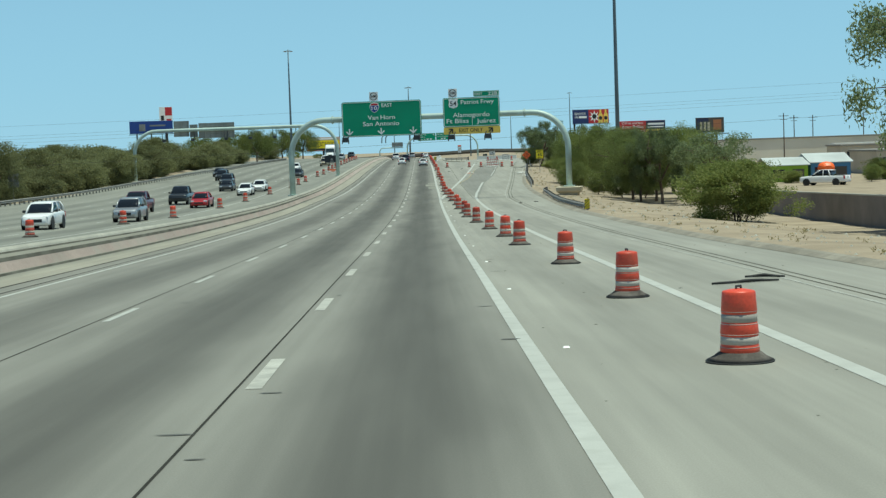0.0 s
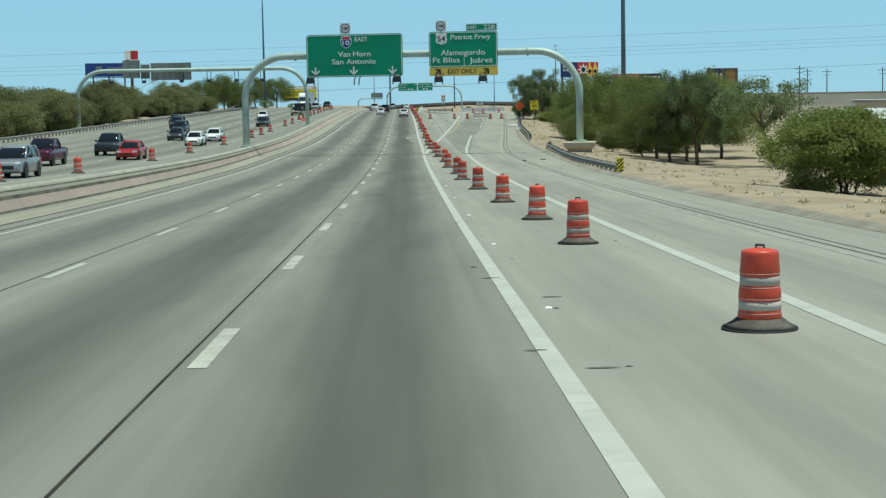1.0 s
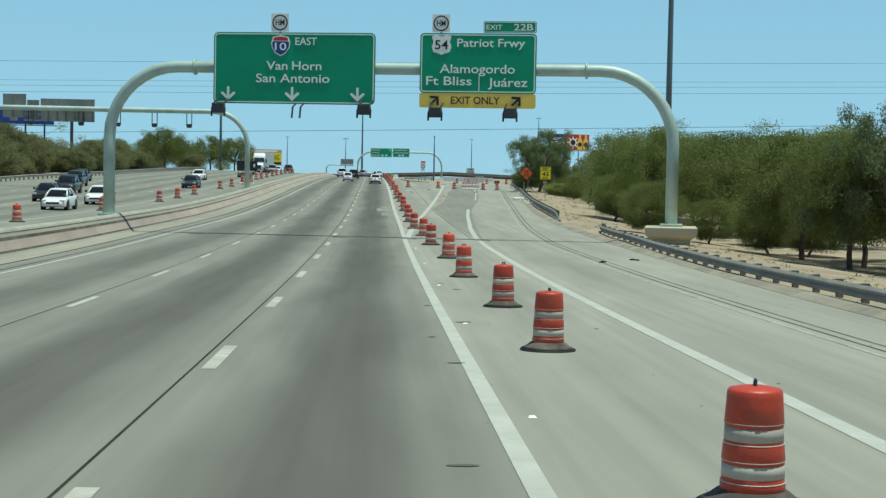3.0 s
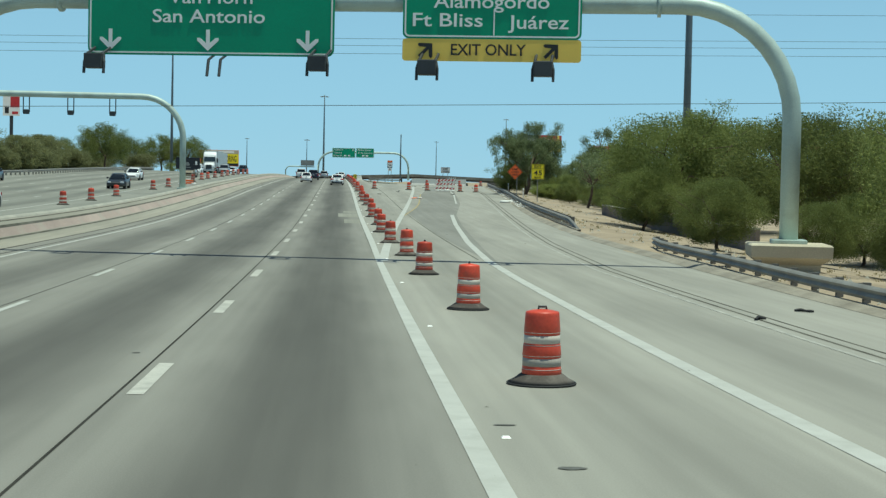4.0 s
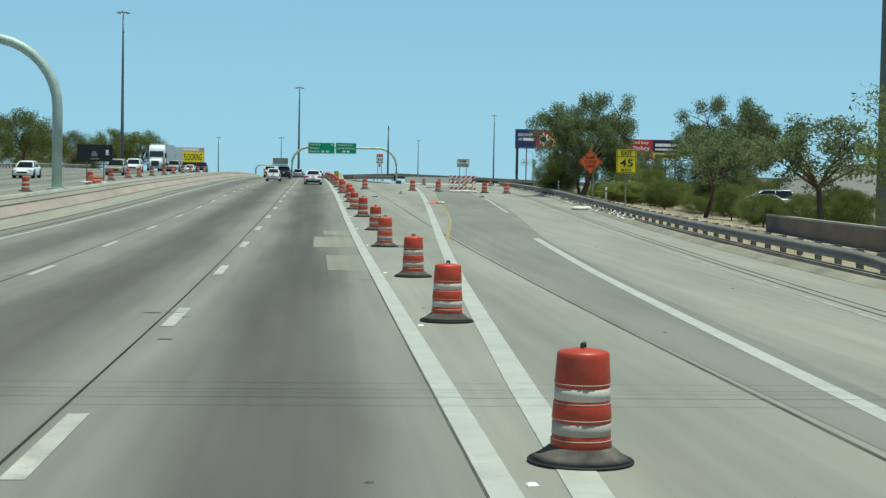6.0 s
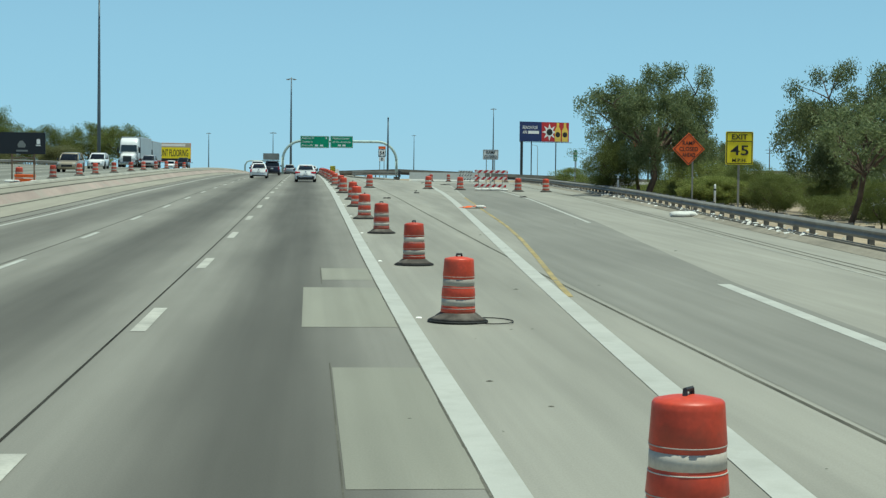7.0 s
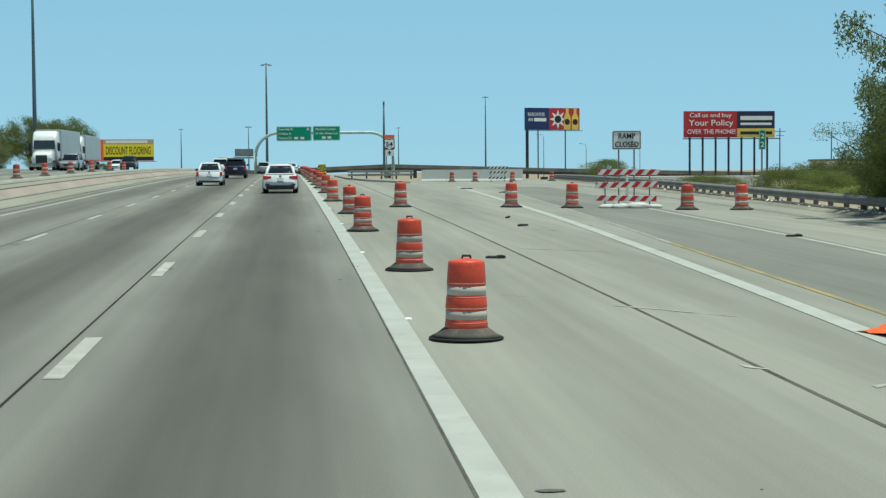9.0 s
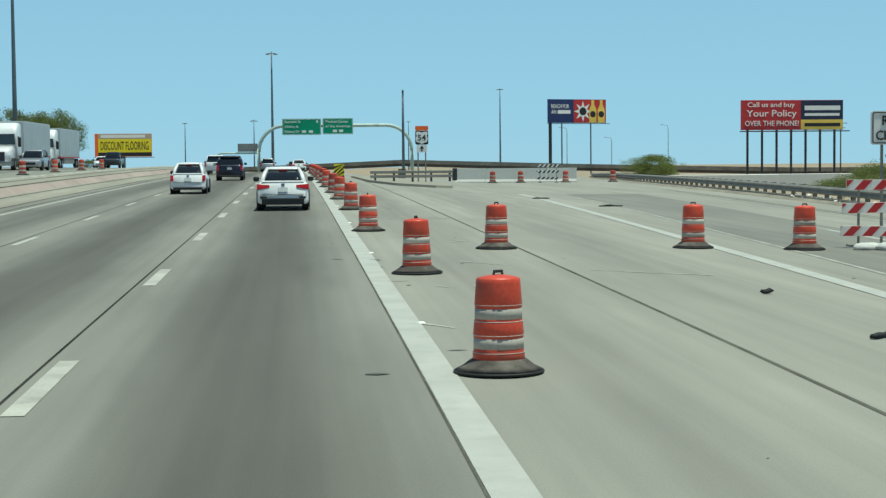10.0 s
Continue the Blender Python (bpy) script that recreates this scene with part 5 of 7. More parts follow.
for x in (-2.4, -1.2, 0.0, 1.2, 2.4):
    part("frame_leg", boxed(x - 0.05, -0.3, 0, x + 0.05, 0.3, 0.72), M_DARK_STEEL, cushion)
for z in (0.35, 0.62):
    part("rail", boxed(-2.7, -0.34, z - 0.09, 2.7, -0.28, z + 0.09, 0.02), M_GALV, cushion)
    part("rail", boxed(-2.7, 0.28, z - 0.09, 2.7, 0.34, z + 0.09, 0.02), M_GALV, cushion)
part("nose", boxed(2.6, -0.42, 0.05, 2.85, 0.42, 0.85, 0.06), M_DARK_STEEL, cushion)
verts = [(x, y) for x, y in ((4.6, 384), (5.0, 362), (6.2, 353), (8.2, 349.5), (9.2, 350), (9.6, 355), (9.65, 384))]
bm = bmesh.new()
lo = [bm.verts.new((x, y, zs(x, y) - 0.05)) for x, y in verts]
hi = [bm.verts.new((x + 0.02, y + 0.05, zs(x, y) + 0.14)) for x, y in verts]
bm.faces.new(hi)
for i in range(len(verts) - 1):
    bm.faces.new((lo[i], lo[i + 1], hi[i + 1], hi[i]))
island = link("gore_island", bm, M_SHOULDER)
tagged(island, "raised pale concrete island in the ramp gore", "traffic island", kind="structure")


# dark hoarding on a pipe frame beside the oncoming lanes, with a low orange barricade at its foot
HX, HY = -16.4, 273.0
hz = zr(HY) + opp_rise(HX, HY)
hoarding = root("hoarding", "dark navy hoarding on a rusty pipe frame beside barrels", "sign board", at=(HX, HY, hz), turn=4)
p = part("panel", boxed(-1.3, -0.06, 1.72, 1.3, 0.0, 2.98, 0.01), M_SCREEN, hoarding, "dark navy printed panel")
part("emblem", plate([(-0.25, 2.1), (0.15, 2.1), (0.2, 2.25), (0.02, 2.5), (-0.15, 2.48), (-0.28, 2.25)], -0.075, -0.061), M_SIGN_BACK, p)
part("text_bar", boxed(-0.35, -0.075, 1.86, 0.3, -0.061, 1.96), M_SIGN_BACK, p)
part("mark", plate(round_rect(0.8, 2.3, 1.0, 2.6, 0.05), -0.075, -0.061), M_SIGN_WHITE, p)
part("text_bar", boxed(0.76, -0.075, 2.2, 1.04, -0.061, 2.26), M_SIGN_WHITE, p)
M_RUST = surf("rusty_pipe", (0.30, 0.20, 0.13), 0.8, 0.2, var=0.4, scale=5, fine=30, dirt=(0.45, 0.40, 0.34), dirt_amount=0.6)
for x in (-0.6, 0.66):
    part("frame_post", boxed(x - 0.045, 0.0, 0.04, x + 0.045, 0.08, 3.02), M_RUST, hoarding, "rust-streaked steel post")
    part("frame_foot", boxed(x - 0.06, -0.6, 0.0, x + 0.06, 0.6, 0.08), M_RUST, hoarding)
for z in (1.28, 1.5):
    part("frame_rail", boxed(-0.6, 0.01, z - 0.035, 0.66, 0.07, z + 0.035), M_RUST, hoarding)
for x, dy, t in ((-0.7, -0.45, 20), (-0.5, 0.45, -30), (0.7, -0.45, 70), (0.6, 0.5, 10)):
    sandbag(HX + x, HY + dy, hz + 0.08, t, 0.8, "pale sandbag weighing down the hoarding frame")
low_bar = root("low_barricade", "low orange plastic barricade beside the hoarding", "barricade", at=(HX + 0.05, HY + 0.95, hz), turn=-8)
for z in (0.2, 0.45):
    part("rail", boxed(-0.7, -0.04, z - 0.09, 0.55, 0.04, z + 0.09, 0.02), M_SIGN_ORANGE, low_bar)
for x in (-0.6, 0.45):
    part("leg", boxed(x - 0.05, -0.25, 0.0, x + 0.05, 0.25, 0.11, 0.02), M_SIGN_ORANGE, low_bar)


# vehicles
def super_ring(bm, y, half, z0, z1, n=20, e=4.0, tumble=0.0):
    """One rounded section across a body; tumble draws the top inwards."""
    out = []
    for k in range(n):
        a = math.tau * k / n
        c, s = math.cos(a), math.sin(a)
        px = math.copysign(abs(c) ** (2 / e), c)
        pz = math.copysign(abs(s) ** (2 / e), s)
        t = (pz + 1) / 2
        out.append(bm.verts.new((px * half * (1 - tumble * t), y, z0 + (z1 - z0) * t)))
    return out


def loft(sections, n=20, e=4.0, tumble=0.0):
    bm = bmesh.new()
    rings = [super_ring(bm, y, h, a, b, n, e, tumble) for y, h, a, b in sections]
    for p, q in zip(rings, rings[1:]):
        for k in range(n):
            bm.faces.new((p[k], p[(k + 1) % n], q[(k + 1) % n], q[k]))
    bm.faces.new(rings[0])
    bm.faces.new(rings[-1][::-1])
    bmesh.ops.recalc_face_normals(bm, faces=bm.faces)
    return bm


def wheel(parent, x, y, r, wd):
    side = 1 if x > 0 else -1
    bm = lathe(((r * 0.62, -wd / 2), (r * 0.94, -wd / 2), (r, -wd * 0.36), (r, wd * 0.36), (r * 0.94, wd / 2), (r * 0.62, wd / 2)), 22)
    bmesh.ops.transform(bm, matrix=Matrix.Translation((x, y, r)) @ Matrix.Rotation(math.pi / 2, 4, "Y"), verts=bm.verts)
    t = part("wheel", bm, M_TYRE, parent, "black rubber tyre on alloy rim")
    bm = lathe(((r * 0.60, -0.02), (r * 0.60, 0.02), (r * 0.45, 0.035), (r * 0.12, 0.02), (r * 0.1, 0.05)), 14)
    bmesh.ops.transform(bm, matrix=Matrix.Translation((x + side * wd * 0.42, y, r)) @ Matrix.Rotation(side * math.pi / 2, 4, "Y"), verts=bm.verts)
    part("rim", bm, M_RIM, t)


def raked(bm, z0, k, reach=0.9):
    """Lean the tail of a car forwards above the height z0."""
    for v in bm.verts:
        if v.co.y < reach and v.co.z > z0:
            v.co.y += (v.co.z - z0) * k * (1 - max(v.co.y, 0.0) / reach)
    return bm


def car(kind, paint_, label, name="car"):
    """Built with its tail at y = 0 and its nose towards +y."""
    r = root(name, label, {"sedan": "car", "hatch": "car", "suv": "car", "pickup": "pickup truck"}[kind], "vehicles on the freeway")
    L, W, H = {"sedan": (4.6, 1.78, 1.46), "hatch": (4.3, 1.70, 1.47), "suv": (4.7, 1.88, 1.72), "pickup": (5.7, 1.98, 1.86)}[kind]
    rz, rk = {"sedan": (0.52, 0.42), "hatch": (0.52, 0.40), "suv": (0.8, 0.22), "pickup": (0.7, 0.06)}[kind]
    h, lift = W / 2, {"sedan": 0.19, "hatch": 0.19, "suv": 0.24, "pickup": 0.32}[kind]
    belt = {"sedan": 0.98, "hatch": 0.95, "suv": 1.10, "pickup": 1.18}[kind]
    if kind in ("sedan", "hatch"):
        body = [(0.0, h * 0.91, lift + 0.06, belt - 0.06), (0.07, h * 0.97, lift + 0.02, belt + 0.01), (0.45, h * 0.99, lift + 0.0, belt + 0.03), (1.1, h, lift, belt), (2.4, h, lift, belt - 0.03), (3.2, h * 0.995, lift, belt - 0.06), (3.9, h * 0.97, lift, belt - 0.16), (L - 0.25, h * 0.90, lift + 0.03, belt - 0.27), (L, h * 0.72, lift + 0.12, belt - 0.42)]
        cab = [(0.42 if kind == "sedan" else 0.36, h * 0.82, belt - 0.12, belt + 0.03), (0.75 if kind == "sedan" else 0.66, h * 0.85, belt - 0.12, belt + 0.22), (1.25 if kind == "sedan" else 1.15, h * 0.86, belt - 0.12, H - 0.06), (1.7, h * 0.87, belt - 0.12, H - 0.01), (2.3, h * 0.87, belt - 0.12, H - 0.02), (2.75, h * 0.86, belt - 0.14, H - 0.14), (3.45, h * 0.84, belt - 0.2, belt - 0.04)]
        roof = [(1.12 if kind == "sedan" else 1.02, h * 0.56, H - 0.10, H - 0.045), (1.4, h * 0.60, H - 0.09, H), (1.9, h * 0.61, H - 0.08, H + 0.012), (2.35, h * 0.60, H - 0.10, H - 0.01), (2.68, h * 0.56, H - 0.16, H - 0.085)]
    elif kind == "suv":
        body = [(0.0, h * 0.88, lift + 0.1, belt - 0.06), (0.08, h * 0.97, lift + 0.04, belt), (0.5, h, lift, belt + 0.02), (2.4, h, lift, belt), (3.3, h * 0.995, lift, belt - 0.05), (4.0, h * 0.97, lift, belt - 0.1), (L - 0.2, h * 0.90, lift + 0.03, belt - 0.2), (L, h * 0.76, lift + 0.14, belt - 0.34)]
        cab = [(0.1, h * 0.84, belt - 0.12, belt + 0.1), (0.26, h * 0.86, belt - 0.12, H - 0.22), (0.5, h * 0.87, belt - 0.12, H - 0.04), (1.6, h * 0.88, belt - 0.12, H), (2.4, h * 0.88, belt - 0.12, H - 0.03), (2.9, h * 0.87, belt - 0.14, H - 0.16), (3.55, h * 0.84, belt - 0.2, belt - 0.02)]
        roof = [(0.22, h * 0.66, H - 0.12, H - 0.05), (0.5, h * 0.70, H - 0.09, H), (1.6, h * 0.71, H - 0.07, H + 0.015), (2.4, h * 0.69, H - 0.1, H - 0.015), (2.8, h * 0.64, H - 0.18, H - 0.10)]
    else:
        body = [(0.0, h * 0.93, lift + 0.18, belt - 0.02), (0.05, h * 0.97, lift + 0.12, belt), (0.5, h, lift + 0.04, belt), (2.2, h, lift, belt), (4.2, h, lift, belt - 0.02), (5.0, h * 0.98, lift, belt - 0.08), (L - 0.12, h * 0.95, lift + 0.04, belt - 0.14), (L, h * 0.88, lift + 0.16, belt - 0.24)]
        cab = [(1.75, h * 0.84, belt - 0.12, belt + 0.2), (1.85, h * 0.86, belt - 0.12, H - 0.1), (2.1, h * 0.87, belt - 0.12, H - 0.02), (3.0, h * 0.88, belt - 0.12, H), (3.6, h * 0.87, belt - 0.12, H - 0.05), (4.35, h * 0.84, belt - 0.2, belt)]
        roof = [(1.78, h * 0.68, H - 0.12, H - 0.05), (2.1, h * 0.71, H - 0.08, H), (3.0, h * 0.71, H - 0.06, H + 0.015), (3.55, h * 0.67, H - 0.13, H - 0.035)]
    bd = part("body", raked(loft(body, 32, 7.0, 0.05), rz, rk), paint_, r, "", True)
    part("cabin_glass", loft(cab, 32, 7.0, 0.26 if kind in ("sedan", "hatch") else 0.17), M_GLASS, r, "dark tinted window band", True)
    part("roof", loft(roof, 20, 3.0, 0.0), paint_, r, "", True)
    # pillars
    y_rear, y_mid, y_front = cab[1][0], (cab[2][0] + cab[-3][0]) / 2 + 0.2, cab[-2][0]
    for s in (-1, 1):
        for ya, yb, thick in ((cab[0][0] + 0.10, cab[2][0] + 0.02, 0.07), (y_mid, y_mid, 0.045), (cab[-1][0] - 0.1, cab[-3][0] + 0.1, 0.05)):
            ymid = (ya + yb) / 2
            wide = (0.80, 0.715, 0.60) if kind in ("sedan", "hatch") else (0.84, 0.80, 0.68)
            part("pillar", tube(((s * h * wide[0], ya, belt - 0.06), (s * h * wide[1], ymid, (belt + H) / 2 - 0.01), (s * h * wide[2], yb, H - 0.05)), [thick * 1.25, thick, thick * 0.9], 8), paint_, r, "", True)
        part("door_mirror", loft([(cab[-1][0] - 0.55, 0.04, belt - 0.02, belt + 0.10), (cab[-1][0] - 0.50, 0.11, belt - 0.05, belt + 0.13), (cab[-1][0] - 0.36, 0.08, belt - 0.02, belt + 0.10)], 12, 3.0), M_TRIM, r).location.x = s * (h + 0.07)
        # tail lamps and head lamps, set a little proud
        if kind in ("suv", "pickup", "hatch"):
            x0, x1 = s * h * 0.78, s * h * 0.96
            z0, z1 = (belt - 0.42, belt - 0.04) if kind != "hatch" else (belt - 0.34, belt - 0.06)
        else:
            x0, x1 = s * h * 0.50, s * h * 0.985
            z0, z1 = belt - 0.27, belt - 0.08
        lamp = boxed(min(x0, x1), -0.015, z0, max(x0, x1), 0.16, z1, 0.03)
        if kind == "sedan":
            for v in lamp.verts:
                if abs(v.co.x) < h * 0.7:
                    v.co.z = z0 + 0.06 + (v.co.z - z0) * 0.55
        part("tail_lamp", raked(lamp, rz, rk), M_TAIL, r, "red tail lamp")
        part("head_lamp", boxed(min(s * h * 0.5, s * h * 0.86), L - 0.30, belt - 0.42, max(s * h * 0.5, s * h * 0.86), L - 0.06, belt - 0.27, 0.03), M_LAMP, r, "clear headlamp")
        for y in (0.85 if kind != "pickup" else 1.1, L - 0.9):
            wheel(r, s * (h - 0.14), y, 0.33 if kind in ("sedan", "hatch") else 0.38, 0.22)
            arch = lathe(((0.40 if kind in ("sedan", "hatch") else 0.46, -0.01), (0.36, 0.012), (0.2, 0.012)), 20)
            rr = 0.33 if kind in ("sedan", "hatch") else 0.38
            bmesh.ops.transform(arch, matrix=Matrix.Translation((s * (h - 0.0), y, rr + 0.02)) @ Matrix.Rotation(s * math.pi / 2, 4, "Y"), verts=arch.verts)
            part("wheel_arch", arch, M_TRIM, r)
    part("rear_bumper", boxed(-h * 0.80, -0.03, lift + 0.03, h * 0.80, 0.1, lift + (0.24 if kind == "sedan" else 0.14), 0.03), M_TRIM if kind != "pickup" else M_CHROME, r, "dark lower bumper" if kind != "pickup" else "chrome step bumper")
    part("number_plate", raked(boxed(-0.16, -0.02, belt - 0.34, 0.16, 0.01, belt - 0.19), rz, rk), M_PLATE, bd, "blank number plate")
    part("badge", raked(boxed(-0.06, -0.02, belt - 0.14, 0.06, 0.02, belt - 0.06, 0.01), rz, rk), M_CHROME, bd)
    part("grille", boxed(-h * 0.5, L - 0.12, lift + 0.22, h * 0.5, L + 0.01, belt - 0.42, 0.03), M_TRIM, r, "black front grille")
    if kind == "pickup":
        part("bed_floor", boxed(-h * 0.85, 0.12, belt - 0.02, h * 0.85, 1.7, belt + 0.015), M_TRIM, r, "open dark load bed")
        part("tailgate_handle", boxed(-0.14, -0.02, belt - 0.16, 0.14, 0.0, belt - 0.09, 0.01), M_TRIM, bd)
    if kind in ("sedan", "hatch"):
        part("boot_lip", raked(boxed(-h * 0.80, -0.02, belt - 0.02, h * 0.80, 0.16, belt + 0.03, 0.02), rz, rk), paint_, bd)
        part("boot_seam", raked(boxed(-h * 0.78, -0.012, lift + 0.36, h * 0.78, 0.03, lift + 0.372), rz, rk), M_TRIM, bd)
        part("brake_lamp", boxed(-0.14, cab[1][0] + 0.32, H - 0.115, 0.14, cab[1][0] + 0.40, H - 0.085, 0.005), M_TAIL, r)
    if kind == "sedan":
        for s in (-1, 1):
            part("bumper_vent", boxed(min(s * h * 0.62, s * h * 0.86), -0.012, lift + 0.22, max(s * h * 0.62, s * h * 0.86), 0.06, lift + 0.30, 0.02), M_TRIM, bd)
    return r


def put(vehicle, x, y, towards, oncoming=False):
    z = zr(y) + (opp_rise(x, y) if oncoming else 0.0)
    pitch = math.degrees(math.atan2(zr(y + 3) - zr(y - 3), 6.0))
    vehicle.matrix_basis = pose(x, y, z + 0.005, pitch if not towards else -pitch, 0, 180 if towards else 0)
    return vehicle


put(car("sedan", P_WHITE, "white sedan with red tail lamps in the inner lane"), -0.1, 313.5, False)
put(car("hatch", P_WHITE, "white compact car seen from behind in the middle lane"), -4.7, 335.0, False)
put(car("suv", P_DARK, "dark blue crossover seen from behind"), -4.25, 371.5, False)
white_pickup = put(car("pickup", P_WHITE, "white pickup truck seen from behind", "pickup_truck"), -7.3, 412.0, False)
far_white = put(car("sedan", P_WHITE, "white car far ahead in the traffic"), 0.7, 452.0, False)
put(car("suv", P_SILVER, "silver car far ahead in the traffic"), -3.3, 468.0, False)
put(car("sedan", P_GREY, "charcoal car far ahead in the traffic"), 0.0, 498.0, False)
o = copy_thing(far_white, pose(0, 0, 0)); put(o, -8.1, 478.0, False)
o = copy_thing(far_white, pose(0, 0, 0)); put(o, -4.4, 515.0, False)

on_white_suv = put(car("suv", P_WHITE, "white sport utility vehicle driving in the oncoming lanes"), -24.0, 88.0, True, True)
on_silver = put(car("suv", P_SILVER, "silver minivan driving in the oncoming lanes"), -21.2, 102.5, True, True)
on_maroon = put(car("pickup", P_MAROON, "dark maroon pickup truck driving in the oncoming lanes", "pickup_truck"), -24.9, 127.0, True, True)
on_dark_pickup = put(car("pickup", P_GREY, "charcoal pickup truck driving in the oncoming lanes", "pickup_truck"), -24.9, 152.0, True, True)
on_red = put(car("sedan", P_RED, "red sedan driving in the oncoming lanes"), -21.2, 139.5, True, True)
on_white = put(car("sedan", P_WHITE, "white sedan driving in the oncoming lanes"), -21.6, 181.0, True, True)
on_grey = put(car("sedan", P_GREY, "charcoal sedan driving in the oncoming lanes"), -26.0, 199.0, True, True)
on_dark_suv = put(car("suv", P_GREY, "dark grey vehicle driving in the oncoming lanes"), -28.8, 222.0, True, True)
on_tan = put(car("suv", P_TAN, "tan sport utility vehicle driving in the oncoming lanes"), -20.6, 323.0, True, True)
for src, x, y in ((on_white, -21.4, 196.0), (on_grey, -35.4, 265.0), (on_white, -24.2, 291.0), (on_grey, -21.0, 254.0), (on_dark_suv, -32.5, 246.0),
                  (on_white_suv, -22.6, 357.0), (on_silver, -20.9, 395.0), (on_dark_pickup, -20.8, 452.0), (on_white, -24.4, 470.0)):
    put(copy_thing(src, pose(0, 0, 0)), x, y, True, True)


M_TRAILER = surf("trailer_skin", (0.50, 0.53, 0.54), 0.4, 0.2, var=0.1, scale=1.0, fine=20, bump=0.02, dirt=(0.34, 0.34, 0.32), dirt_amount=0.4)


def semi_truck(x, y):
    """Nose towards +y before it is turned to face the traffic."""
    r = root("semi_truck", "white semi truck with long box trailer in the oncoming lanes", "truck", "vehicles on the freeway")
    cabm = loft([(-2.4, 1.2, 1.0, 3.75), (-2.2, 1.24, 0.95, 3.95), (-0.9, 1.24, 0.95, 3.9), (-0.2, 1.2, 0.95, 3.2)], 28, 9.0, 0.04)
    part("cab", cabm, P_WHITE, r, "white sleeper cab with roof fairing", True)
    part("bonnet", loft([(-0.35, 1.12, 0.7, 2.05), (0.8, 1.08, 0.6, 1.9), (1.7, 1.0, 0.55, 1.72), (1.95, 0.9, 0.6, 1.6)], 28, 5.0, 0.12), P_WHITE, r, "", True)
    bm = bmesh.new()
    vs = [bm.verts.new(p) for p in ((-1.05, -0.12, 2.1), (1.05, -0.12, 2.1), (1.0, -0.16, 2.98), (-1.0, -0.16, 2.98))]
    back = [bm.verts.new(v.co + Vector((0, -0.3, 0))) for v in vs]
    bm.faces.new(vs)
    bm.faces.new(back[::-1])
    for i in range(4):
        bm.faces.new((vs[i], back[i], back[(i + 1) % 4], vs[(i + 1) % 4]))
    bmesh.ops.recalc_face_normals(bm, faces=bm.faces)
    part("windscreen", bm, M_GLASS, r)
    part("grille", boxed(-0.55, 1.9, 0.75, 0.55, 2.02, 1.5, 0.04), M_DARK_STEEL, r, "dark barred grille")
    part("bumper", boxed(-1.2, 1.75, 0.35, 1.2, 2.1, 0.72, 0.06), M_CHROME, r)
    for s in (-1, 1):
        part("head_lamp", boxed(min(s * 0.68, s * 0.98), 1.62, 0.95, max(s * 0.68, s * 0.98), 1.95, 1.25, 0.05), M_LAMP, r)
        part("wing_mirror", boxed(s * 1.42 - 0.12, -0.15, 1.9, s * 1.42 + 0.12, 0.0, 2.7, 0.04), M_TRIM, r)
        part("side_window", boxed(s * 1.225 - 0.02, -1.0, 2.1, s * 1.225 + 0.02, -0.5, 2.8, 0.02), M_GLASS, r)
        part("fuel_tank", tube(((s * 0.98, -2.6, 0.75), (s * 0.98, -1.0, 0.75)), 0.3, 14), M_CHROME, r)
        for yy in (1.1, -3.2, -4.5, -15.2, -16.5):
            wheel(r, s * 1.08, yy, 0.5, 0.32)
    part("chassis", boxed(-0.45, -5.4, 0.7, 0.45, 1.4, 1.0), M_DARK_STEEL, r)
    tr = part("trailer", boxed(-1.28, -17.6, 1.15, 1.28, -3.1, 4.1, 0.05), M_TRAILER, r, "plain pale grey box trailer")
    for k in range(12):
        yy = -17.3 + 1.18 * k
        part("panel_rib", boxed(-1.285, yy, 1.3, 1.285, yy + 0.03, 4.0), M_TRAILER, tr)
    part("side_skirt", boxed(-1.25, -13.5, 0.45, 1.25, -6.0, 1.15, 0.02), M_GALV, r)
    part("landing_rail", boxed(-1.29, -17.62, 1.05, 1.29, -3.08, 1.16), M_SIGN_RED, r, "red and white reflective strip")
    put(r, x, y, True, True)
    return r


semi = semi_truck(-23.7, 394.0)
put(copy_thing(semi, pose(0, 0, 0)), -25.0, 424.0, True, True)


# trees and scrub
def branch(bm, a, b, ra, rb_, rnd, sides=6):
    a, b = Vector(a), Vector(b)
    d = b - a
    mid = a + d * 0.5 + Vector((rnd.uniform(-1, 1), rnd.uniform(-1, 1), rnd.uniform(-0.4, 0.6))) * d.length * 0.10
    tube((a, mid, b), [ra, (ra + rb_) / 2, rb_], sides, bm, False)


def leaf_mesh(name, centres, rnd, per, spread, size, material, droop=0.0):
    g = np.random.RandomState(rnd.randint(0, 99999))
    c = np.repeat(np.asarray(centres, dtype=np.float64), per, axis=0)
    n = len(c)
    p = c + np.clip(g.normal(size=(n, 3)), -1.7, 1.7) * np.asarray(spread)
    p[:, 2] -= droop * np.clip(np.abs(g.normal(size=n)), 0, 2)
    a = g.normal(size=(n, 3))
    a[:, 2] -= droop * 2.0
    a /= np.linalg.norm(a, axis=1)[:, None]
    b = np.cross(a, g.normal(size=(n, 3)))
    b /= np.linalg.norm(b, axis=1)[:, None] + 1e-9
    s = size * g.uniform(0.55, 1.35, size=(n, 1))
    a, b = a * s, b * s * 0.42
    v = np.stack([p - a - b * 0.6, p + b * 1.3 - a * 0.3, p + a], 1).reshape(-1, 3)
    f = np.arange(3 * n).reshape(-1, 3)
    return data_mesh(name, v.tolist(), f.tolist(), material)


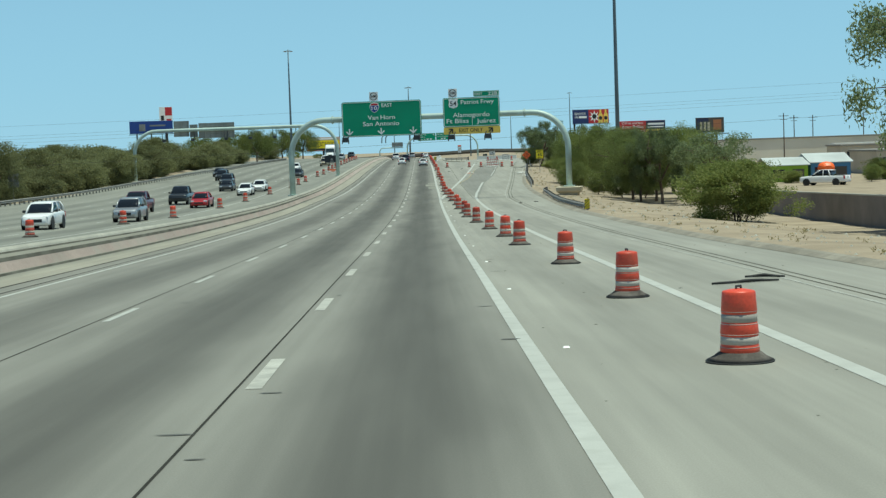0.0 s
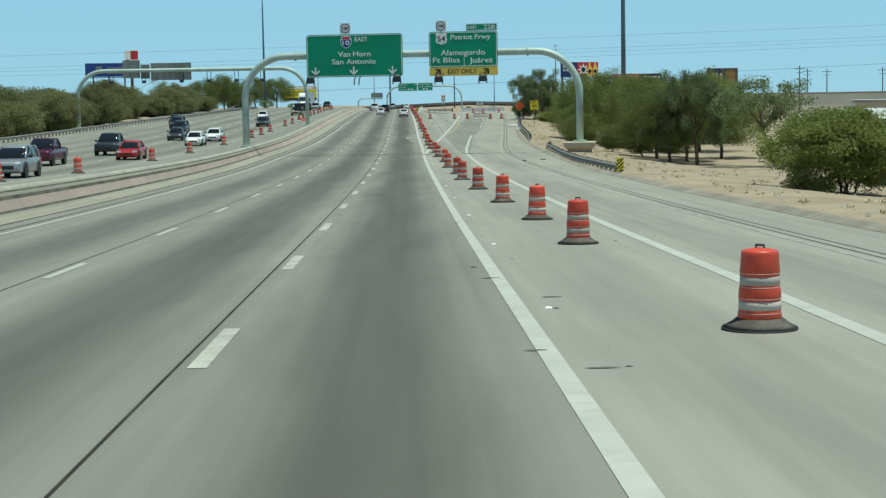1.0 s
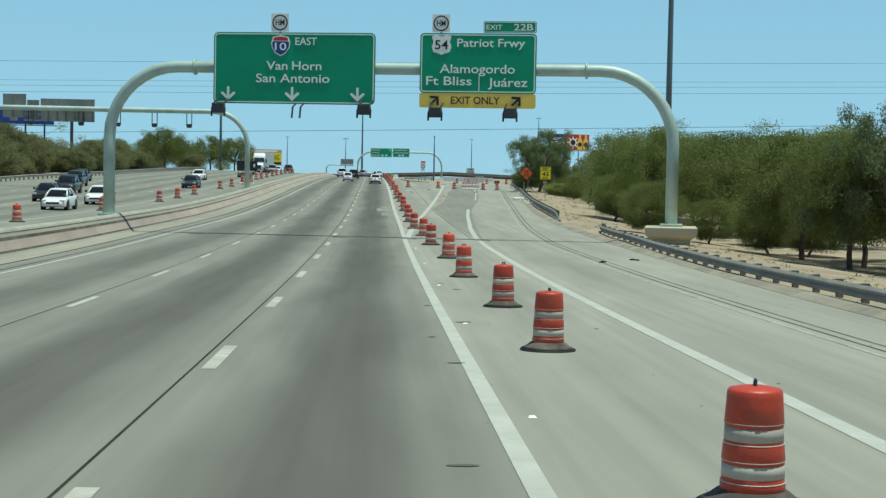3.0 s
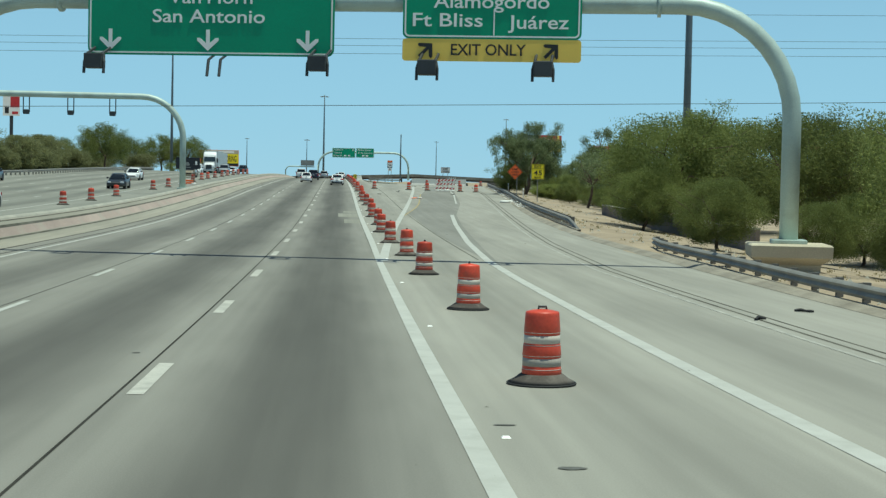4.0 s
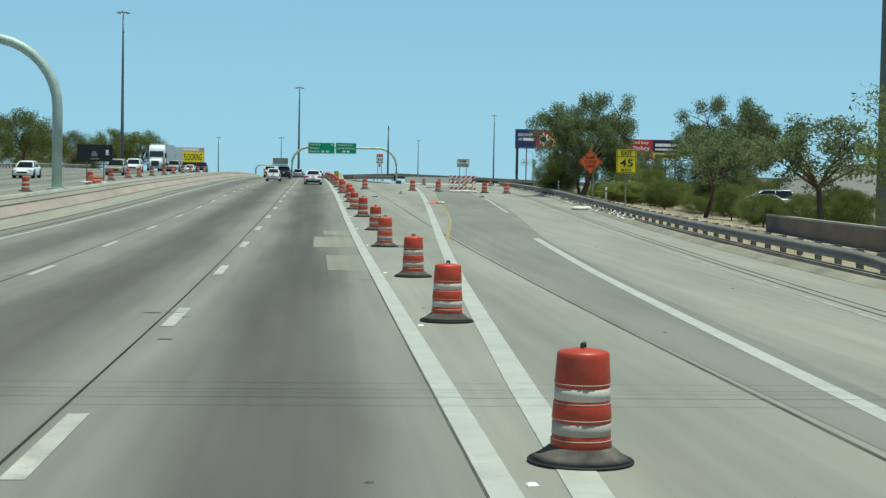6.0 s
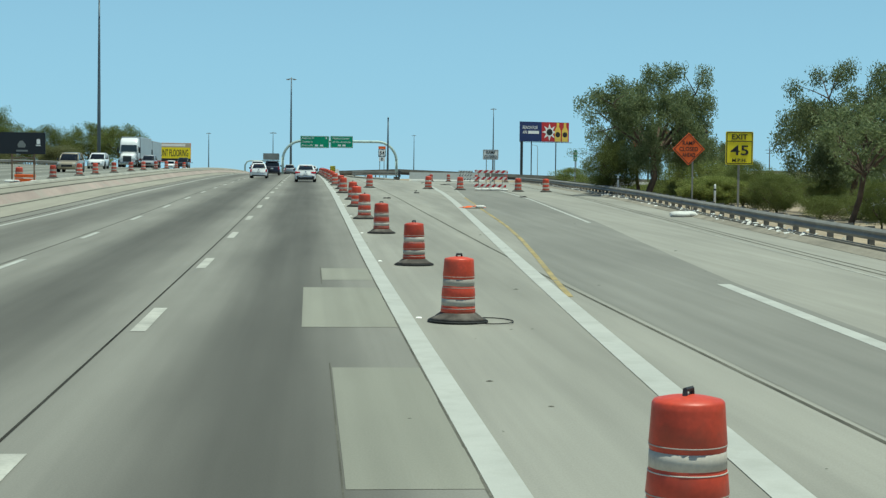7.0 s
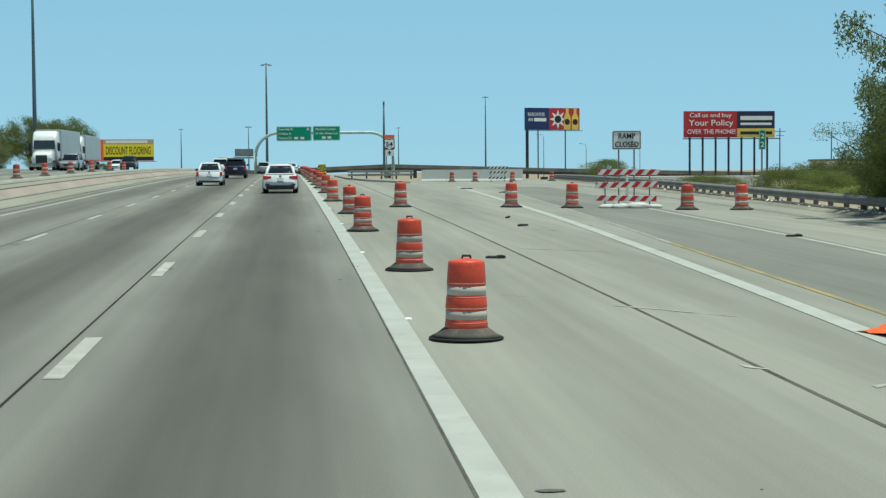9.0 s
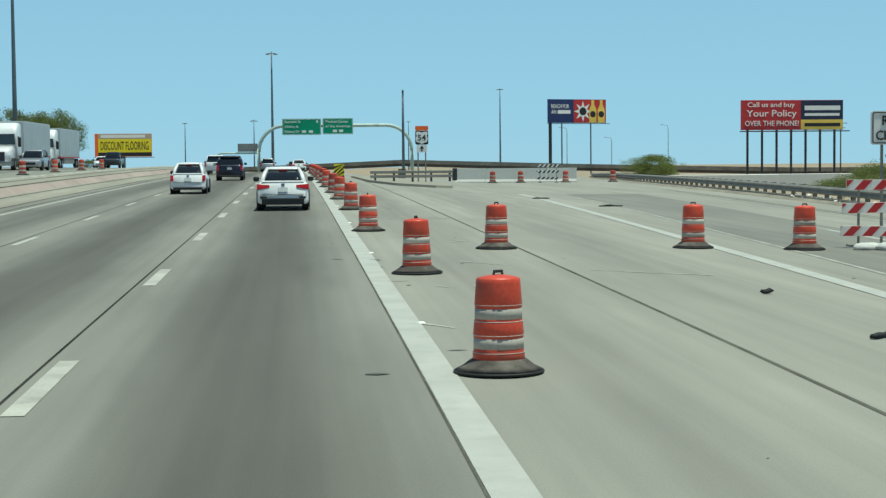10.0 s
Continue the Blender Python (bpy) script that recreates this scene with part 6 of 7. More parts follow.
def tree(name, label, category, seed, height, radius, trunk_h, material, clumps, per, leaf, lean=(0, 0), flat=0.75, stems=1, droop=0.0, airy=0.5, bark=None, clump=0.10, gap=-0.12, low=-0.85):
    rnd = random.Random(seed)
    r = root(name, label, category, "trees and scrub beside the freeway")
    bm = bmesh.new()
    centres = []
    for s in range(stems):
        foot = Vector((rnd.uniform(-0.4, 0.4), rnd.uniform(-0.4, 0.4), -0.3)) if stems > 1 else Vector((0, 0, -0.3))
        top = Vector((lean[0] + foot.x * 2.5, lean[1] + foot.y * 2.5, trunk_h))
        tr = 0.028 * height / math.sqrt(stems)
        branch(bm, foot, top, tr, tr * 0.75, rnd, 9)
        for k in range(max(3, int(7 / stems) + 2)):
            a = rnd.uniform(0, math.tau)
            rr = radius * rnd.uniform(0.45, 0.75)
            zz = trunk_h + (height - trunk_h) * rnd.uniform(0.25, 0.7)
            p = Vector((lean[0] * 1.3 + rr * math.cos(a), lean[1] * 1.3 + rr * math.sin(a), zz))
            branch(bm, top, p, tr * 0.55, tr * 0.22, rnd, 6)
            for j in range(3):
                q = p + Vector((rnd.gauss(0, 1), rnd.gauss(0, 1), rnd.gauss(0.35, 0.6))) * radius * 0.30
                branch(bm, p, q, tr * 0.2, tr * 0.06, rnd, 4)
                centres.append(tuple(q))
    # clumps fill an uneven dome round the limbs
    lobes = [(rnd.uniform(0, math.tau), rnd.uniform(0.75, 1.15)) for _ in range(7)]
    tries = 0
    while len(centres) < clumps and tries < 20000:
        tries += 1
        a, u = rnd.uniform(0, math.tau), rnd.uniform(low, 1.0)
        lobe = max(w_ * max(0.0, math.cos(a - b_)) ** 2 for b_, w_ in lobes)
        rad = radius * (0.62 + 0.42 * lobe) * math.sqrt(max(0.02, 1 - (u * 0.95) ** 2)) * rnd.uniform(airy, 1.0)
        zc = trunk_h + (height - trunk_h) * (0.42 + 0.52 * u * flat / 0.75)
        q = Vector((lean[0] * 1.3 + rad * math.cos(a), lean[1] * 1.3 + rad * math.sin(a), zc))
        if noise.noise((q.x * 0.55 + seed, q.y * 0.55, q.z * 0.7)) > (gap if airy < 0.7 else 0.05):
            centres.append(tuple(q))
    part("trunk", bm, bark or M_BARK, r, "rough brown trunk and limbs", True)
    crown = new("crown", leaf_mesh("crown", centres, rnd, per, (radius * clump, radius * clump, radius * clump * 0.75), leaf, material, droop))
    crown.parent = r
    return r


mesquite = tree("mesquite_tree", "dense green mesquite tree with dark forked trunk", "tree", 3, 7.0, 4.5, 2.0, M_LEAF, 270, 260, 0.075, airy=0.42, low=-0.85, gap=-0.12, clump=0.095)
mesquite_b = tree("mesquite_tree", "broad green mesquite tree with leaning trunk", "tree", 8, 6.8, 4.3, 1.3, M_LEAF, 270, 270, 0.072, (0.8, 0.3), airy=0.42, low=-0.9, gap=-0.15)
gum = tree("eucalyptus_tree", "airy grey-green eucalyptus with hanging leaf clumps", "tree", 15, 9.0, 5.0, 2.6, M_LEAF_GREY, 135, 430, 0.095, (0.5, 0), droop=0.42, airy=0.4, clump=0.066, gap=0.15)
lone = tree("shade_tree", "round-crowned green tree beside the oncoming lanes", "tree", 21, 7.4, 4.6, 2.0, M_LEAF, 210, 110, 0.12, flat=0.8, airy=0.45)
thin = tree("mesquite_tree", "sparse leaning mesquite with bare limbs", "tree", 27, 6.4, 3.2, 2.8, M_LEAF_GREY, 60, 120, 0.12, (1.2, 0.2), airy=0.7)
bush = tree("palo_verde_bush", "rounded yellow-green palo verde bush on the sand", "bush", 33, 3.9, 2.9, 0.5, M_LEAF_PALE, 230, 260, 0.075, stems=5, flat=0.8, airy=0.4)
scrub = tree("mesquite_bush", "low olive mesquite scrub", "bush", 41, 4.6, 4.2, 0.6, M_LEAF, 190, 130, 0.085, stems=4, airy=0.45)
far_tree = tree("mesquite_tree", "dense green mesquite beyond the oncoming lanes", "tree", 52, 7.4, 4.8, 0.9, M_LEAF_DUSTY, 260, 170, 0.12, airy=0.3, gap=-0.35, low=-0.95)
far_scrub = tree("mesquite_bush", "low olive mesquite scrub beyond the oncoming lanes", "bush", 57, 4.6, 4.4, 0.4, M_LEAF_DUSTY, 220, 150, 0.13, stems=4, airy=0.3, gap=-0.35, low=-0.95)
FAR = {mesquite: far_tree, mesquite_b: far_tree, gum: far_tree, thin: far_tree, scrub: far_scrub}
used = set()
PLANTS = {
    mesquite: ((22.0, 197.0, 1.1, 50, 1.1), (25.0, 180.0, 0.95, 140, 0.95), (20.3, 135.6, 0.62, 30, 0.74), (22.4, 140.6, 0.66, 200, 0.76), (27.5, 206.0, 1.1, 300, 1.0), (28.0, 165.0, 1.0, 20, 0.95), (33.0, 190.0, 1.0, 77, 0.95), (26.5, 147.0, 0.72, 250, 0.75), (20.8, 145.2, 0.72, 300, 0.8), (-50.0, 132.0, 0.95, 10), (-52.0, 200.0, 1.0, 50), (-48.0, 262.0, 0.9, 120), (-50.0, 300.0, 0.95, 200), (-60.0, 176.0, 1.1, 70)),
    mesquite_b: ((19.9, 281.5, 0.5, 40, 0.5), (18.7, 193.0, 1.2, 0, 1.12), (16.7, 164.5, 0.98, 70, 0.93), (18.5, 156.0, 0.78, 40, 0.74), (20.4, 150.0, 0.78, 160, 0.8), (22.8, 151.5, 0.95, 10, 0.85), (25.0, 203.0, 0.95, 90, 0.9), (23.5, 166.0, 0.95, 250, 0.95), (24.5, 236.0, 0.6, 70), (27.0, 228.0, 0.65, 160), (54.5, 180.0, 0.6, 30), (25.8, 248.0, 0.6, 220), (28.5, 237.0, 0.7, 330), (24.8, 268.0, 0.72, 300), (23.4, 256.0, 0.66, 200), (27.5, 262.0, 0.62, 15), (26.0, 276.0, 0.62, 130), (29.5, 245.0, 0.62, 210), (31.0, 222.0, 0.9, 45), (30.5, 288.0, 0.7, 75), (57.5, 189.0, 0.75, 10), (-49.0, 165.0, 1.0, 0), (-47.5, 232.0, 0.9, 100), (-50.0, 283.0, 1.0, 170), (-46.0, 330.0, 0.85, 20), (-46.5, 352.0, 0.9, 290), (48.8, 478.0, 1.7, 0, 1.42)),
    gum: ((21.2, 277.0, 0.92, 0, 0.93), (22.0, 133.4, 0.66, 120, 0.86), (29.0, 260.0, 0.9, 220, 0.98), (22.3, 284.0, 0.6, 140, 0.72), (27.3, 61.0, 1.4, 60, 1.7), (31.0, 303.0, 0.7, 310), (-54.0, 150.0, 0.75, 90), (-57.0, 118.0, 0.8, 200)),
    thin: ((27.0, 128.6, 1.0, 180), (23.8, 223.0, 0.9, 90), (23.6, 246.0, 0.8, 280), (30.0, 270.0, 0.9, 10), (-58.0, 240.0, 1.2, 10)),
    bush: ((18.6, 80.6, 1.12, 0, 0.9), (22.8, 266.0, 0.5, 90), (33.0, 318.0, 0.8, 40, 0.5), (46.5, 187.0, 0.45, 10), (41.0, 182.0, 0.6, 200), (58.5, 189.0, 0.6, 80), (37.0, 330.0, 0.9, 160, 0.55), (31.5, 328.0, 0.7, 250, 0.5), (53.0, 490.0, 0.8, 60), (40.0, 345.0, 0.9, 20, 0.55), (44.5, 340.0, 1.0, 120, 0.6)),
    lone: ((-41.0, 382.0, 1.0, 0), (-41.5, 540.0, 1.25, 130, 1.22), (-49.5, 548.0, 1.4, 220, 1.3), (-57.0, 538.0, 1.35, 20, 1.25), (-66.0, 545.0, 1.4, 75, 1.3), (-75.0, 530.0, 1.4, 310, 1.2)),
    scrub: ((26.5, 284.0, 0.7, 0), (24.3, 279.0, 0.45, 75), (24.0, 271.5, 0.42, 160), (25.0, 288.5, 0.5, 310), (26.5, 268.0, 0.6, 50), (28.5, 338.0, 0.85, 20, 0.46), (31.5, 345.0, 0.9, 140, 0.48), (34.5, 352.0, 1.0, 250, 0.52), (31.0, 334.0, 0.8, 300, 0.46), (25.5, 254.0, 0.5, 100), (25.2, 240.0, 0.5, 200), (53.5, 401.0, 1.2, 30, 1.35), (59.5, 404.0, 1.3, 110, 1.6), (56.0, 395.0, 1.1, 250, 1.2), (65.0, 398.0, 1.4, 190, 1.62), (72.0, 402.0, 1.4, 300, 1.6), (79.0, 400.0, 1.5, 60, 1.65), (62.5, 392.0, 1.2, 20, 1.3), (-42.5, 515.0, 0.9, 0, 0.8), (-50.0, 505.0, 1.0, 80, 0.9), (-61.0, 500.0, 1.2, 160, 1.0), (-37.5, 560.0, 0.7, 220, 0.6),
            (-48.5, 118.0, 0.95, 0), (-48.5, 149.0, 1.0, 100), (-49.0, 180.0, 1.05, 220), (-48.5, 212.0, 1.1, 340), (-49.0, 247.0, 1.1, 90), (-49.0, 274.0, 1.0, 210), (-46.5, 315.0, 0.9, 270), (-45.0, 342.0, 0.9, 330), (-44.5, 364.0, 0.9, 30),
            (-58.0, 140.0, 1.4, 10), (-58.0, 205.0, 1.4, 130), (-59.0, 262.0, 1.4, 190), (-64.0, 300.0, 1.5, 0), (-66.0, 330.0, 1.5, 60), (-56.0, 372.0, 1.2, 100), (-70.0, 400.0, 1.5, 100)),
}
for src, spots in PLANTS.items():
    for x, y, s, t, *tall in spots:
        v = 1 + 0.12 * math.sin(x * 7 + y)
        if x < -44 and not tall:
            tall = [s * (0.80 + 0.22 * math.sin(x * 5 + y * 3) ** 2)]
        m = pose(x, y, land(x, y) - 0.05, 0, 0, t) @ Matrix.Diagonal((s, s, tall[0], 1) if tall else (s, s * (2 - v), s * v, 1))
        kind = FAR.get(src, src) if x < -44 else src
        if kind.name in used:
            copy_thing(kind, m)
        else:
            kind.matrix_basis = m
            used.add(kind.name)

# a close hedge of scrub behind the oncoming lanes' rail
rh = random.Random(61)
y = 96.0
while y < 345:
    sc_ = rh.uniform(0.85, 1.2)
    copy_thing(far_scrub, pose(-51.8 + 5.5 * smooth01(300, 345, y) + rh.uniform(-1.2, 1.2), y, land(-51.8, y) - 0.1, 0, 0, rh.uniform(0, 360)) @ Matrix.Diagonal((sc_, sc_, sc_ * rh.uniform(0.65, 1.05), 1)))
    y += rh.uniform(6.0, 9.0)

# dry tufts and stones on the sand
g = np.random.RandomState(7)
cs = []
for _ in range(420):
    y = g.uniform(20, 330)
    x = kerb_x(y) + 0.7 + abs(g.normal()) * 6
    cs.append((x, y, land(x, y) + 0.05))
tufts = new("dry_grass", leaf_mesh("dry_grass", cs, random.Random(2), 14, (0.09, 0.09, 0.05), 0.055, M_GRASS))
tagged(tufts, "sparse dry grass tufts on the sandy verge", "grass", kind="stuff")
verts, faces = [], []
for _ in range(1500):
    y = g.uniform(15, 340)
    x = kerb_x(y) + 0.5 + abs(g.normal()) * 5
    z = land(x, y)
    s = 0.02 + 0.09 * g.rand() ** 3
    q = len(verts)
    verts += [(x - s, y, z), (x, y - s, z), (x + s * 1.2, y, z), (x, y + s, z), (x + s * 0.2, y, z + s)]
    faces += [(q, q + 1, q + 4), (q + 1, q + 2, q + 4), (q + 2, q + 3, q + 4), (q + 3, q, q + 4)]
stones = new("loose_stones", data_mesh("loose_stones", verts, faces, M_CONCRETE))
tagged(stones, "loose pale stones scattered on the verge", "stones", kind="stuff")
verts, faces = [], []
for _ in range(300):
    y = g.uniform(-5, 330)
    x = g.choice([1.75, 1.9, 5.3, 8.6, 9.6, 3.4]) + g.normal() * 0.5
    z = zs(x, y) + 0.004
    s = 0.010 + 0.035 * g.rand() ** 3
    q = len(verts)
    verts += [(x - s, y, z), (x, y - s, z), (x + s * 1.6, y, z), (x, y + s, z), (x + s * 0.2, y, z + s * 0.3)]
    faces += [(q, q + 1, q + 4), (q + 1, q + 2, q + 4), (q + 2, q + 3, q + 4), (q + 3, q, q + 4)]
grit = new("road_debris", data_mesh("road_debris", verts, faces, M_SEAM))
tagged(grit, "small dark scraps and grit on the closed lane", "debris", kind="stuff")


# tyre scraps, a loose cord, litter and white marker posts beside the ramp
def tyre_scrap(x, y, length, turn, seed):
    rnd = random.Random(seed)
    bm = bmesh.new()
    n = 9
    rows_ = []
    for i in range(n):
        u = i / (n - 1) - 0.5
        wd = 0.06 * (1 - (2 * u) ** 4 * 0.7) * rnd.uniform(0.75, 1.2)
        lift = 0.010 + 0.04 * abs(math.sin(u * 4 + seed)) * (0.5 - abs(u)) * 2
        bend = 0.12 * math.sin(u * 3.0 + seed)
        rows_.append([bm.verts.new((u * length, bend - wd, lift)), bm.verts.new((u * length, bend, lift + 0.035)), bm.verts.new((u * length, bend + wd, lift)), bm.verts.new((u * length, bend, 0.0))])
    for p, q in zip(rows_, rows_[1:]):
        for j in range(4):
            bm.faces.new((p[j], p[(j + 1) % 4], q[(j + 1) % 4], q[j]))
    bm.faces.new(rows_[0][::-1])
    bm.faces.new(rows_[-1])
    bmesh.ops.recalc_face_normals(bm, faces=bm.faces)
    ob = link("tyre_scrap", bm, M_BLACK, None, "", True)
    tagged(ob, "torn strip of black tyre rubber on the pavement", "debris", "tyre scraps")
    ob.matrix_basis = pose(x, y, zs(x, y) + 0.008, 0, 0, turn)


SCRAPS = ((8.36, 126.4, 0.35, 20), (12.18, 319.0, 0.9, 5), (11.05, 329.0, 0.8, -15), (12.59, 270.4, 0.4, 30), (7.04, 281.9, 0.18, 60), (6.8, 276.5, 0.35, 4), (6.84, 19.9, 1.6, 8), (7.6, 21.5, 0.9, -12), (9.9, 128.7, 0.35, 0), (4.35, 263.5, 0.35, 40))
for i, (x, y, ln, t) in enumerate(SCRAPS):
    tyre_scrap(x, y, ln, t, i + 1)
cord = link("loose_cord", tube([(2.78 + 0.34 * math.cos(a) * (1 - a * 0.04), 200.7 + 0.5 * math.sin(a), zr(200.6) + 0.02) for a in (k * 0.3 - 2.2 for k in range(17))], 0.008, 6), M_BLACK)
tagged(cord, "thin black cord looped on the pavement beside a barrel", "cord")
for x, y, lean in ((17.35, 244.8, 3), (19.25, 276.0, -4), (20.0, 285.5, 2)):
    mp = root("marker_post", "slim white marker post behind the guardrail", "marker post", "white marker posts", at=(x, y, land(x, y)), turn=lean)
    part("post", lathe(((0.045, -0.3), (0.045, 1.15), (0.04, 1.2), (0.02, 1.22)), 12), M_SIGN_WHITE, mp, "", True)
    part("reflector_band", lathe(((0.04, 0.95), (0.048, 0.955), (0.048, 1.03), (0.04, 1.035)), 12), M_SIGN_BLACK, mp)
g = np.random.RandomState(31)
verts, faces = [], []
for _ in range(420):
    y = 225 + 105 * g.rand() ** 1.6
    x = along(((225, 15.2), (250, 16.75), (280, 18.75), (330, 22.2)), y) + 0.05 + g.normal() * 0.2
    z = zs(x, y) + 0.10 + 0.08 * g.rand()
    s = 0.02 + 0.07 * g.rand() ** 2
    q = len(verts)
    verts += [(x - s, y - s, z), (x + s, y - s * 0.6, z + s * 0.4), (x + s * 0.8, y + s, z), (x - s * 0.7, y + s * 0.8, z + s * 0.6), (x, y, z + s * 0.8)]
    faces += [(q, q + 1, q + 4), (q + 1, q + 2, q + 4), (q + 2, q + 3, q + 4), (q + 3, q, q + 4)]
litter = new("rail_litter", data_mesh("rail_litter", verts, faces, M_SACK))
tagged(litter, "pale paper and plastic litter caught under the guardrail", "litter", kind="stuff")


# billboards
M_RUSTY = surf("rust_print", (0.40, 0.16, 0.07), 0.5, var=0.15, scale=1.5, bump=0.0)


def billboard(x0, x1, y0, y1, z0, z1, label, posts, material, ground_z, catwalk=True):
    """A flat panel from (x0, y0) to (x1, y1), in its own frame with x along it."""
    wd = math.hypot(x1 - x0, y1 - y0)
    r = root("billboard", label, "billboard", "billboards", at=(x0, y0, 0), turn=math.degrees(math.atan2(y1 - y0, x1 - x0)))
    p = part("panel", boxed(0, 0, z0, wd, 0.35, z1, 0.02), material, r)
    for k in range(posts):
        x = wd * (k + 0.5) / posts if posts > 1 else wd / 2
        part("post", tube(((x, 0.5, ground_z), (x, 0.5, z1 - 0.5)), 0.16 if posts > 1 else 0.45, 10), M_DARK_STEEL, r)
    if catwalk:
        part("catwalk", boxed(-0.2, -0.8, z0 - 0.25, wd + 0.6, 0.1, z0 - 0.12), M_DARK_STEEL, r)
    return r, p, wd


def panel_rect(name, p, x0, x1, z0, z1, material, y=-0.02):
    return part(name, boxed(x0, y, z0, x1, y + 0.018, z1), material, p)


r, p, wd = billboard(59.15, 73.2, 467.4, 468.0, 5.3, 9.25, "red and navy insurance billboard on a row of posts", 7, M_SIGN_RED, -4.0)
panel_rect("navy_field", p, 8.2, wd - 0.02, 6.65, 9.2, M_SIGN_NAVY)
panel_rect("yellow_strip", p, 8.2, wd - 0.02, 5.35, 6.65, M_SIGN_YELLOW)
lettering("Call us and buy", 0.85, 8.35, 6.5, 0.62, M_SIGN_WHITE, p, -0.03)
lettering("Your Policy", 0.7, 7.1, 6.9, 0.86, M_SIGN_WHITE, p, -0.03)
lettering("OVER THE PHONE!", 0.5, 5.85, 7.4, 0.68, M_SIGN_WHITE, p, -0.03)
panel_rect("text_bar", p, 8.7, wd - 0.4, 7.9, 8.5, M_SIGN_WHITE, -0.03)
panel_rect("text_bar", p, 8.7, wd - 0.5, 7.15, 7.5, M_SIGN_WHITE, -0.03)
panel_rect("text_bar", p, 8.7, wd - 0.4, 5.75, 6.2, M_SIGN_BLACK, -0.03)

r, p, wd = billboard(63.0, 78.6, 655.0, 660.0, 11.4, 17.3, "dark blue drinks billboard with pale star and yellow bottles", 2, M_DEEP_BLUE, -1.5)
part("post", tube(((0.9, 0.6, -1.5), (0.9, 0.6, 16.5)), 0.42, 12), M_DARK_STEEL, r)
lettering("REACH FOR", 0.9, 15.1, 5.0, 0.95, M_SIGN_WHITE, p, -0.03)
lettering("AN", 0.9, 13.7, 1.4, 0.95, M_SIGN_WHITE, p, -0.03)
panel_rect("text_bar", p, 2.7, 6.3, 13.7, 14.6, M_SIGN_WHITE, -0.03)
star = [(9.8 + (2.6 if k % 2 == 0 else 1.2) * math.sin(k * math.tau / 16), 14.3 + (2.6 if k % 2 == 0 else 1.2) * math.cos(k * math.tau / 16)) for k in range(16)]
panel_rect("red_field", p, 7.2, wd - 0.02, 11.45, 17.25, M_SIGN_RED, -0.021)
part("star", plate(star, -0.06, -0.04), M_SIGN_WHITE, p, "white star emblem")
part("disc", plate([(9.8 + 1.0 * math.cos(k * math.tau / 20), 14.3 + 1.0 * math.sin(k * math.tau / 20)) for k in range(20)], -0.075, -0.061), M_SIGN_BLACK, p)
for x in (12.6, 15.0):
    part("bottle", plate([(x - 1.0, 11.5), (x + 1.0, 11.5), (x + 1.0, 14.8), (x + 0.4, 16.0), (x + 0.4, 17.2), (x - 0.4, 17.2), (x - 0.4, 16.0), (x - 1.0, 14.8)], -0.06, -0.04), M_SIGN_YELLOW, p, "yellow bottle shape")
    part("disc", plate([(x + 0.8 * math.cos(k * math.tau / 20), 13.6 + 0.8 * math.sin(k * math.tau / 20)) for k in range(20)], -0.075, -0.061), M_SIGN_BLACK, p)

r, p, wd = billboard(-48.2, -34.6, 655.0, 656.0, 3.9, 9.5, "yellow flooring billboard with orange rim", 1, M_SIGN_ORANGE, -1.5)
panel_rect("yellow_field", p, 0.8, wd - 0.1, 4.95, 8.2, M_BRIGHT_YELLOW)
panel_rect("upper_field", p, 0.8, wd - 0.1, 8.2, 9.45, M_TAN)
panel_rect("text_bar", p, 1.4, wd - 1.6, 8.5, 9.2, M_SIGN_WHITE, -0.035)
panel_rect("dark_strip", p, 0.8, wd - 0.1, 4.1, 4.95, M_SIGN_BLACK, -0.03)
lettering("DISCOUNT FLOORING", 1.4, 5.6, wd - 2.2, 2.0, M_SIGN_BLACK, p, -0.03)

r, p, wd = billboard(-67.6, -57.9, 357.0, 359.0, 8.7, 11.6, "blue billboard above the scrub", 3, M_SIGN_BLUE, 0.0)
panel_rect("pale_shape", p, 2.2, 3.6, 9.3, 10.9, M_SIGN_BACK)
panel_rect("text_bar", p, 4.6, 8.2, 10.35, 10.7, M_SIGN_BACK)
panel_rect("text_bar", p, 4.6, 9.0, 9.3, 9.6, M_SIGN_BACK)
r, p, wd = billboard(-86.3, -82.1, 515.0, 515.3, 14.8, 19.8, "tall square red and white restaurant sign", 1, M_SIGN_WHITE, 0.0, False)
panel_rect("red_field", p, 1.9, wd - 0.05, 17.0, 19.7, M_SIGN_RED)
panel_rect("dark_shape", p, 0.5, 1.5, 15.4, 17.0, M_SIGN_BLACK)
panel_rect("red_strip", p, 2.3, wd - 0.4, 15.2, 15.9, M_SIGN_RED)
r, p, wd = billboard(48.3, 53.4, 268.0, 269.0, 4.0, 6.7, "brown and orange billboard behind the trees", 2, M_GIRDER, -3.2)
panel_rect("orange_field", p, 3.2, wd - 0.5, 4.5, 6.3, M_RUSTY)
for x in (0.7, 1.4, 2.1):
    panel_rect("pale_bar", p, x, x + 0.4, 4.4, 5.9, M_TAN, -0.04)
panel_rect("dark_field", p, 0.1, 2.3, 4.1, 6.6, M_SIGN_NAVY)

# low block wall behind the verge, in stepped lengths
WALL = ((23.0, 20), (23.4, 50), (23.9, 68), (24.6, 90), (25.5, 108))
WALL_2 = ((21.7, 226), (21.3, 210), (21.1, 195), (20.9, 184), (20.8, 174))


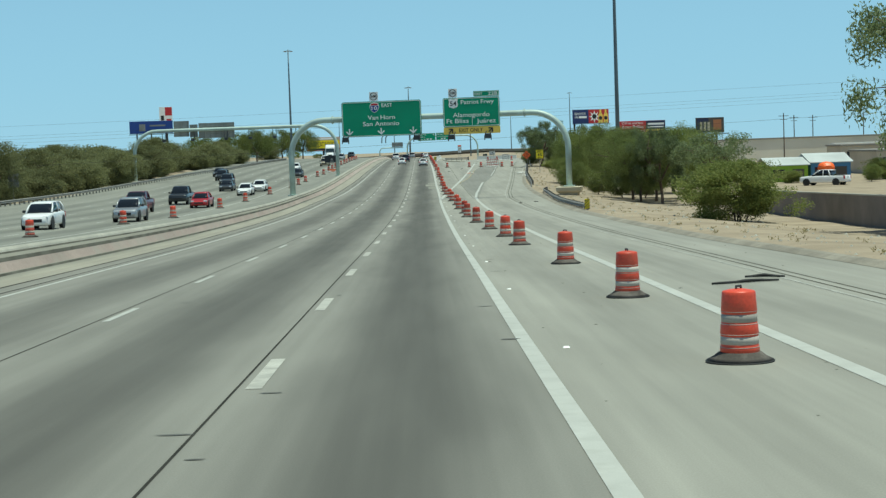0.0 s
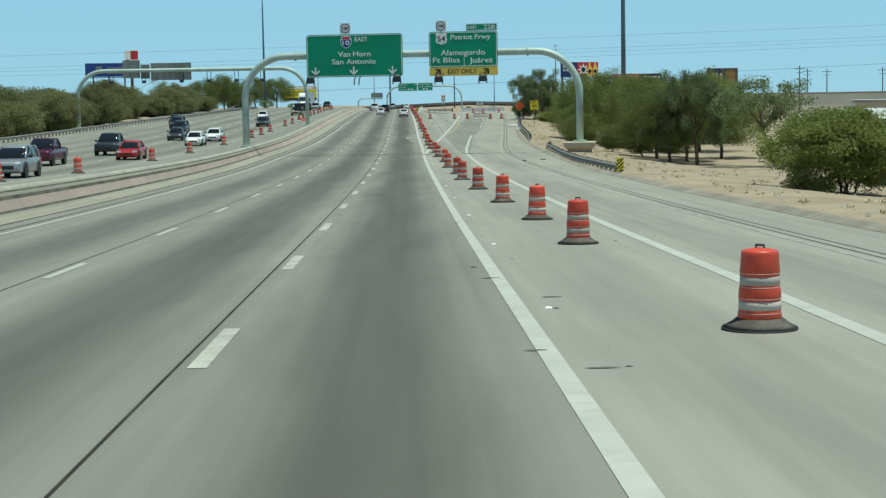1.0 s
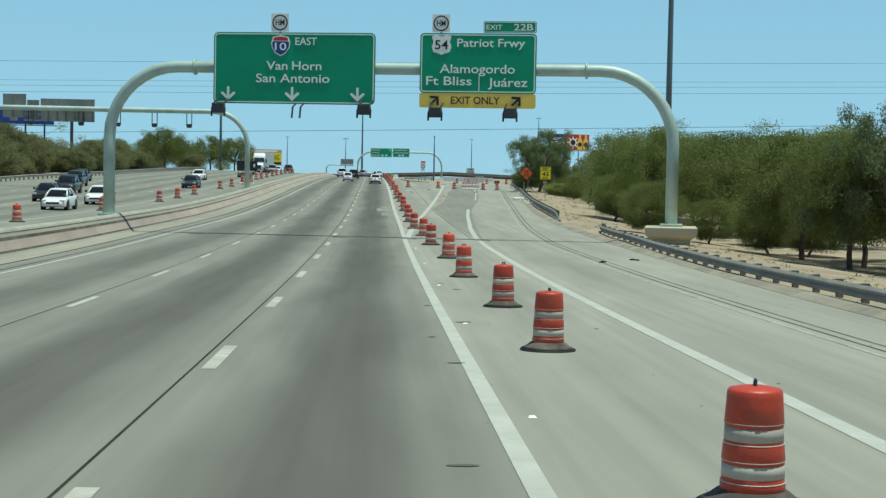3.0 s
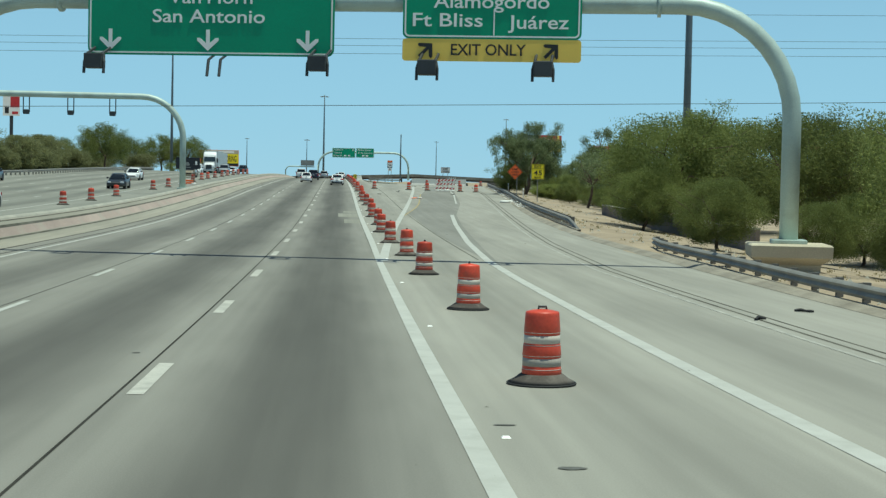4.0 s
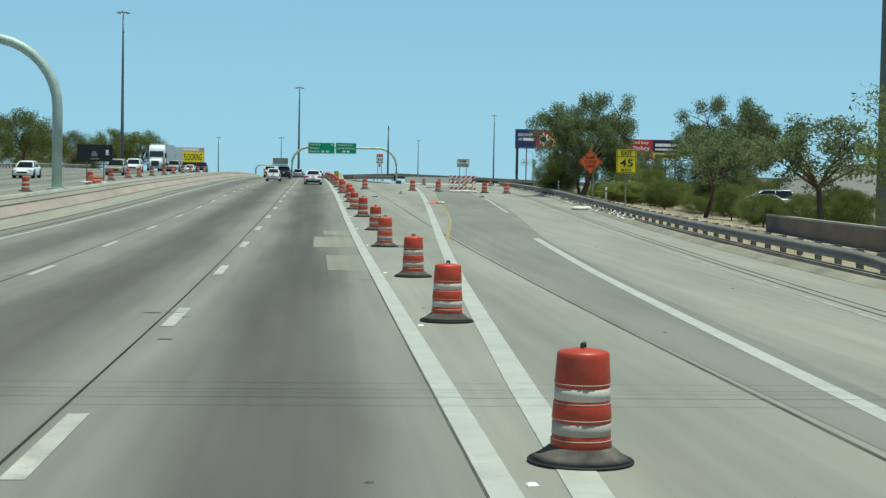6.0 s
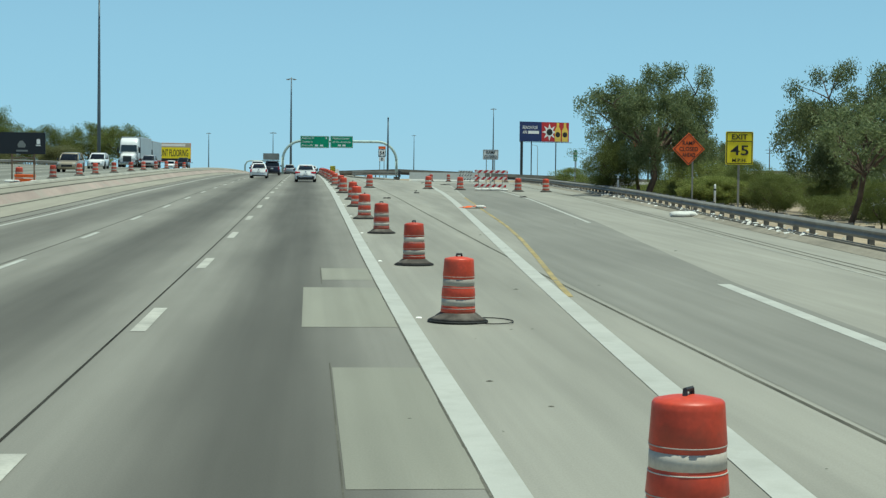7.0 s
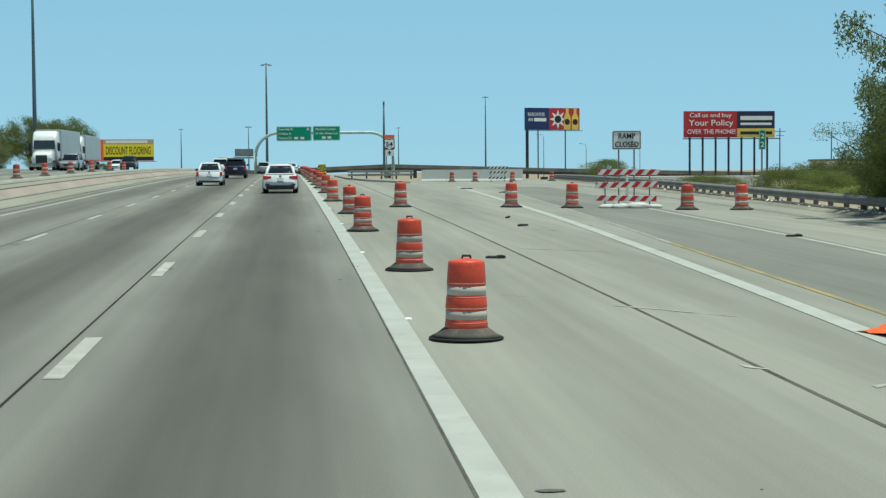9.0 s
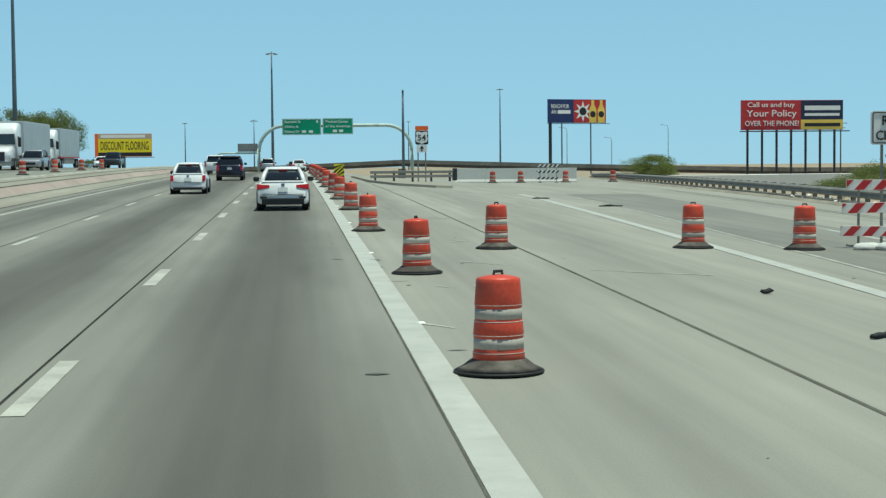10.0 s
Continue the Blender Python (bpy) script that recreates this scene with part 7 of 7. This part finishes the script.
def block_wall(name, table, heights, label):
    bm = bmesh.new()
    t = 0.22
    rows_ = []
    for (x, y), h in zip(table, heights):
        z = land(x, y)
        rows_.append([bm.verts.new(p) for p in ((x, y, z - 0.3), (x, y, z + h), (x + t, y, z + h), (x + t, y, z - 0.3))])
    for a, b in zip(rows_, rows_[1:]):
        for j in range(4):
            bm.faces.new((a[j], b[j], b[(j + 1) % 4], a[(j + 1) % 4]))
    bm.faces.new(rows_[0][::-1])
    bm.faces.new(rows_[-1])
    bmesh.ops.recalc_face_normals(bm, faces=bm.faces)
    ob = link(name, bm, M_WALL)
    tagged(ob, label, "wall", kind="structure")
    cap = bmesh.new()
    rows_ = []
    for (x, y), h in zip(table, heights):
        z = land(x, y) + h
        rows_.append([cap.verts.new(p) for p in ((x - 0.04, y, z + 0.002), (x - 0.04, y, z + 0.08), (x + t + 0.04, y, z + 0.08), (x + t + 0.04, y, z + 0.002))])
    for a, b in zip(rows_, rows_[1:]):
        for j in range(4):
            cap.faces.new((a[j], b[j], b[(j + 1) % 4], a[(j + 1) % 4]))
    cap.faces.new(rows_[0][::-1])
    cap.faces.new(rows_[-1])
    bmesh.ops.recalc_face_normals(cap, faces=cap.faces)
    part("coping", cap, M_CONCRETE, ob)


block_wall("wall_verge", WALL, (1.7, 1.7, 1.7, 1.65, 1.6), "low dark block wall with pale coping behind the sand")
block_wall("wall_verge_far", WALL_2, (0.75, 0.9, 1.0, 1.05, 1.1), "low dark block wall between the trees")

# flyover across the skyline
DECK = ((-70, 690, -1.0), (-35, 662, -0.1), (0, 640, 1.0), (25, 628, 1.95), (42, 620, 1.35), (62, 612, 0.65), (84, 600, 0.0), (105, 590, -0.55), (150, 575, -0.8), (220, 560, -0.9), (320, 545, -1.0), (460, 530, -1.1))
fly = root("flyover", "long dark flyover deck with pale parapet on the skyline", "bridge")


def deck_strip(w0, w1, dz0, dz1):
    bm = bmesh.new()
    rows_ = [[bm.verts.new((x, y + w, z + d)) for w, d in ((w0, dz0), (w0, dz1), (w1, dz1), (w1, dz0))] for x, y, z in DECK]
    for a, b in zip(rows_, rows_[1:]):
        for j in range(4):
            bm.faces.new((a[j], b[j], b[(j + 1) % 4], a[(j + 1) % 4]))
    bm.faces.new(rows_[0][::-1])
    bm.faces.new(rows_[-1])
    bmesh.ops.recalc_face_normals(bm, faces=bm.faces)
    return bm


part("deck", deck_strip(-0.6, 11.0, -0.35, -0.1), M_CONCRETE, fly)
part("girder", deck_strip(0.0, 10.0, -1.0, -0.36), M_GIRDER, fly, "dark rust-brown steel girder")
part("parapet", deck_strip(-0.65, -0.4, -0.36, 0.5), M_KERB, fly, "weathered concrete parapet")
for x, y, z in DECK[2:]:
    part("pier", tube(((x, y + 5, -6), (x, y + 5, z - 1.6)), 0.9, 12), M_CONCRETE, fly)

# low buildings and yards beyond the verge
def building(x, y, wd, dp, h, material, label, bays, turn=0.0, z=None, gable=0.0):
    z = land(x, y) if z is None else z
    r = root("building", label, "building", "low buildings beyond the verge", at=(x, y, z), turn=turn)
    w_ = part("wall", boxed(0, 0, -0.6, wd, dp, h, 0.03), material, r)
    if gable:
        # two pale sheets leaning against a ridge along the front
        bm = bmesh.new()
        ends = [[bm.verts.new((x_, y_, z_)) for y_, z_ in ((-0.4, h - 0.05), (-0.4, h + 0.05), (dp / 2, h + gable + 0.1), (dp + 0.4, h + 0.05), (dp + 0.4, h - 0.05), (dp / 2, h + gable))] for x_ in (-0.25, wd + 0.25)]
        for k in range(6):
            bm.faces.new((ends[0][k], ends[1][k], ends[1][(k + 1) % 6], ends[0][(k + 1) % 6]))
        bm.faces.new(ends[0][::-1])
        bm.faces.new(ends[1])
        bmesh.ops.recalc_face_normals(bm, faces=bm.faces)
        part("roof", bm, M_SHEET, r, "pale sheet-metal gabled roof")
    else:
        part("roof", boxed(-0.2, -0.2, h + 0.004, wd + 0.2, dp + 0.2, h + 0.3, 0.03), M_ROOF, r)
    for k in range(bays):
        x0 = wd * (k + 0.2) / bays
        x1 = wd * (k + 0.8) / bays
        wn = part("window", boxed(x0, -0.03, h * 0.3, x1, 0.02, h * 0.75), M_WIN, w_)
        part("sill", boxed(x0 - 0.05, -0.09, h * 0.3 - 0.1, x1 + 0.05, 0.0, h * 0.3 - 0.004), M_CONCRETE, wn)
    return r


building(44.4, 191, 5.0, 8, 2.1, M_LIME_WALL, "small lime green shop with pale gabled roof", 2, gable=0.9)
building(50.0, 192, 5.2, 8, 2.3, M_BLUE_WALL, "small blue shop with pale gabled roof", 2, gable=1.1)
building(62, 204, 12, 14, 3.2, M_TAN, "tan rendered shop beyond the wall", 3)
building(60, 318, 40, 16, 4.6, M_CREAM_WALL, "long cream warehouse beyond the trees", 0)
building(70, 360, 24, 16, 5.0, M_TAN, "tan warehouse beyond the ramp", 5, z=-3.6)
building(74.0, 440, 26, 14, 4.9, M_CREAM_WALL, "cream flat-roofed building beyond the scrub", 4)
building(66, 238, 9, 9, 3.4, M_TAN, "small tan shop behind the trees", 2)
awn = root("market_stall", "orange canopy stall beside the coloured shops", "stall", at=(51.0, 188, land(51.0, 188)))
part("canopy", loft([(-1.1, 0.5, 1.5, 2.0), (-0.8, 0.9, 1.1, 2.35), (0, 1.1, 0.95, 2.5), (0.8, 0.9, 1.1, 2.35), (1.1, 0.5, 1.5, 2.0)], 16, 2.2), M_SIGN_ORANGE, awn)
for sx in (-0.6, 0.6):
    for sy in (-0.5, 0.5):
        part("post", boxed(sx - 0.04, sy - 0.04, 0, sx + 0.04, sy + 0.04, 1.5), M_GALV, awn)
parked = copy_thing(white_pickup, pose(49.5, 172, land(49.5, 172), 0, 0, 52))
tagged(parked, "white pickup truck parked beyond the block wall", group="parked vehicles")
for src, x, y, t, lab in ((on_white, 33.5, 262, 100, "white car parked behind the trees"), (on_silver, 36, 268, 80, "silver minivan parked behind the trees"), (on_white_suv, 47.0, 392, 90, "white vehicle parked below the ramp"), (on_white, 54.0, 396, 80, "white car parked below the ramp"), (on_silver, 39.0, 372, 95, "silver vehicle parked below the ramp")):
    o = copy_thing(src, pose(x, y, land(x, y), 0, 0, t))
    tagged(o, lab, group="parked vehicles")
for i, (x, y) in enumerate(((43.8, 420), (56, 432), (50, 300), (86, 300), (100, 330))):
    t = root("box_trailer", "white box trailer parked in a yard below the ramp", "trailer", "parked trailers", at=(x, y, land(x, y)))
    part("box", boxed(-5.5, -1.2, 1.0, 5.5, 1.2, 3.0, 0.05), M_WHITE_WALL, t)
    for sx in (-4, -3, 3.6):
        part("wheel", tube(((sx, -1.15, 0.45), (sx, 1.15, 0.45)), 0.45, 12), M_TYRE, t)
for x, y in ((80, 330), (86, 338), (71, 300), (95, 330), (108, 345), (120, 360), (84, 500), (100, 520)):
    p = root("utility_pole", "timber utility pole beyond the yards", "utility pole", "utility poles", at=(x, y, -2.0))
    part("pole", tube(((0, 0, -0.5), (0, 0, 9.5)), [0.13, 0.09], 8), M_WOOD, p)
    part("crossarm", boxed(-1.0, -0.05, 8.9, 1.0, 0.05, 9.0), M_WOOD, p)
    part("insulator_bar", boxed(-0.7, -0.04, 8.2, 0.7, 0.04, 8.28), M_WOOD, p)
